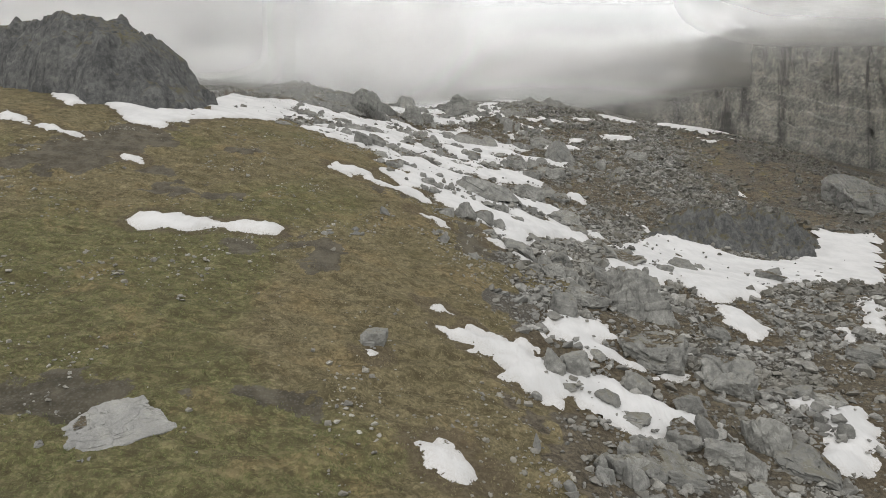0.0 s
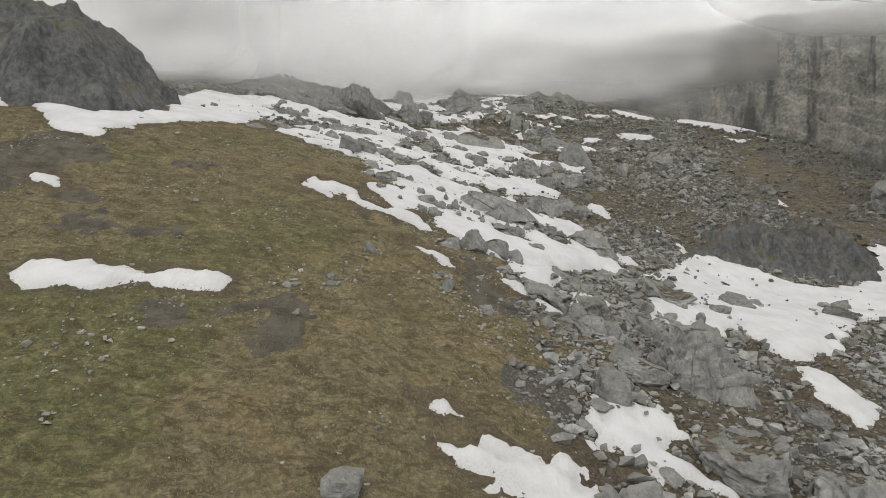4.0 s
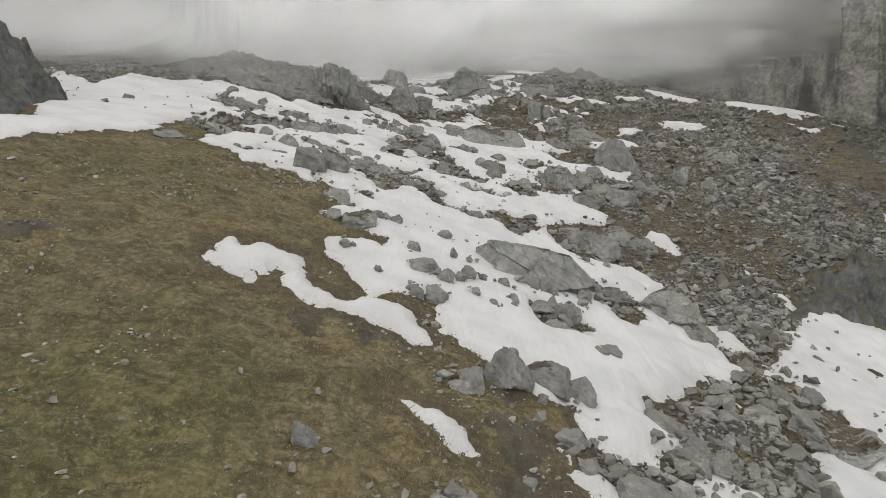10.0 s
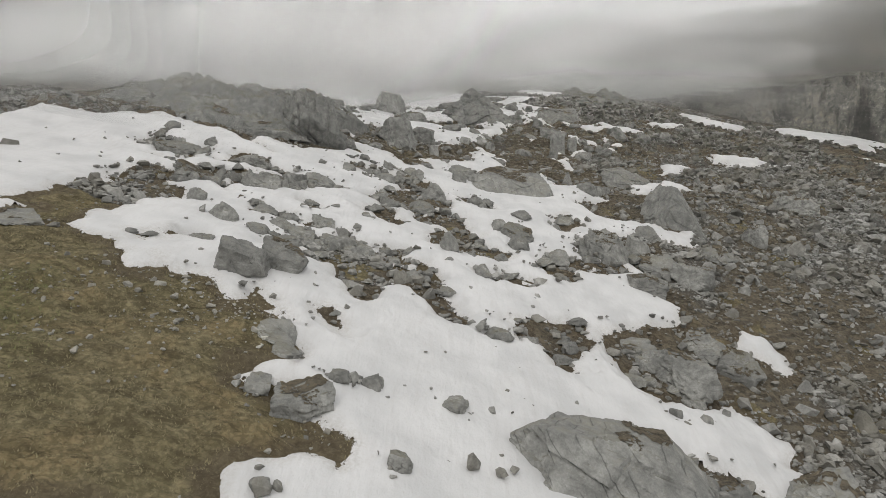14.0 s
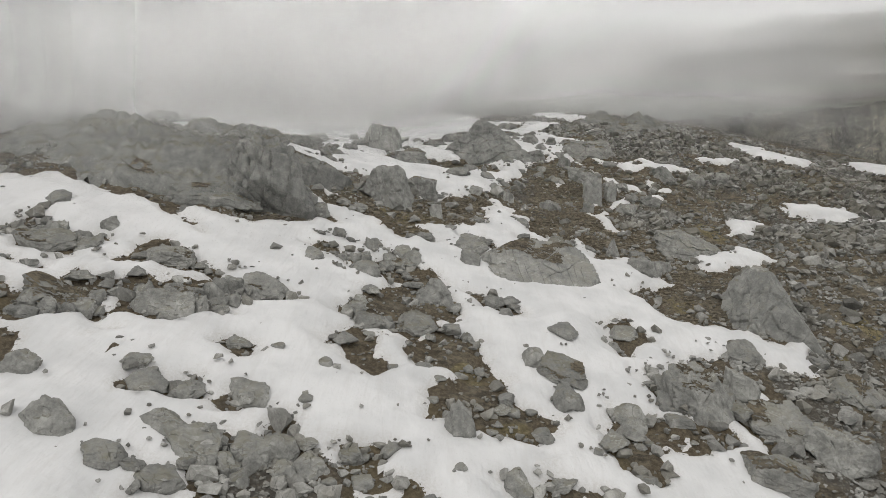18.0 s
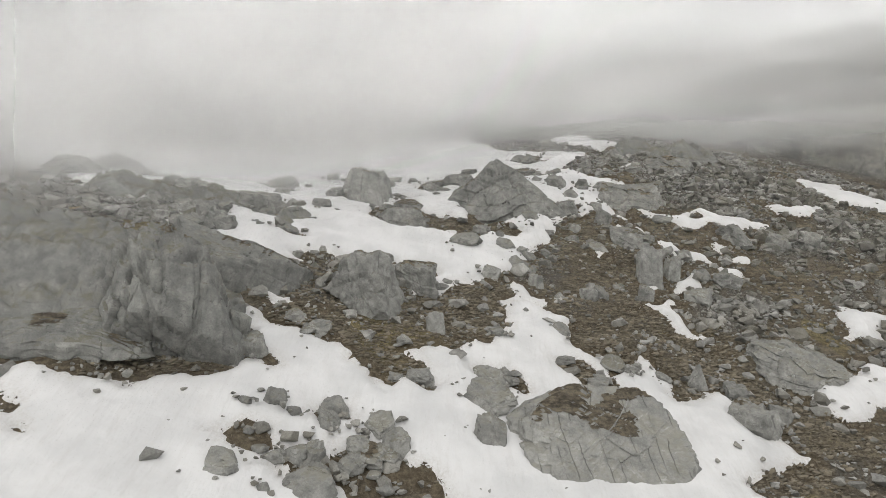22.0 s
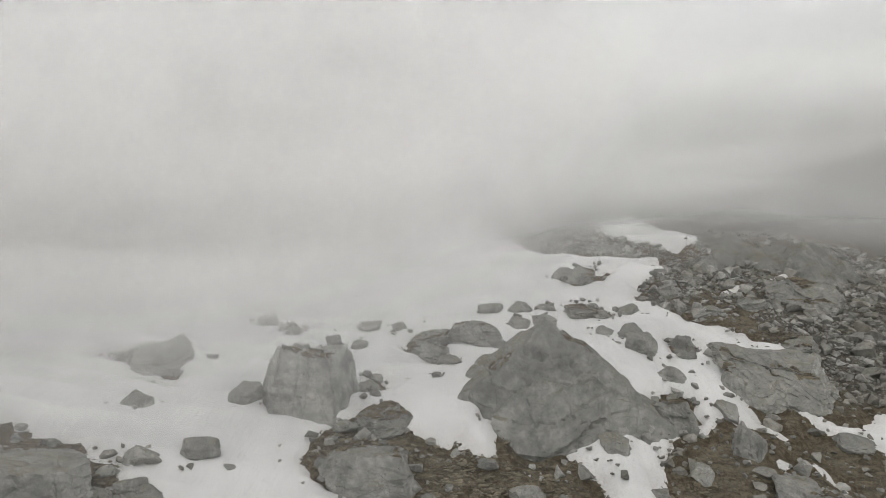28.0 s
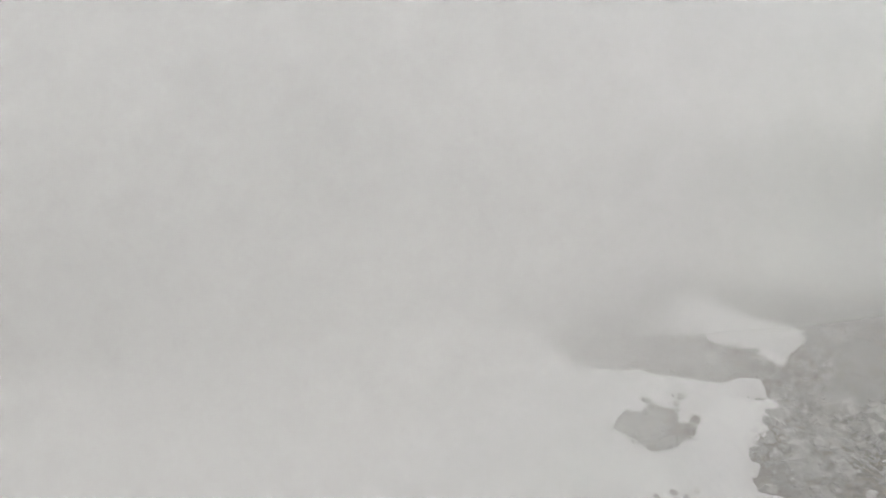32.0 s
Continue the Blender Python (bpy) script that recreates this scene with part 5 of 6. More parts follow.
boulder(26.8, 50.1, 4.0, 3.0, 3.4, -21, BLOCK)
boulder(13.6, 50.3, 2.2, 1.9, 0.7, -13, SLAB)
boulder(10.6, 50.8, 1.2, 0.9, 0.5, -10, BLOCK)
boulder(34.8, 52.6, 1.5, 1.1, 1.3, -23, BLOCK)
boulder(9.7, 52.7, 2, 1.7, 1.9, -9, SLAB)
boulder(21.6, 53, 3, 2.1, 1.7, -17, BLOCK)
boulder(11.6, 53.9, 3.1, 2.2, 2.3, -11, BLOCK)
boulder(17.4, 54.9, 3, 2.1, 2, -14, BLOCK)
boulder(36.8, 57.9, 3.2, 2.7, 1, -23, SLAB)
boulder(14.7, 57.9, 1.7, 1.4, 0.5, -12, SLAB)
boulder(27.3, 58.4, 5.4, 3.9, 3.6, -19, BLOCK)
boulder(34.8, 59.5, 2.6, 1.9, 1.1, -22, BLOCK)
boulder(21.3, 61.3, 7.1, 5.1, 3.3, -16, BLOCK)
boulder(13, 65.5, 3.1, 2.2, 2.6, -10, BLOCK)
boulder(46.7, 67.5, 3.8, 2.7, 1.7, -24, BLOCK)
boulder(31.1, 69.7, 3.5, 2.5, 1.6, -19, BLOCK)
boulder(17.1, 70.4, 4.7, 3.4, 2.3, -12, BLOCK)
boulder(3.9, 73.2, 0.8, 0.6, 0.5, -7, BLOCK)
boulder(3.8, 74.3, 1.6, 1.2, 0.7, -7, BLOCK)
boulder(0.1, 75.9, 1, 0.7, 1.2, -2, BLOCK)
boulder(14, 76.5, 3.4, 2.4, 2.1, -17, BLOCK)
boulder(16, 76.7, 1.9, 1.4, 2, -18, BLOCK)
boulder(11.4, 76.9, 2.2, 1.6, 0.9, -14, BLOCK)
boulder(-0.3, 78.3, 1.2, 0.9, 0.5, -1, BLOCK)
boulder(20.7, 79.5, 2.6, 1.9, 2.2, -21, BLOCK)
boulder(13.4, 79.5, 1.6, 1.1, 1.5, -15, BLOCK)
boulder(3.5, 80.4, 0.8, 0.5, 0.3, -6, BLOCK)
boulder(15.8, 80.8, 3.5, 2.5, 2.5, -17, BLOCK)
boulder(10.1, 80.9, 4.3, 3.6, 1.4, -12, SLAB)
boulder(7.2, 82.5, 1.6, 1.4, 0.5, -9, SLAB)
boulder(27.6, 82.9, 4.3, 3.7, 1.6, -23, SLAB)
boulder(20.5, 83.2, 2.7, 2, 1.4, -19, BLOCK)
boulder(6.4, 84.7, 2.1, 1.5, 0.7, -8, BLOCK)
boulder(0.2, 86.1, 1.7, 1.2, 0.8, -2, BLOCK)
boulder(22.3, 87.7, 2.5, 2.1, 0.8, -19, SLAB)
boulder(3.3, 88.4, 3.3, 2.4, 2.8, -5, PEAK)
boulder(14.9, 88.6, 1.6, 1.2, 0.9, -14, BLOCK)
boulder(6, 89.3, 3.1, 2.3, 2, -7, BLOCK)
boulder(8.3, 89.6, 1.8, 1.3, 1.5, -9, BLOCK)
boulder(13.8, 89.7, 2.8, 2.4, 0.9, -13, SLAB)
boulder(33.6, 91.9, 2.6, 1.9, 1, -23, BLOCK)
boulder(28.1, 94.2, 6.7, 5.7, 2.1, -21, SLAB)
boulder(22.8, 94.9, 2.7, 2.3, 0.9, -18, SLAB)
boulder(-2.8, 95.4, 1.1, 0.8, 0.8, 2, BLOCK)
boulder(-1.5, 95.7, 1.5, 1.1, 0.9, 0, BLOCK)
boulder(12.1, 96.4, 1.6, 1.3, 0.5, -11, SLAB)
boulder(3.2, 97.8, 0.6, 0.4, 0.4, -7, BLOCK)
boulder(1.8, 98.6, 0.7, 0.5, 0.7, -5, BLOCK)
boulder(39, 98.8, 4.6, 3.9, 1.5, -24, SLAB)
boulder(4.9, 98.8, 0.6, 0.5, 0.3, -9, SLAB)
boulder(-0.6, 99.5, 1.5, 1.1, 1.1, -1, BLOCK)
boulder(5, 99.7, 0.8, 0.6, 0.7, -9, BLOCK)
boulder(-8.9, 100.1, 0.9, 0.6, 0.4, 10, BLOCK)
boulder(-2.3, 100.3, 2.7, 2, 1.2, 1, BLOCK)
boulder(0.7, 100.8, 0.8, 0.6, 0.7, -3, BLOCK)
boulder(9.2, 101.4, 2, 1.7, 0.7, -13, SLAB)
boulder(7.6, 101.6, 2.3, 1.7, 1, -11, BLOCK)
boulder(1.4, 101.8, 1.3, 0.9, 1.1, -4, BLOCK)
boulder(2.6, 102.2, 0.7, 0.5, 0.4, -5, BLOCK)
boulder(4.4, 102.8, 1.2, 0.8, 0.7, -7, BLOCK)
boulder(-3.4, 103.5, 1.3, 0.9, 0.8, 2, BLOCK)
boulder(8.8, 105.3, 1.8, 1.3, 1.4, -12, BLOCK)
boulder(7.1, 105.5, 2.2, 1.9, 0.7, -10, SLAB)
boulder(-8.5, 106.2, 3.3, 2.8, 1.5, 8, SLAB)
boulder(12.3, 106.4, 1.4, 1, 1, -15, BLOCK)
boulder(-11, 106.7, 1.5, 1, 0.9, 11, BLOCK)
boulder(-7, 108.5, 1.3, 0.9, 0.7, 6, BLOCK)
boulder(-5.3, 109.1, 1.3, 0.9, 0.9, 4, BLOCK)
boulder(17.1, 109.2, 1.7, 1.2, 0.8, -17, BLOCK)
boulder(24.3, 109.4, 3.7, 3.2, 1.2, -22, SLAB)
boulder(-0.8, 109.9, 1.9, 1.4, 0.8, -1, BLOCK)
boulder(-10.4, 110.1, 1.9, 1.7, 0.6, 10, SLAB)
boulder(14.5, 111.5, 1.7, 1.5, 0.9, -15, SLAB)
boulder(-11.3, 111.5, 2.6, 2.2, 0.8, 10, SLAB)
boulder(16.1, 112, 3.1, 2.2, 1.3, -16, BLOCK)
boulder(28, 112.2, 1, 0.7, 0.5, -23, BLOCK)
boulder(22.6, 112.4, 6.6, 5.6, 3.7, -20, SLAB)
boulder(-30.9, 117.8, 3.4, 2.9, 1.1, 22, SLAB)
boulder(15.2, 118.2, 1, 0.7, 0.6, -14, BLOCK)
boulder(-15.6, 118.2, 4, 2.9, 2.4, 13, BLOCK)
boulder(17.7, 118.9, 0.9, 0.7, 0.5, -16, BLOCK)
boulder(-13.1, 120.4, 3.6, 2.6, 2.4, 10, BLOCK)
boulder(20, 120.8, 0.7, 0.5, 0.5, -16, BLOCK)
boulder(2.9, 121.3, 2.4, 2.1, 1, -4, SLAB)
boulder(17.9, 125.1, 6.5, 4.7, 3.3, -15, BLOCK)
boulder(-14.4, 127.1, 2.3, 1.7, 0.8, 18, BLOCK)
boulder(-15.7, 127.5, 1.2, 1, 0.4, 19, SLAB)
boulder(-17.1, 127.6, 2.1, 1.8, 0.7, 20, SLAB)
boulder(15.4, 128.1, 4, 2.9, 1.4, -12, BLOCK)
boulder(24.8, 128.6, 4.2, 3.6, 1.9, -18, SLAB)
boulder(-20.5, 128.7, 2.6, 1.9, 1.6, 14, PEAK)
boulder(-14.2, 130.4, 2.8, 2.4, 0.9, 16, SLAB)
boulder(-16.2, 131, 2.8, 2, 0.9, 18, PEAK)
boulder(-8.7, 131.3, 2.5, 1.8, 1.2, 10, PEAK)
boulder(22.8, 131.5, 5.5, 4, 2.2, -16, PEAK)
boulder(-5.9, 131.6, 1.3, 1.1, 0.5, 6, SLAB)
boulder(-11.3, 131.6, 2.9, 2.1, 1.3, 13, BLOCK)
boulder(-24.3, 132.4, 1.9, 1.3, 1.2, 24, BLOCK)
boulder(-6.7, 133.3, 1.6, 1.2, 0.7, 7, BLOCK)
boulder(-0.7, 133.4, 0.8, 0.6, 0.3, -1, BLOCK)
boulder(-4.6, 134.1, 1.3, 1, 0.6, 4, BLOCK)
boulder(-18.4, 134.1, 2.5, 2.1, 0.8, 19, SLAB)
boulder(2.6, 134.1, 2, 1.7, 0.7, -5, SLAB)
boulder(-16.5, 134.8, 2.3, 1.7, 0.9, 17, BLOCK)
boulder(5.3, 135.3, 1.8, 1.3, 0.6, -8, BLOCK)
boulder(-19.9, 136, 1.9, 1.4, 0.6, 19, BLOCK)
boulder(-13.3, 136, 2.5, 2.1, 0.8, 14, SLAB)
boulder(-9.9, 136.2, 0.9, 0.6, 0.4, 10, BLOCK)
boulder(10.8, 137.2, 1.5, 1.1, 0.5, -13, BLOCK)
boulder(-0.7, 137.2, 2.1, 1.8, 2.1, -1, SLAB)
boulder(8.1, 138.3, 0.7, 0.5, 0.4, -10, BLOCK)
boulder(20.3, 140.4, 4.9, 3.5, 1.9, -20, BLOCK)
boulder(-9.5, 140.4, 1, 0.9, 0.4, 9, SLAB)
boulder(-15.4, 140.7, 1.8, 1.3, 0.8, 14, BLOCK)
boulder(-27.5, 141, 4.8, 4.1, 1.6, 23, SLAB)
boulder(-12.9, 141.1, 1, 0.7, 0.3, 12, BLOCK)
boulder(7.1, 142.7, 2.3, 1.9, 1.6, -9, SLAB)
boulder(26.5, 143.2, 4.9, 3.5, 2.7, -22, BLOCK)
boulder(15.3, 143.7, 2.2, 1.6, 0.7, -15, BLOCK)
boulder(11.6, 143.7, 2.6, 2.2, 0.8, -13, SLAB)
boulder(-21.2, 143.7, 5.2, 3.8, 1.8, 18, BLOCK)
boulder(-3.1, 143.9, 1.4, 1, 0.5, 2, BLOCK)
boulder(23.9, 145.9, 5.4, 4.6, 1.9, -20, SLAB)
boulder(7.3, 146.3, 3.9, 3.4, 1.3, -8, SLAB)
boulder(17.7, 146.7, 5.6, 4.8, 3.6, -17, SLAB)
boulder(5.4, 147.4, 2.7, 1.9, 1.4, -7, PEAK)
boulder(-33.4, 148.4, 4.8, 3.4, 1.6, 23, BLOCK)
boulder(22, 148.6, 3.1, 2.2, 2.6, -19, BLOCK)
boulder(-7.7, 148.8, 2.7, 2, 1.4, 6, BLOCK)
boulder(-30.7, 149, 2.9, 2.4, 0.9, 22, SLAB)
boulder(-16.2, 149.4, 3.8, 3.2, 1.2, 13, SLAB)
boulder(-18.7, 149.4, 2.4, 1.7, 1.1, 15, BLOCK)
boulder(-4, 150.4, 3.7, 3.1, 1.2, 2, SLAB)
boulder(-24.5, 150.7, 4.1, 2.9, 1.4, 18, BLOCK)
boulder(33, 151.2, 4.6, 3.9, 1.5, -23, SLAB)
boulder(8.5, 152.2, 2.7, 2.3, 0.9, -9, SLAB)
boulder(-30.6, 152.7, 1.7, 1.2, 1, 21, BLOCK)
boulder(13, 153.3, 1.6, 1.1, 0.7, -12, BLOCK)
boulder(25.3, 154.6, 3.4, 2.9, 1.1, -19, SLAB)
boulder(-36.3, 154.7, 2.1, 1.8, 0.7, 23, SLAB)
boulder(14.6, 155.2, 2.7, 2.3, 1.1, -13, SLAB)
boulder(-2.5, 155.3, 3.8, 2.7, 2.4, 1, PEAK)
boulder(32.1, 155.7, 2.4, 1.8, 0.8, -22, BLOCK)
boulder(-11.4, 156.3, 0.7, 0.5, 0.4, 12, BLOCK)
boulder(-13.8, 157, 1.9, 1.6, 0.7, 10, SLAB)
boulder(-9.3, 157.5, 3.2, 2.7, 1, 6, SLAB)
boulder(-11.6, 158.8, 1.4, 1, 0.6, 12, BLOCK)
boulder(-9.6, 159.9, 1.7, 1.5, 0.7, 10, SLAB)
boulder(-6.8, 161.1, 3.2, 2.3, 1, 6, BLOCK)
boulder(-4.9, 161.9, 1.8, 1.3, 1.5, 4, BLOCK)
boulder(-14.2, 161.9, 0.9, 0.6, 0.4, 14, BLOCK)
boulder(-11.2, 162.1, 1, 0.7, 0.5, 11, BLOCK)
boulder(-9.1, 162.1, 1.5, 1.2, 1.2, 9, SLAB)
boulder(-12.5, 162.6, 1.5, 1.1, 0.9, 12, BLOCK)
boulder(-9.1, 163.2, 1.1, 0.8, 0.9, 9, BLOCK)
boulder(-6.1, 163.5, 2, 1.7, 0.7, 5, SLAB)
boulder(-9.1, 164.3, 1.9, 1.6, 0.8, 8, SLAB)
boulder(1, 164.5, 2.3, 2, 1.5, -3, SLAB)
boulder(-15.4, 167, 2.3, 1.6, 1.5, 14, BLOCK)
boulder(1.3, 168.1, 3.9, 3.3, 1.3, -3, SLAB)
boulder(-16.7, 168.5, 1.7, 1.2, 1.9, 15, BLOCK)
boulder(-5.6, 169.4, 1.3, 1.1, 0.6, 4, SLAB)
boulder(-3.9, 170.1, 2.5, 1.8, 0.9, 2, BLOCK)
boulder(21.5, 170.9, 3.9, 2.8, 2.3, -19, BLOCK)
boulder(1.5, 171.7, 3.1, 2.6, 1, -3, SLAB)
boulder(-11.8, 171.8, 2.2, 1.6, 0.8, 10, BLOCK)
boulder(-13.7, 172.6, 1.8, 1.5, 0.6, 11, SLAB)
boulder(24.4, 172.6, 1.8, 1.3, 1.3, -20, BLOCK)
boulder(10.2, 173.4, 1.9, 1.4, 0.8, -10, BLOCK)
boulder(22, 175.1, 2.1, 1.5, 1.2, -18, BLOCK)
boulder(19.2, 175.9, 1.8, 1.3, 2.3, -16, PEAK)
boulder(-2.8, 176.1, 1.7, 1.2, 1.9, 1, BLOCK)
boulder(16.5, 176.3, 1.5, 1.3, 0.6, -14, SLAB)
boulder(13.8, 176.6, 1.5, 1.1, 0.8, -13, BLOCK)
boulder(12.4, 177.1, 2.5, 2.1, 0.8, -11, SLAB)
boulder(-9.0, 178.8, 7.6, 5.8, 5.2, 12, PEAK, ROCK, sink=0.15)
boulder(-4.8, 182.6, 4.4, 3.4, 2.7, 0, BLOCK, ROCK, sink=0.15)
boulder(2.5, 178.1, 2, 1.4, 0.9, -3, BLOCK)
boulder(29.6, 179.2, 8.6, 7.3, 2.7, -21, SLAB)
boulder(8.6, 180.7, 1.8, 1.6, 0.6, -8, SLAB)
boulder(-26.4, 182.5, 3.2, 2.3, 1.5, 24, BLOCK)
boulder(-23, 183.2, 2.3, 1.7, 1.2, 22, BLOCK)
boulder(-26.3, 186.8, 3.8, 3.2, 1.8, 23, SLAB)
boulder(9.7, 187.3, 1.2, 0.9, 0.8, -11, PEAK)
boulder(-17.9, 187.5, 1.8, 1.5, 0.6, 17, SLAB)
boulder(12.8, 188.1, 2.1, 1.5, 1.4, -14, BLOCK)
boulder(2.8, 188.2, 2, 1.4, 1.3, -5, BLOCK)
boulder(14.4, 189.4, 1.8, 1.5, 0.9, -15, SLAB)
boulder(7.6, 189.5, 1.7, 1.2, 1.6, -9, BLOCK)
boulder(24.8, 189.6, 2.9, 2.1, 1.5, -21, BLOCK)
boulder(19.3, 189.8, 1.9, 1.3, 1.6, -18, BLOCK)
boulder(16.8, 191.1, 1.4, 1, 0.6, -16, BLOCK)
boulder(20.6, 192.6, 3.1, 2.3, 5.2, -18, BLOCK, sink=0.35)
boulder(-29.8, 192.6, 5.3, 3.8, 2.1, 23, BLOCK)
boulder(6.6, 192.9, 3.1, 2.6, 1, -8, SLAB)
boulder(-23.4, 193.3, 6, 4.3, 2.3, 19, BLOCK)
boulder(29.8, 193.7, 3.2, 2.3, 1.6, -23, BLOCK)
boulder(-27, 193.7, 2.9, 2.1, 1.5, 21, BLOCK)
boulder(23.6, 194, 2.1, 1.6, 3.4, -20, BLOCK, sink=0.35)
boulder(-18.3, 194.1, 2.3, 1.9, 0.7, 15, SLAB)
boulder(27.2, 194.5, 1.9, 1.6, 0.7, -21, SLAB)
boulder(0.3, 194.8, 4, 2.9, 1.4, -2, BLOCK)
boulder(7.6, 195.2, 1.8, 1.6, 0.6, -8, SLAB)
boulder(5, 195.7, 2.3, 2, 0.7, -6, SLAB)
boulder(6.9, 195.7, 1.4, 1, 0.7, -8, BLOCK)
boulder(9.7, 196.5, 1.4, 1, 0.8, -10, BLOCK)
boulder(-19.8, 197.1, 2, 1.4, 0.9, 15, PEAK)
boulder(4.5, 197.8, 1, 0.7, 0.7, -5, BLOCK)
boulder(-16.9, 198.3, 2.4, 1.8, 1, 13, BLOCK)
boulder(26.9, 199.2, 2.2, 1.6, 1, -20, BLOCK)
boulder(16.6, 199.6, 2.6, 2.2, 0.8, -14, SLAB)
boulder(-7.2, 200.4, 6.3, 4.5, 2.1, 5, BLOCK)
boulder(22.3, 200.6, 2.2, 1.9, 0.7, -18, SLAB)
boulder(13.7, 200.7, 1.8, 1.3, 1, -12, BLOCK)
boulder(23.6, 202.1, 1.7, 1.4, 0.8, -18, SLAB)
boulder(20.9, 202.3, 4.4, 3.2, 2.2, -17, BLOCK)
boulder(-22.8, 202.5, 2.2, 1.6, 1, 16, PEAK)
boulder(14.7, 204, 1.6, 1.4, 0.7, -12, SLAB)
boulder(35.4, 204.3, 5, 3.6, 2.4, -23, BLOCK)
boulder(9.1, 205, 2.4, 2.1, 0.8, -8, SLAB)
boulder(-16.5, 205.2, 2.6, 2.2, 1.2, 16, SLAB)
boulder(-7, 205.5, 4.3, 3.1, 1.5, 7, BLOCK)
boulder(18.8, 206.2, 2.6, 1.9, 2.5, -14, BLOCK)
boulder(27.1, 207.4, 2.8, 2, 0.9, -19, BLOCK)
boulder(11.3, 207.6, 2.8, 2, 1.2, -13, BLOCK)
boulder(-7.9, 208.3, 0.9, 0.8, 0.3, 7, SLAB)
boulder(14.5, 208.6, 3.4, 2.4, 2.1, -16, BLOCK)
boulder(12.1, 209.1, 3.5, 3, 1.1, -10, SLAB)
boulder(18.7, 209.4, 1.8, 1.5, 0.8, -18, SLAB)
boulder(-25, 210.7, 5.3, 4.5, 1.7, 21, SLAB)
boulder(-8.8, 211, 2.2, 1.6, 0.8, 8, BLOCK)
boulder(-3.4, 211.5, 0.8, 0.6, 0.4, 2, BLOCK)
boulder(20.6, 212.4, 1.9, 1.4, 1.4, -19, BLOCK)
boulder(15.9, 213, 2.3, 1.6, 1.1, -16, PEAK)
boulder(23, 213.5, 4.8, 4.1, 1.5, -20, SLAB)
boulder(-2.4, 214.1, 2.2, 1.8, 0.7, 1, SLAB)
boulder(-25.3, 214.4, 1.2, 0.9, 0.9, 20, BLOCK)
boulder(24.8, 214.3, 10.2, 8.0, 2.4, -21, SLAB)
boulder(-12.4, 215.6, 1.6, 1.1, 1.7, 10, BLOCK)
boulder(-3.9, 215.9, 2.7, 1.9, 1.6, 2, BLOCK)
boulder(-10.3, 216.3, 1.6, 1.1, 0.8, 8, BLOCK)
boulder(18.3, 216.5, 2, 1.7, 0.6, -16, SLAB)
boulder(14.6, 216.8, 2.9, 2.1, 1.7, -14, BLOCK)
boulder(18.6, 218.1, 2, 1.5, 1.4, -16, BLOCK)
boulder(0.3, 218.5, 5.5, 4, 1.8, -2, BLOCK)
boulder(-16.9, 219.2, 1.7, 1.2, 0.8, 13, BLOCK)
boulder(14.4, 219.3, 2.5, 2.1, 1, -13, SLAB)
boulder(30.1, 219.5, 3.4, 2.4, 1.2, -22, BLOCK)
boulder(-3.8, 219.5, 4.2, 3.1, 1.4, 2, BLOCK)
boulder(12.1, 219.8, 1.7, 1.5, 0.6, -11, SLAB)
boulder(-19.7, 220.9, 2.1, 1.5, 1.3, 15, BLOCK)
boulder(-10.1, 221, 2.5, 1.8, 0.8, 7, BLOCK)
boulder(-7.2, 221.1, 1.5, 1.3, 0.5, 5, SLAB)
boulder(4.3, 221.2, 2.2, 1.9, 0.7, -5, SLAB)
boulder(6.8, 221.7, 2.5, 2.1, 0.8, -7, SLAB)
boulder(12.6, 223.2, 1.6, 1.3, 0.8, -11, SLAB)
boulder(10.7, 224.2, 3.7, 2.7, 1.2, -10, BLOCK)
boulder(1.7, 224.3, 2.8, 2, 0.9, -3, BLOCK)
boulder(4.7, 224.5, 2.6, 2.2, 0.8, -5, SLAB)
boulder(15.7, 224.6, 2.2, 1.9, 0.7, -13, SLAB)
boulder(7.4, 225.1, 1.9, 1.3, 0.6, -7, BLOCK)
boulder(24.3, 225.1, 2.3, 1.7, 0.9, -18, BLOCK)
boulder(29.1, 226.7, 3.1, 2.2, 1, -20, BLOCK)
boulder(35.9, 229.2, 7.8, 6.6, 2.5, -23, SLAB)
boulder(21.8, 230.6, 2.5, 2.1, 0.8, -16, SLAB)
boulder(25.8, 233.2, 2.6, 1.9, 0.9, -17, BLOCK)
boulder(11.3, 234.2, 3.7, 3.1, 1.2, -9, SLAB)
boulder(13.4, 235.7, 3.2, 2.7, 1, -10, SLAB)
boulder(-9.1, 240.5, 1.7, 1.2, 1.1, 5, BLOCK)
boulder(34.7, 245.6, 7, 5.9, 2.2, -19, SLAB)
boulder(18.6, 246, 4.4, 3.7, 1.4, -11, SLAB)

# ---- crags and the far wall ----
def cell_steps(x, y, size, seed):
    """Blocky steps: each cell of a jointed rock face at a height of its own."""
    gx, gy = np.floor(x / size), np.floor(y / size)
    best, pick = np.full(x.shape, 1e9), np.zeros(x.shape)
    for i in (-1, 0, 1):
        for j in (-1, 0, 1):
            cx, cy = gx + i, gy + j
            px = (cx + 0.5 + 0.45 * lattice(cx, cy, cx * 0, seed)) * size
            py = (cy + 0.5 + 0.45 * lattice(cx, cy, cx * 0, seed + 1)) * size
            dd = (x - px) ** 2 + (y - py) ** 2
            near = dd < best
            best, pick = np.where(near, dd, best), np.where(near, lattice(cx, cy, cx * 0, seed + 2), pick)
    return pick


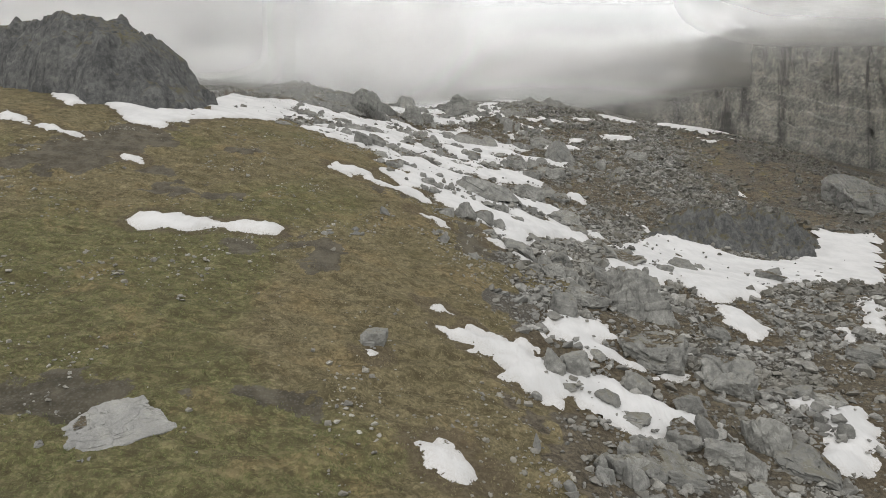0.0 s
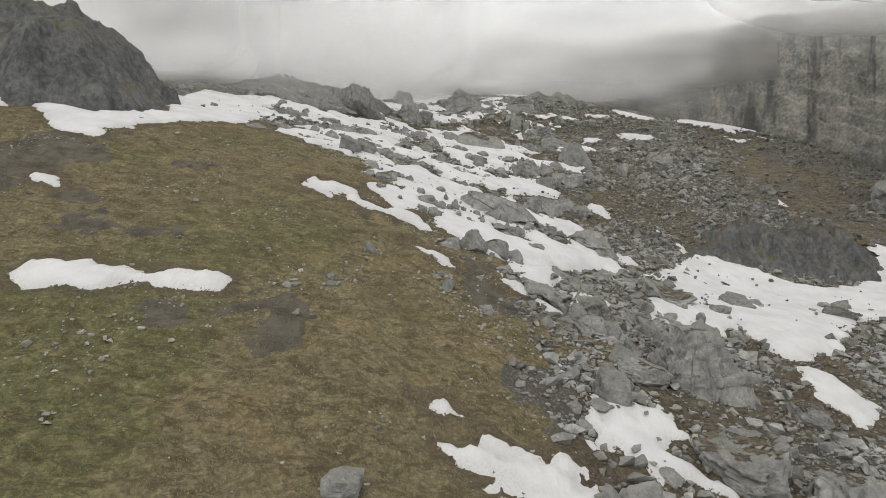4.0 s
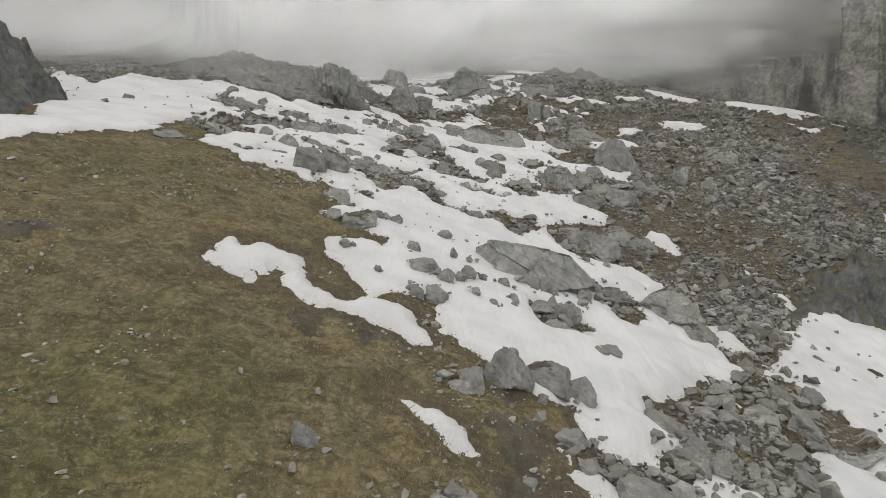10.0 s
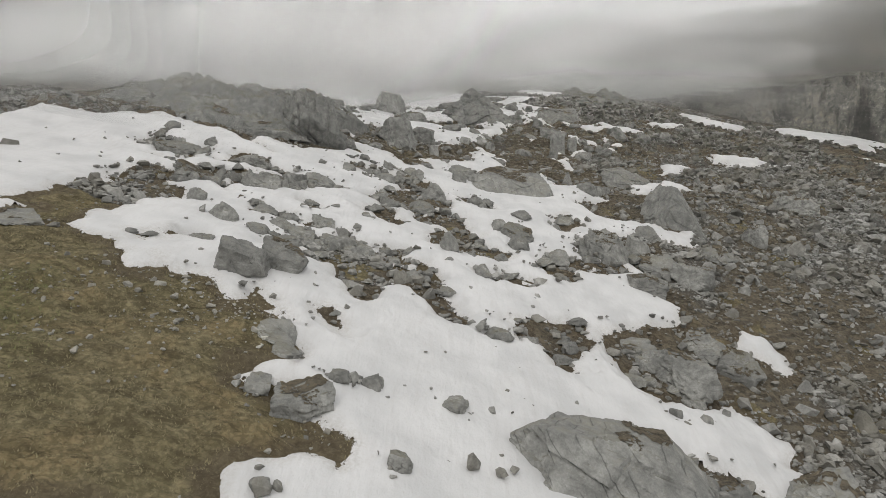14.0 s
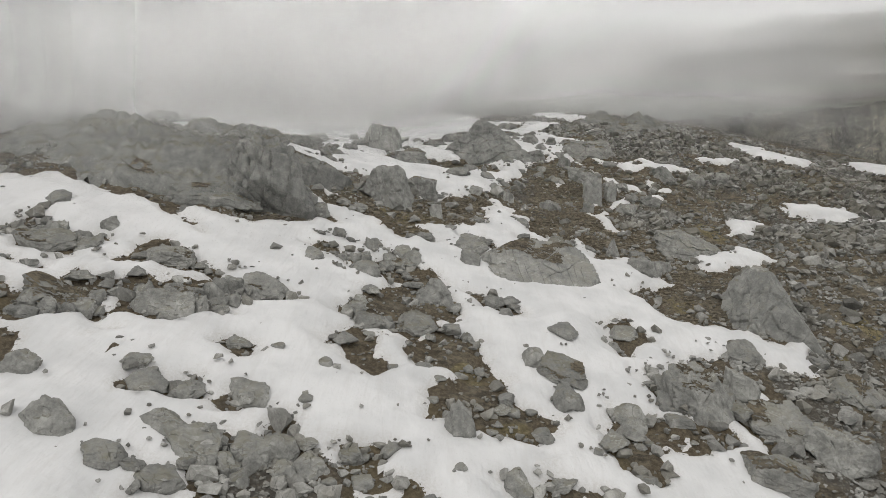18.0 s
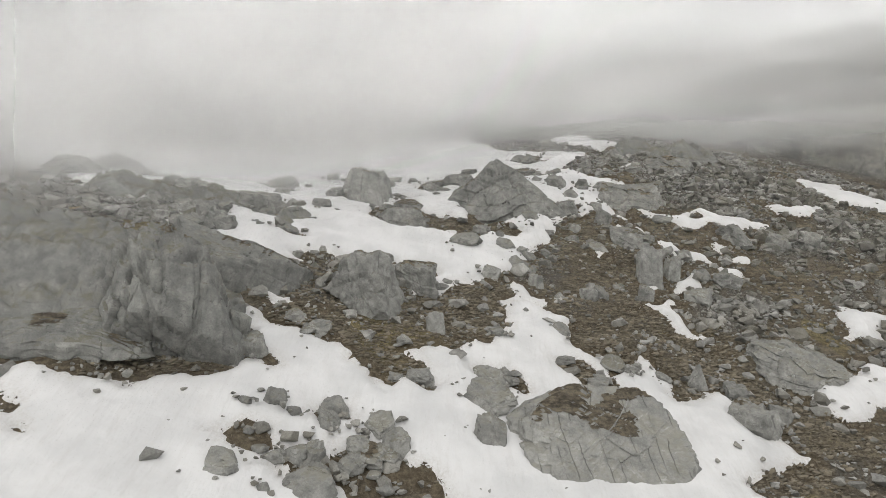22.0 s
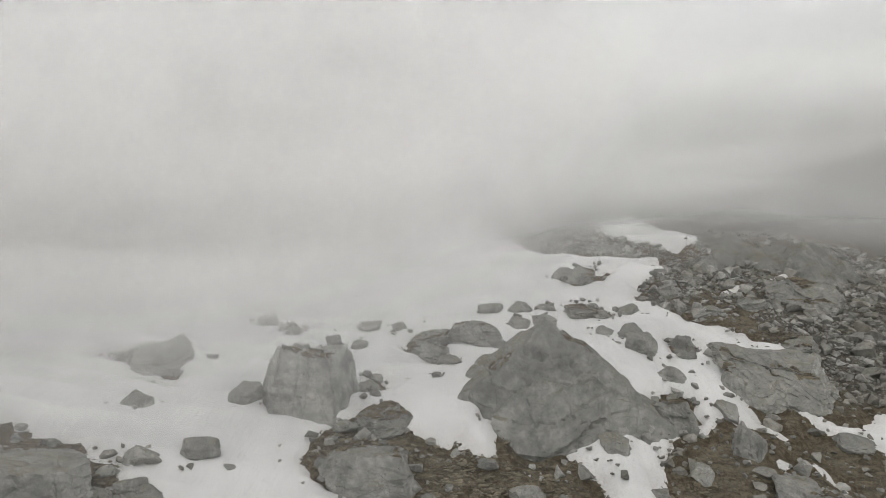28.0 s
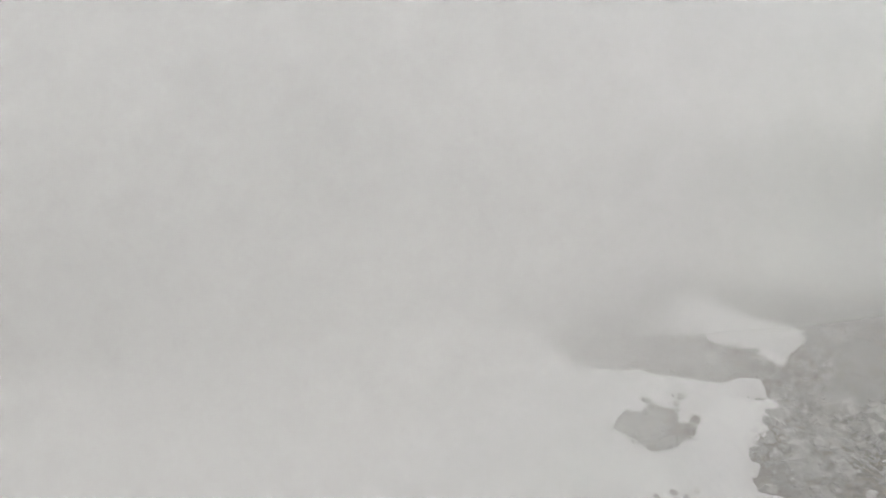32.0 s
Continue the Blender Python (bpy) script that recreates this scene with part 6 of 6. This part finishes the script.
def outcrop(name, label, points, top, steep, mat, seed, step=0.3, blocks=0.8, turfy=0.0):
    """A rock mass on an outline of the plan, with steep jointed sides. top: height of its top over the slope, from x and y."""
    p = np.array(points)
    xs = np.arange(p[:, 0].min() - 1, p[:, 0].max() + 1, step)
    ys = np.arange(p[:, 1].min() - 1, p[:, 1].max() + 1, step)
    X, Y = np.meshgrid(xs, ys)
    wob = fractal(X / 7.0, Y / 7.0, 0, seed, 4)
    fine = fractal(X / 1.6, Y / 1.6, 0, seed + 3, 4)
    inside = outline_depth(points, X, Y) + 1.6 * wob + 0.5 * cell_steps(X + wob, Y - wob, 2.6, seed + 20)
    rise = np.clip(inside / steep, -0.5, 1)
    rise = np.where(rise > 0, np.abs(rise) ** 0.55, rise * 2)
    ledge = rise * 4 + 0.5 * wob + 0.25 * cell_steps(X, Y, 4.0, seed + 30)
    rise = 0.55 * rise + 0.45 * (np.floor(ledge) + smooth(0.55, 1.0, ledge - np.floor(ledge))) / 4
    Z = base_height(X, Y) + rise * (top(X, Y) + 0.9 * wob) + np.clip(rise, 0, 1) * (0.30 * fine + blocks * cell_steps(X + 2 * wob, Y + wob, 3.1, seed + 40) + 0.4 * blocks * cell_steps(X + wob, Y, 1.3, seed + 50)) - 0.4
    gash = np.minimum(np.abs(soft_noise(X / 3.2 + 0.3 * wob, Y / 5.0, 0, seed + 70)), np.abs(soft_noise(X / 6.0, Y / 2.4 + 0.3 * wob, 0, seed + 71)))
    Z = Z - 0.8 * np.clip(rise, 0, 1) * (1 - smooth(0.0, 0.07, gash))
    n = len(xs)
    g = (np.arange(len(ys) - 1)[:, None] * n + np.arange(n - 1)[None, :])
    keep = (inside > -1.2)
    keep = (keep[:-1, :-1] & keep[1:, :-1] & keep[:-1, 1:] & keep[1:, 1:]).ravel()
    g = g.ravel()[keep]
    quad = np.stack([g, g + 1, g + n + 1, g + n], 1)
    used, back = np.unique(quad, return_inverse=True)
    cx, cy = float(p[:, 0].mean()), float(p[:, 1].mean())
    cz = float(base_height(cx, cy))
    v = np.stack([X.ravel(), Y.ravel(), Z.ravel()], 1)[used] - np.array([cx, cy, cz])
    me = mesh_from(name, v, back.reshape(-1, 4))
    me.materials.append(mat)
    ob = new(name, me)
    ob.location = (cx, cy, cz)
    slope = np.hypot(*np.gradient(Z, step))
    soft = (slope < 1.0 + 1.2 * turfy) & (fractal(X / 3.0, Y / 3.0, 0, seed + 60, 3) > 0.05 - 0.5 * turfy) & (inside > 0.8)
    patch = soft[:-1, :-1] & soft[1:, :-1] & soft[:-1, 1:] & soft[1:, 1:] & keep.reshape(len(ys) - 1, n - 1)
    mark = components(patch)
    names, sizes = np.unique(mark[patch], return_counts=True)
    cells_all = np.arange(len(ys) - 1)[:, None] * n + np.arange(n - 1)[None, :]
    for which in names[sizes > 40]:
        g = cells_all[mark == which]
        quad = np.stack([g, g + 1, g + n + 1, g + n], 1)
        used, back = np.unique(quad, return_inverse=True)
        v = np.stack([X.ravel(), Y.ravel(), Z.ravel() + 0.07], 1)[used] - np.array([cx, cy, cz])
        cap_mesh = mesh_from("turf_cap", v, back.reshape(-1, 4))
        cap_mesh.materials.append(GROUND)
        cap = new("turf_cap", cap_mesh)
        cap.parent = ob
        tagged(cap, "brown turf clinging to the ledges")
    return tagged(ob, label, "outcrop", "crags")


outcrop("crag", "dark craggy outcrop with a steep broken face above the snow", [(-43, 112), (-48, 103), (-58, 100), (-72, 108), (-90, 122), (-104, 132), (-104, 150), (-80, 146), (-60, 136), (-47, 126)],
        lambda x, y: np.interp(x, (-104, -82, -74, -66, -58, -53, -48, -43), (10, 15.2, 15.8, 13.8, 11.6, 9.6, 7.2, 5.0)), 6.0, CRAG, 201, 0.4, 0.4)
outcrop("outcrop", "low grey rock outcrop with a broken top at the snow's edge", [(-52, 164), (-42, 162.5), (-36, 161.6), (-30, 162.4), (-24, 164), (-21, 168), (-24, 174), (-34, 177), (-52, 178)],
        lambda x, y: np.interp(y, (162, 168, 178), (2.6, 3.8, 2.4)), 4.5, FACE, 231, 0.3, 0.5, 0.0)
outcrop("outcrop", "broken grey rock ledges rising from the snow", [(-38, 186), (-30, 184), (-20, 186), (-16, 189), (-19, 195), (-30, 198), (-40, 195)],
        lambda x, y: 1.1 + 0 * x, 2.6, FACE, 241, 0.3, 0.7)
outcrop("rock_band", "dark mossy rock band above the snow basin", [(40, 121.5), (48, 122.6), (57, 121.5), (66, 121), (75, 123), (82, 131), (74, 137), (60, 137), (50, 133)],
        lambda x, y: np.interp(x, (40, 50, 60, 74, 82), (1.0, 3.6, 4.8, 5.0, 2.5)), 5.5, CRAG, 251, 0.35, 1.5, 0.5)
outcrop("outcrop", "rocky knoll on the crest of the scree slope", [(28, 238), (36, 235), (44, 236), (50, 241), (45, 250), (33, 250)],
        lambda x, y: 2.6 + 0 * x, 5.0, FACE, 261, 0.35, 0.8)
outcrop("outcrop", "small dark rock knob on the skyline", [(-66, 176), (-61, 175), (-58, 179), (-61, 184), (-66, 182)],
        lambda x, y: 1.2 + 0 * x, 2.5, CRAG, 271, 0.4, 0.6)


def cliff():
    """The far rock wall: an upright sheet with buttresses, ledges and overhanging beds."""
    s, h = np.linspace(-90, 260, 340), np.linspace(-14, 70, 110)
    S, T = np.meshgrid(s, h)
    out = 7 * fractal(S / 38.0, T / 90.0, 0, 91, 3) + 2.6 * fractal(S / 9.0, T / 30.0, 0, 93, 4) + 1.1 * fractal(S / 2.5, T / 5.0, 0, 95, 3)
    q = T / 8.5 + fractal(S / 50.0, T / 40.0, 0, 97, 2) * 0.8
    out = out + 1.6 * (q - np.floor(q)) - T * 0.16
    a = radians(-38)
    px = 88 + S * math.cos(a) - (-out) * math.sin(a) * -1
    py = 262 + S * math.sin(a) - out * math.cos(a)
    v = np.stack([px.ravel(), py.ravel(), (np.minimum(np.broadcast_to(base_height(px[0], py[0]), px.shape) + T, 117 + 2.0 * fractal(S / 20.0, T * 0, 0, 99, 2))).ravel()], 1)
    n = len(s)
    g = (np.arange(len(h) - 1)[:, None] * n + np.arange(n - 1)[None, :]).ravel()
    front = np.stack([g, g + 1, g + n + 1, g + n], 1)
    me = mesh_from("cliff", v, front)
    me.materials.append(WALL)
    tagged(new("cliff", me), "tall grey and ochre rock wall with dark water streaks, its top lost in cloud", "cliff", kind="structure")


cliff()


# ---- loose stones ----
def splinter(seed):
    """An angular stone: the hull of a few points on a skewed box."""
    rng = np.random.default_rng(seed)
    bm = bmesh.new()
    for k in range(13):
        q = rng.normal(size=3)
        q /= (np.abs(q) ** 3.2).sum() ** (1 / 3.2)
        bm.verts.new(q * rng.uniform(0.88, 1.0))
    out = bmesh.ops.convex_hull(bm, input=bm.verts)
    bmesh.ops.delete(bm, geom=[g for g in out["geom_interior"] if isinstance(g, bmesh.types.BMVert)], context="VERTS")
    bmesh.ops.triangulate(bm, faces=bm.faces)
    bmesh.ops.recalc_face_normals(bm, faces=bm.faces)
    bm.verts.index_update()
    v = np.array([q.co[:] for q in bm.verts])
    f = np.array([[q.index for q in face.verts] for face in bm.faces])
    bm.free()
    return v, f


SPLINTERS = [splinter(900 + k) for k in range(24)]


def stone_heap(name, label, x, y, size, seed, mat=None, category="stones", flat=1.0):
    """Loose stones at given places, many small and few large; flat below 1 makes low rounded cushions."""
    rng = np.random.default_rng(seed)
    r = size[0] * (1 - rng.uniform(size=len(x)) * (1 - (size[0] / size[1]) ** 1.8)) ** (-1 / 1.8)
    z = ground_at(x, y) + np.clip(snow_at(x, y), 0, 0.6)
    parts, faces, base = [], [], 0
    turn, tip = rng.uniform(0, 6.28, len(x)) * (1.0 if flat == 1.0 else 0.12), rng.uniform(-0.45, 0.45, len(x))
    dims = rng.uniform((0.34, 0.26, 0.18), (0.62, 0.52, 0.44), (len(x), 3)) * r[:, None] * np.array((1 / flat ** 0.5, 1.0, flat))
    for k in range(len(x)):
        v, f = SPLINTERS[k % len(SPLINTERS)]
        ca, sa, cb, sb = math.cos(turn[k]), math.sin(turn[k]), math.cos(tip[k]), math.sin(tip[k])
        q = v * dims[k]
        along = q[:, 0] * sa + q[:, 1] * ca
        parts.append(np.stack([q[:, 0] * ca - q[:, 1] * sa + x[k], along * cb - q[:, 2] * sb + y[k], along * sb + q[:, 2] * cb + z[k] + dims[k, 2] * 0.3], 1))
        faces.append(f + base)
        base += len(v)
    me = mesh_from(name, np.concatenate(parts), np.concatenate(faces), flat < 1.0)
    me.materials.append(mat or STONE)
    tagged(new(name, me), label, category, kind="stuff")


def stone_field(name, label, count, region, size, seed, keep, mat=None, category="stones", flat=1.0):
    """Loose stones strewn over one stretch of the slope."""
    rng = np.random.default_rng(seed + 500)
    x, y = rng.uniform(region[0], region[1], count * 5), rng.uniform(region[2], region[3], count * 5)
    rim = np.minimum(np.minimum(x - region[0], region[1] - x), np.minimum(y - region[2], region[3] - y))
    ok = rng.uniform(size=len(x)) < keep(x, y) * smooth(0.0, 9.0, rim + 5.0 * fractal(x / 8.0, y / 8.0, 0, 85, 3) - 1.0)
    stone_heap(name, label, x[ok][:count], y[ok][:count], size, seed, mat, category, flat)


def heathy(x, y):
    """Where the upper slope is closed heath with few stones."""
    return smooth(158, 166, y) * smooth(208, 198, y) * smooth(-26, -20, x) * smooth(29, 23, x + 0.35 * (y - 180) + 5.0 * fractal(x / 9.0, y / 9.0, 0, 87, 3))


def scree_keep(x, y):
    b = bank(x, y)
    return (1 - smooth(-2.5, 0.5, b)) * (1 - smooth(-0.2, 0.3, snow_at(x, y)) * (0.99 - 0.25 * smooth(0.35, 0.8, fractal(x / 5.0, y / 5.0, 0, 83, 3)) * smooth(2.5, 0.8, snow_at(x, y)))) * np.clip(1.25 * scree_at(x, y) - 0.12 + 0.3 * fractal(x / 4.0, y / 4.0, 0, 77, 3), 0.20, 1) * (1 - 0.72 * heathy(x, y))


def turf_keep(x, y):
    b = bank(x, y)
    return smooth(-1.0, 1.0, b) * (1 - smooth(-0.5, 0.0, snow_at(x, y))) * np.clip(smooth(12, 0, b) * 0.8 + 0.04 + 0.5 * fractal(x / 6.0, y / 6.0, 0, 79, 3), 0.008, 1)


stone_field("lower_scree", "grey angular stones strewn over brown ground", 15500, (-4, 70, 26, 118), (0.28, 2.0), 1, scree_keep)
stone_field("middle_scree", "grey angular stones between turf and snow", 23000, (-76, 80, 98, 192), (0.28, 2.0), 2, scree_keep)
stone_field("upper_scree", "dense grey blocks and stones below the cloud", 18000, (-48, 80, 164, 262), (0.30, 2.2), 3, scree_keep)
stone_field("ridge_scree", "coarse grey scree and blocks on the dark ridge flank", 13000, (26, 132, 84, 236), (0.45, 2.8), 6, scree_keep, RIDGE_STONE)
stone_field("turf_stones", "small stones lying in the grass", 6500, (-60, 15, 29, 128), (0.14, 0.8), 4, turf_keep, PEBBLE)


def rubble():
    """Broken pieces lying round the feet of the boulders."""
    rng = np.random.default_rng(8)
    spots = []
    for x, y, wide, deep, high in PLACED:
        for k in range(int(4 + 1.1 * wide)):
            a, far = rng.uniform(0, 6.28), rng.uniform(0.5, 0.95)
            spots.append((x + math.cos(a) * wide * far, y + math.sin(a) * deep * far))
    spots = np.array(spots)
    return spots


around = rubble()
stone_heap("boulder_rubble", "broken pieces of rock round the feet of the boulders", around[:, 0], around[:, 1], (0.25, 1.5), 5)


def plant_tufts(name, label, category, mat, count, region, seed, want):
    """Low tussocks, each a fan of flat bent blades."""
    rng = np.random.default_rng(seed)
    x, y = rng.uniform(region[0], region[1], count * 3), rng.uniform(region[2], region[3], count * 3)
    ok = rng.uniform(size=len(x)) < want(x, y)
    x, y = x[ok][:count], y[ok][:count]
    m, blades = len(x), 4
    z = ground_at(x, y)
    i = np.clip(np.searchsorted(GX, x) - 1, 0, nx - 2)
    j = np.clip(np.searchsorted(GY, y) - 1, 0, ny - 2)
    green = LUSH[j, i]
    a = rng.uniform(0, 6.28, (m, blades))
    tall, lean = rng.uniform(0.03, 0.09, (m, blades)), rng.uniform(0.07, 0.17, (m, blades))
    wid = rng.uniform(0.018, 0.045, (m, blades))
    bx, by = x[:, None] + 0.08 * np.cos(a), y[:, None] + 0.08 * np.sin(a)
    left = np.stack([bx - wid * np.sin(a), by + wid * np.cos(a), ground_at(bx.ravel(), by.ravel()).reshape(bx.shape) - 0.02], -1)
    right = np.stack([bx + wid * np.sin(a), by - wid * np.cos(a), ground_at(bx.ravel(), by.ravel()).reshape(bx.shape) - 0.02], -1)
    tx, ty = bx + lean * np.cos(a), by + lean * np.sin(a)
    tip = np.stack([tx, ty, ground_at(tx.ravel(), ty.ravel()).reshape(tx.shape) + tall], -1)
    v = np.stack([left, right, tip], 2).reshape(-1, 3)
    me = mesh_from(name, v, np.arange(len(v)).reshape(-1, 3), False)
    float_mark(me, "lush", np.repeat(green, blades * 3))
    me.materials.append(mat)
    tagged(new(name, me), label, category, kind="stuff")


def worn_at(x, y):
    i = np.clip(np.searchsorted(GX, x) - 1, 0, nx - 2)
    j = np.clip(np.searchsorted(GY, y) - 1, 0, ny - 2)
    return WORN_FIELD[j, i]


def grass_want(x, y):
    return smooth(-0.5, 1.5, bank(x, y)) * (1 - smooth(-0.6, 0.6, worn_at(x, y))) * (1 - smooth(-0.5, -0.1, snow_at(x, y)))


def heath_want(x, y):
    return (1 - smooth(-1.0, 0.5, bank(x, y))) * (1 - smooth(-0.5, -0.1, snow_at(x, y))) * smooth(0.62, 0.30, scree_at(x, y))


plant_tufts("grass", "tussocks of dry straw-coloured and green grass", "grass", TUFT, 80000, (-78, 17, 28.5, 130), 12, grass_want)
plant_tufts("heath", "low brown dwarf shrubs between the stones", "heath", SHRUB, 60000, (-40, 70, 34, 250), 13, heath_want)


def cushion_keep(x, y):
    return heathy(x, y) * (1 - smooth(-0.3, 0.0, snow_at(x, y))) * np.clip(0.75 + 0.9 * fractal(x / 2.4, y / 1.2, 0, 89, 3), 0.05, 1)


stone_field("heath_cushions", "lumpy brown cushions of dwarf heath between snow and stones", 24000, (-28, 34, 156, 212), (0.20, 0.7), 9, cushion_keep, CUSHION, "heath", 0.6)


# ---- cloud: sheets of mist one behind another on the upper slope ----
def film_of_drops(w, a):
    up, down = w.n.new("ShaderNodeCombineXYZ"), w.n.new("ShaderNodeCombineXYZ")
    up.inputs[2].default_value, down.inputs[2].default_value = 1.0, -1.0
    one, two = w.n.new("ShaderNodeBsdfDiffuse"), w.n.new("ShaderNodeBsdfTranslucent")
    for node, vec in ((one, up), (two, down)):
        node.inputs["Color"].default_value = (0.985, 0.98, 0.965, 1)
        w.l.new(vec.outputs[0], node.inputs["Normal"])
    both, clear, blend = w.n.new("ShaderNodeAddShader"), w.n.new("ShaderNodeBsdfTransparent"), w.n.new("ShaderNodeMixShader")
    w.l.new(one.outputs[0], both.inputs[0])
    w.l.new(two.outputs[0], both.inputs[1])
    w.l.new(a, blend.inputs[0])
    w.l.new(clear.outputs[0], blend.inputs[1])
    w.l.new(both.outputs[0], blend.inputs[2])
    w.l.new(blend.outputs[0], w.out.inputs[0])
    return w.mat


def mist_material(gap, cap, base, lift, reach, soft, flank=0):
    """Thicker with height, and hanging lower over the snow gully than over the scree ridge."""
    w = Web("mist")
    xyz = w.n.new("ShaderNodeSeparateXYZ")
    w.l.new(w.geo.outputs["Position"], xyz.inputs[0])
    x = xyz.outputs["X"]
    side = w.sums("MULTIPLY", w.sums("MINIMUM", w.sums("MAXIMUM", x, -45.0), reach), 0.26)
    side = w.sums("ADD", side, w.sums("MULTIPLY", w.span(x, -3.0, 24.0), lift))
    side = w.sums("SUBTRACT", side, w.sums("MULTIPLY", w.span(x, 2.0, -20.0), 4.5))
    ragged = w.sums("ADD", w.sums("MULTIPLY", w.sums("SUBTRACT", w.noise(0.022, 3, 0.45), 0.5), 7.0), w.sums("MULTIPLY", w.sums("SUBTRACT", w.noise(0.07, 2, 0.5), 0.5), 2.5))
    rise = w.sums("DIVIDE", w.sums("ADD", w.sums("SUBTRACT", w.sums("SUBTRACT", xyz.outputs["Z"], base), side), ragged), soft)
    thick = w.sums("MULTIPLY", w.sums("SUBTRACT", 1.0, w.sums("EXPONENT", w.sums("MULTIPLY", w.sums("EXPONENT", w.sums("MINIMUM", rise, 6.0)), -0.23))), cap)
    thick = w.sums("MULTIPLY", thick, w.span(xyz.outputs["Z"], 114.0, 137.0, 1.0, 0.0))
    if lift:
        thick = w.sums("MULTIPLY", thick, w.span(x, -5.0, 15.0, 1.0, 0.28))
    if flank:
        thick = w.sums("MULTIPLY", thick, w.span(x, -10.0, -70.0) if flank < 0 else w.span(x, 62.0, 105.0))
    return film_of_drops(w, w.sums("SUBTRACT", 1.0, w.sums("EXPONENT", w.sums("MULTIPLY", thick, -gap))))


MIST_SIDE = mist_material(5.0, 0.05, 83.0, 0.0, 14.0, 4.2, -1)
MIST_WALL = mist_material(20.0, 0.09, 100.0, 0.0, -20.0, 3.4, 1)
MIST_NEAR = mist_material(2.6, 0.036, 84.9, 7.0, 36.0, 4.2)
MIST_MID = mist_material(6.0, 0.055, 84.9, 0.0, 14.0, 4.2)
MIST_FAR = mist_material(25.0, 0.06, 88.0, 0.0, 30.0, 9.0)
cloud = tagged(new("cloud"), "grey bank of drifting cloud lying on the upper slope", "cloud", kind="structure")
LAYERS = [(152.0 + 5.0 * k, MIST_SIDE, -10.0, 138.0) for k in range(8)] + [(104.0 + 20.0 * k, MIST_WALL, 600.0, 138.0) for k in range(5)] + [(190.0 + 2.6 * k, MIST_NEAR, 420.0, 138.0) for k in range(18)] + [(238.0 + 6 * k, MIST_MID, 420.0, 138.0) for k in range(9)] + [(310.0 + 25 * k, MIST_FAR, 600.0, 138.0) for k in range(4)]
for k, (ahead, mat, right, crown) in enumerate(LAYERS):
    xs, zs = np.linspace(60 if mat is MIST_WALL else -420 if right < 500 else -600, right, 61), np.linspace(40, crown, 30)
    X, Z = np.meshgrid(xs, zs)
    Y = ahead + 0.9 * fractal(X / 9.0, Z / 9.0, k * 0.37, 110, 2)
    n = len(xs)
    g = (np.arange(len(zs) - 1)[:, None] * n + np.arange(n - 1)[None, :]).ravel()
    me = mesh_from("veil", np.stack([X.ravel(), Y.ravel(), Z.ravel()], 1), np.stack([g, g + 1, g + n + 1, g + n], 1))
    me.materials.append(mat)
    veil = new("veil", me)
    veil.parent = cloud
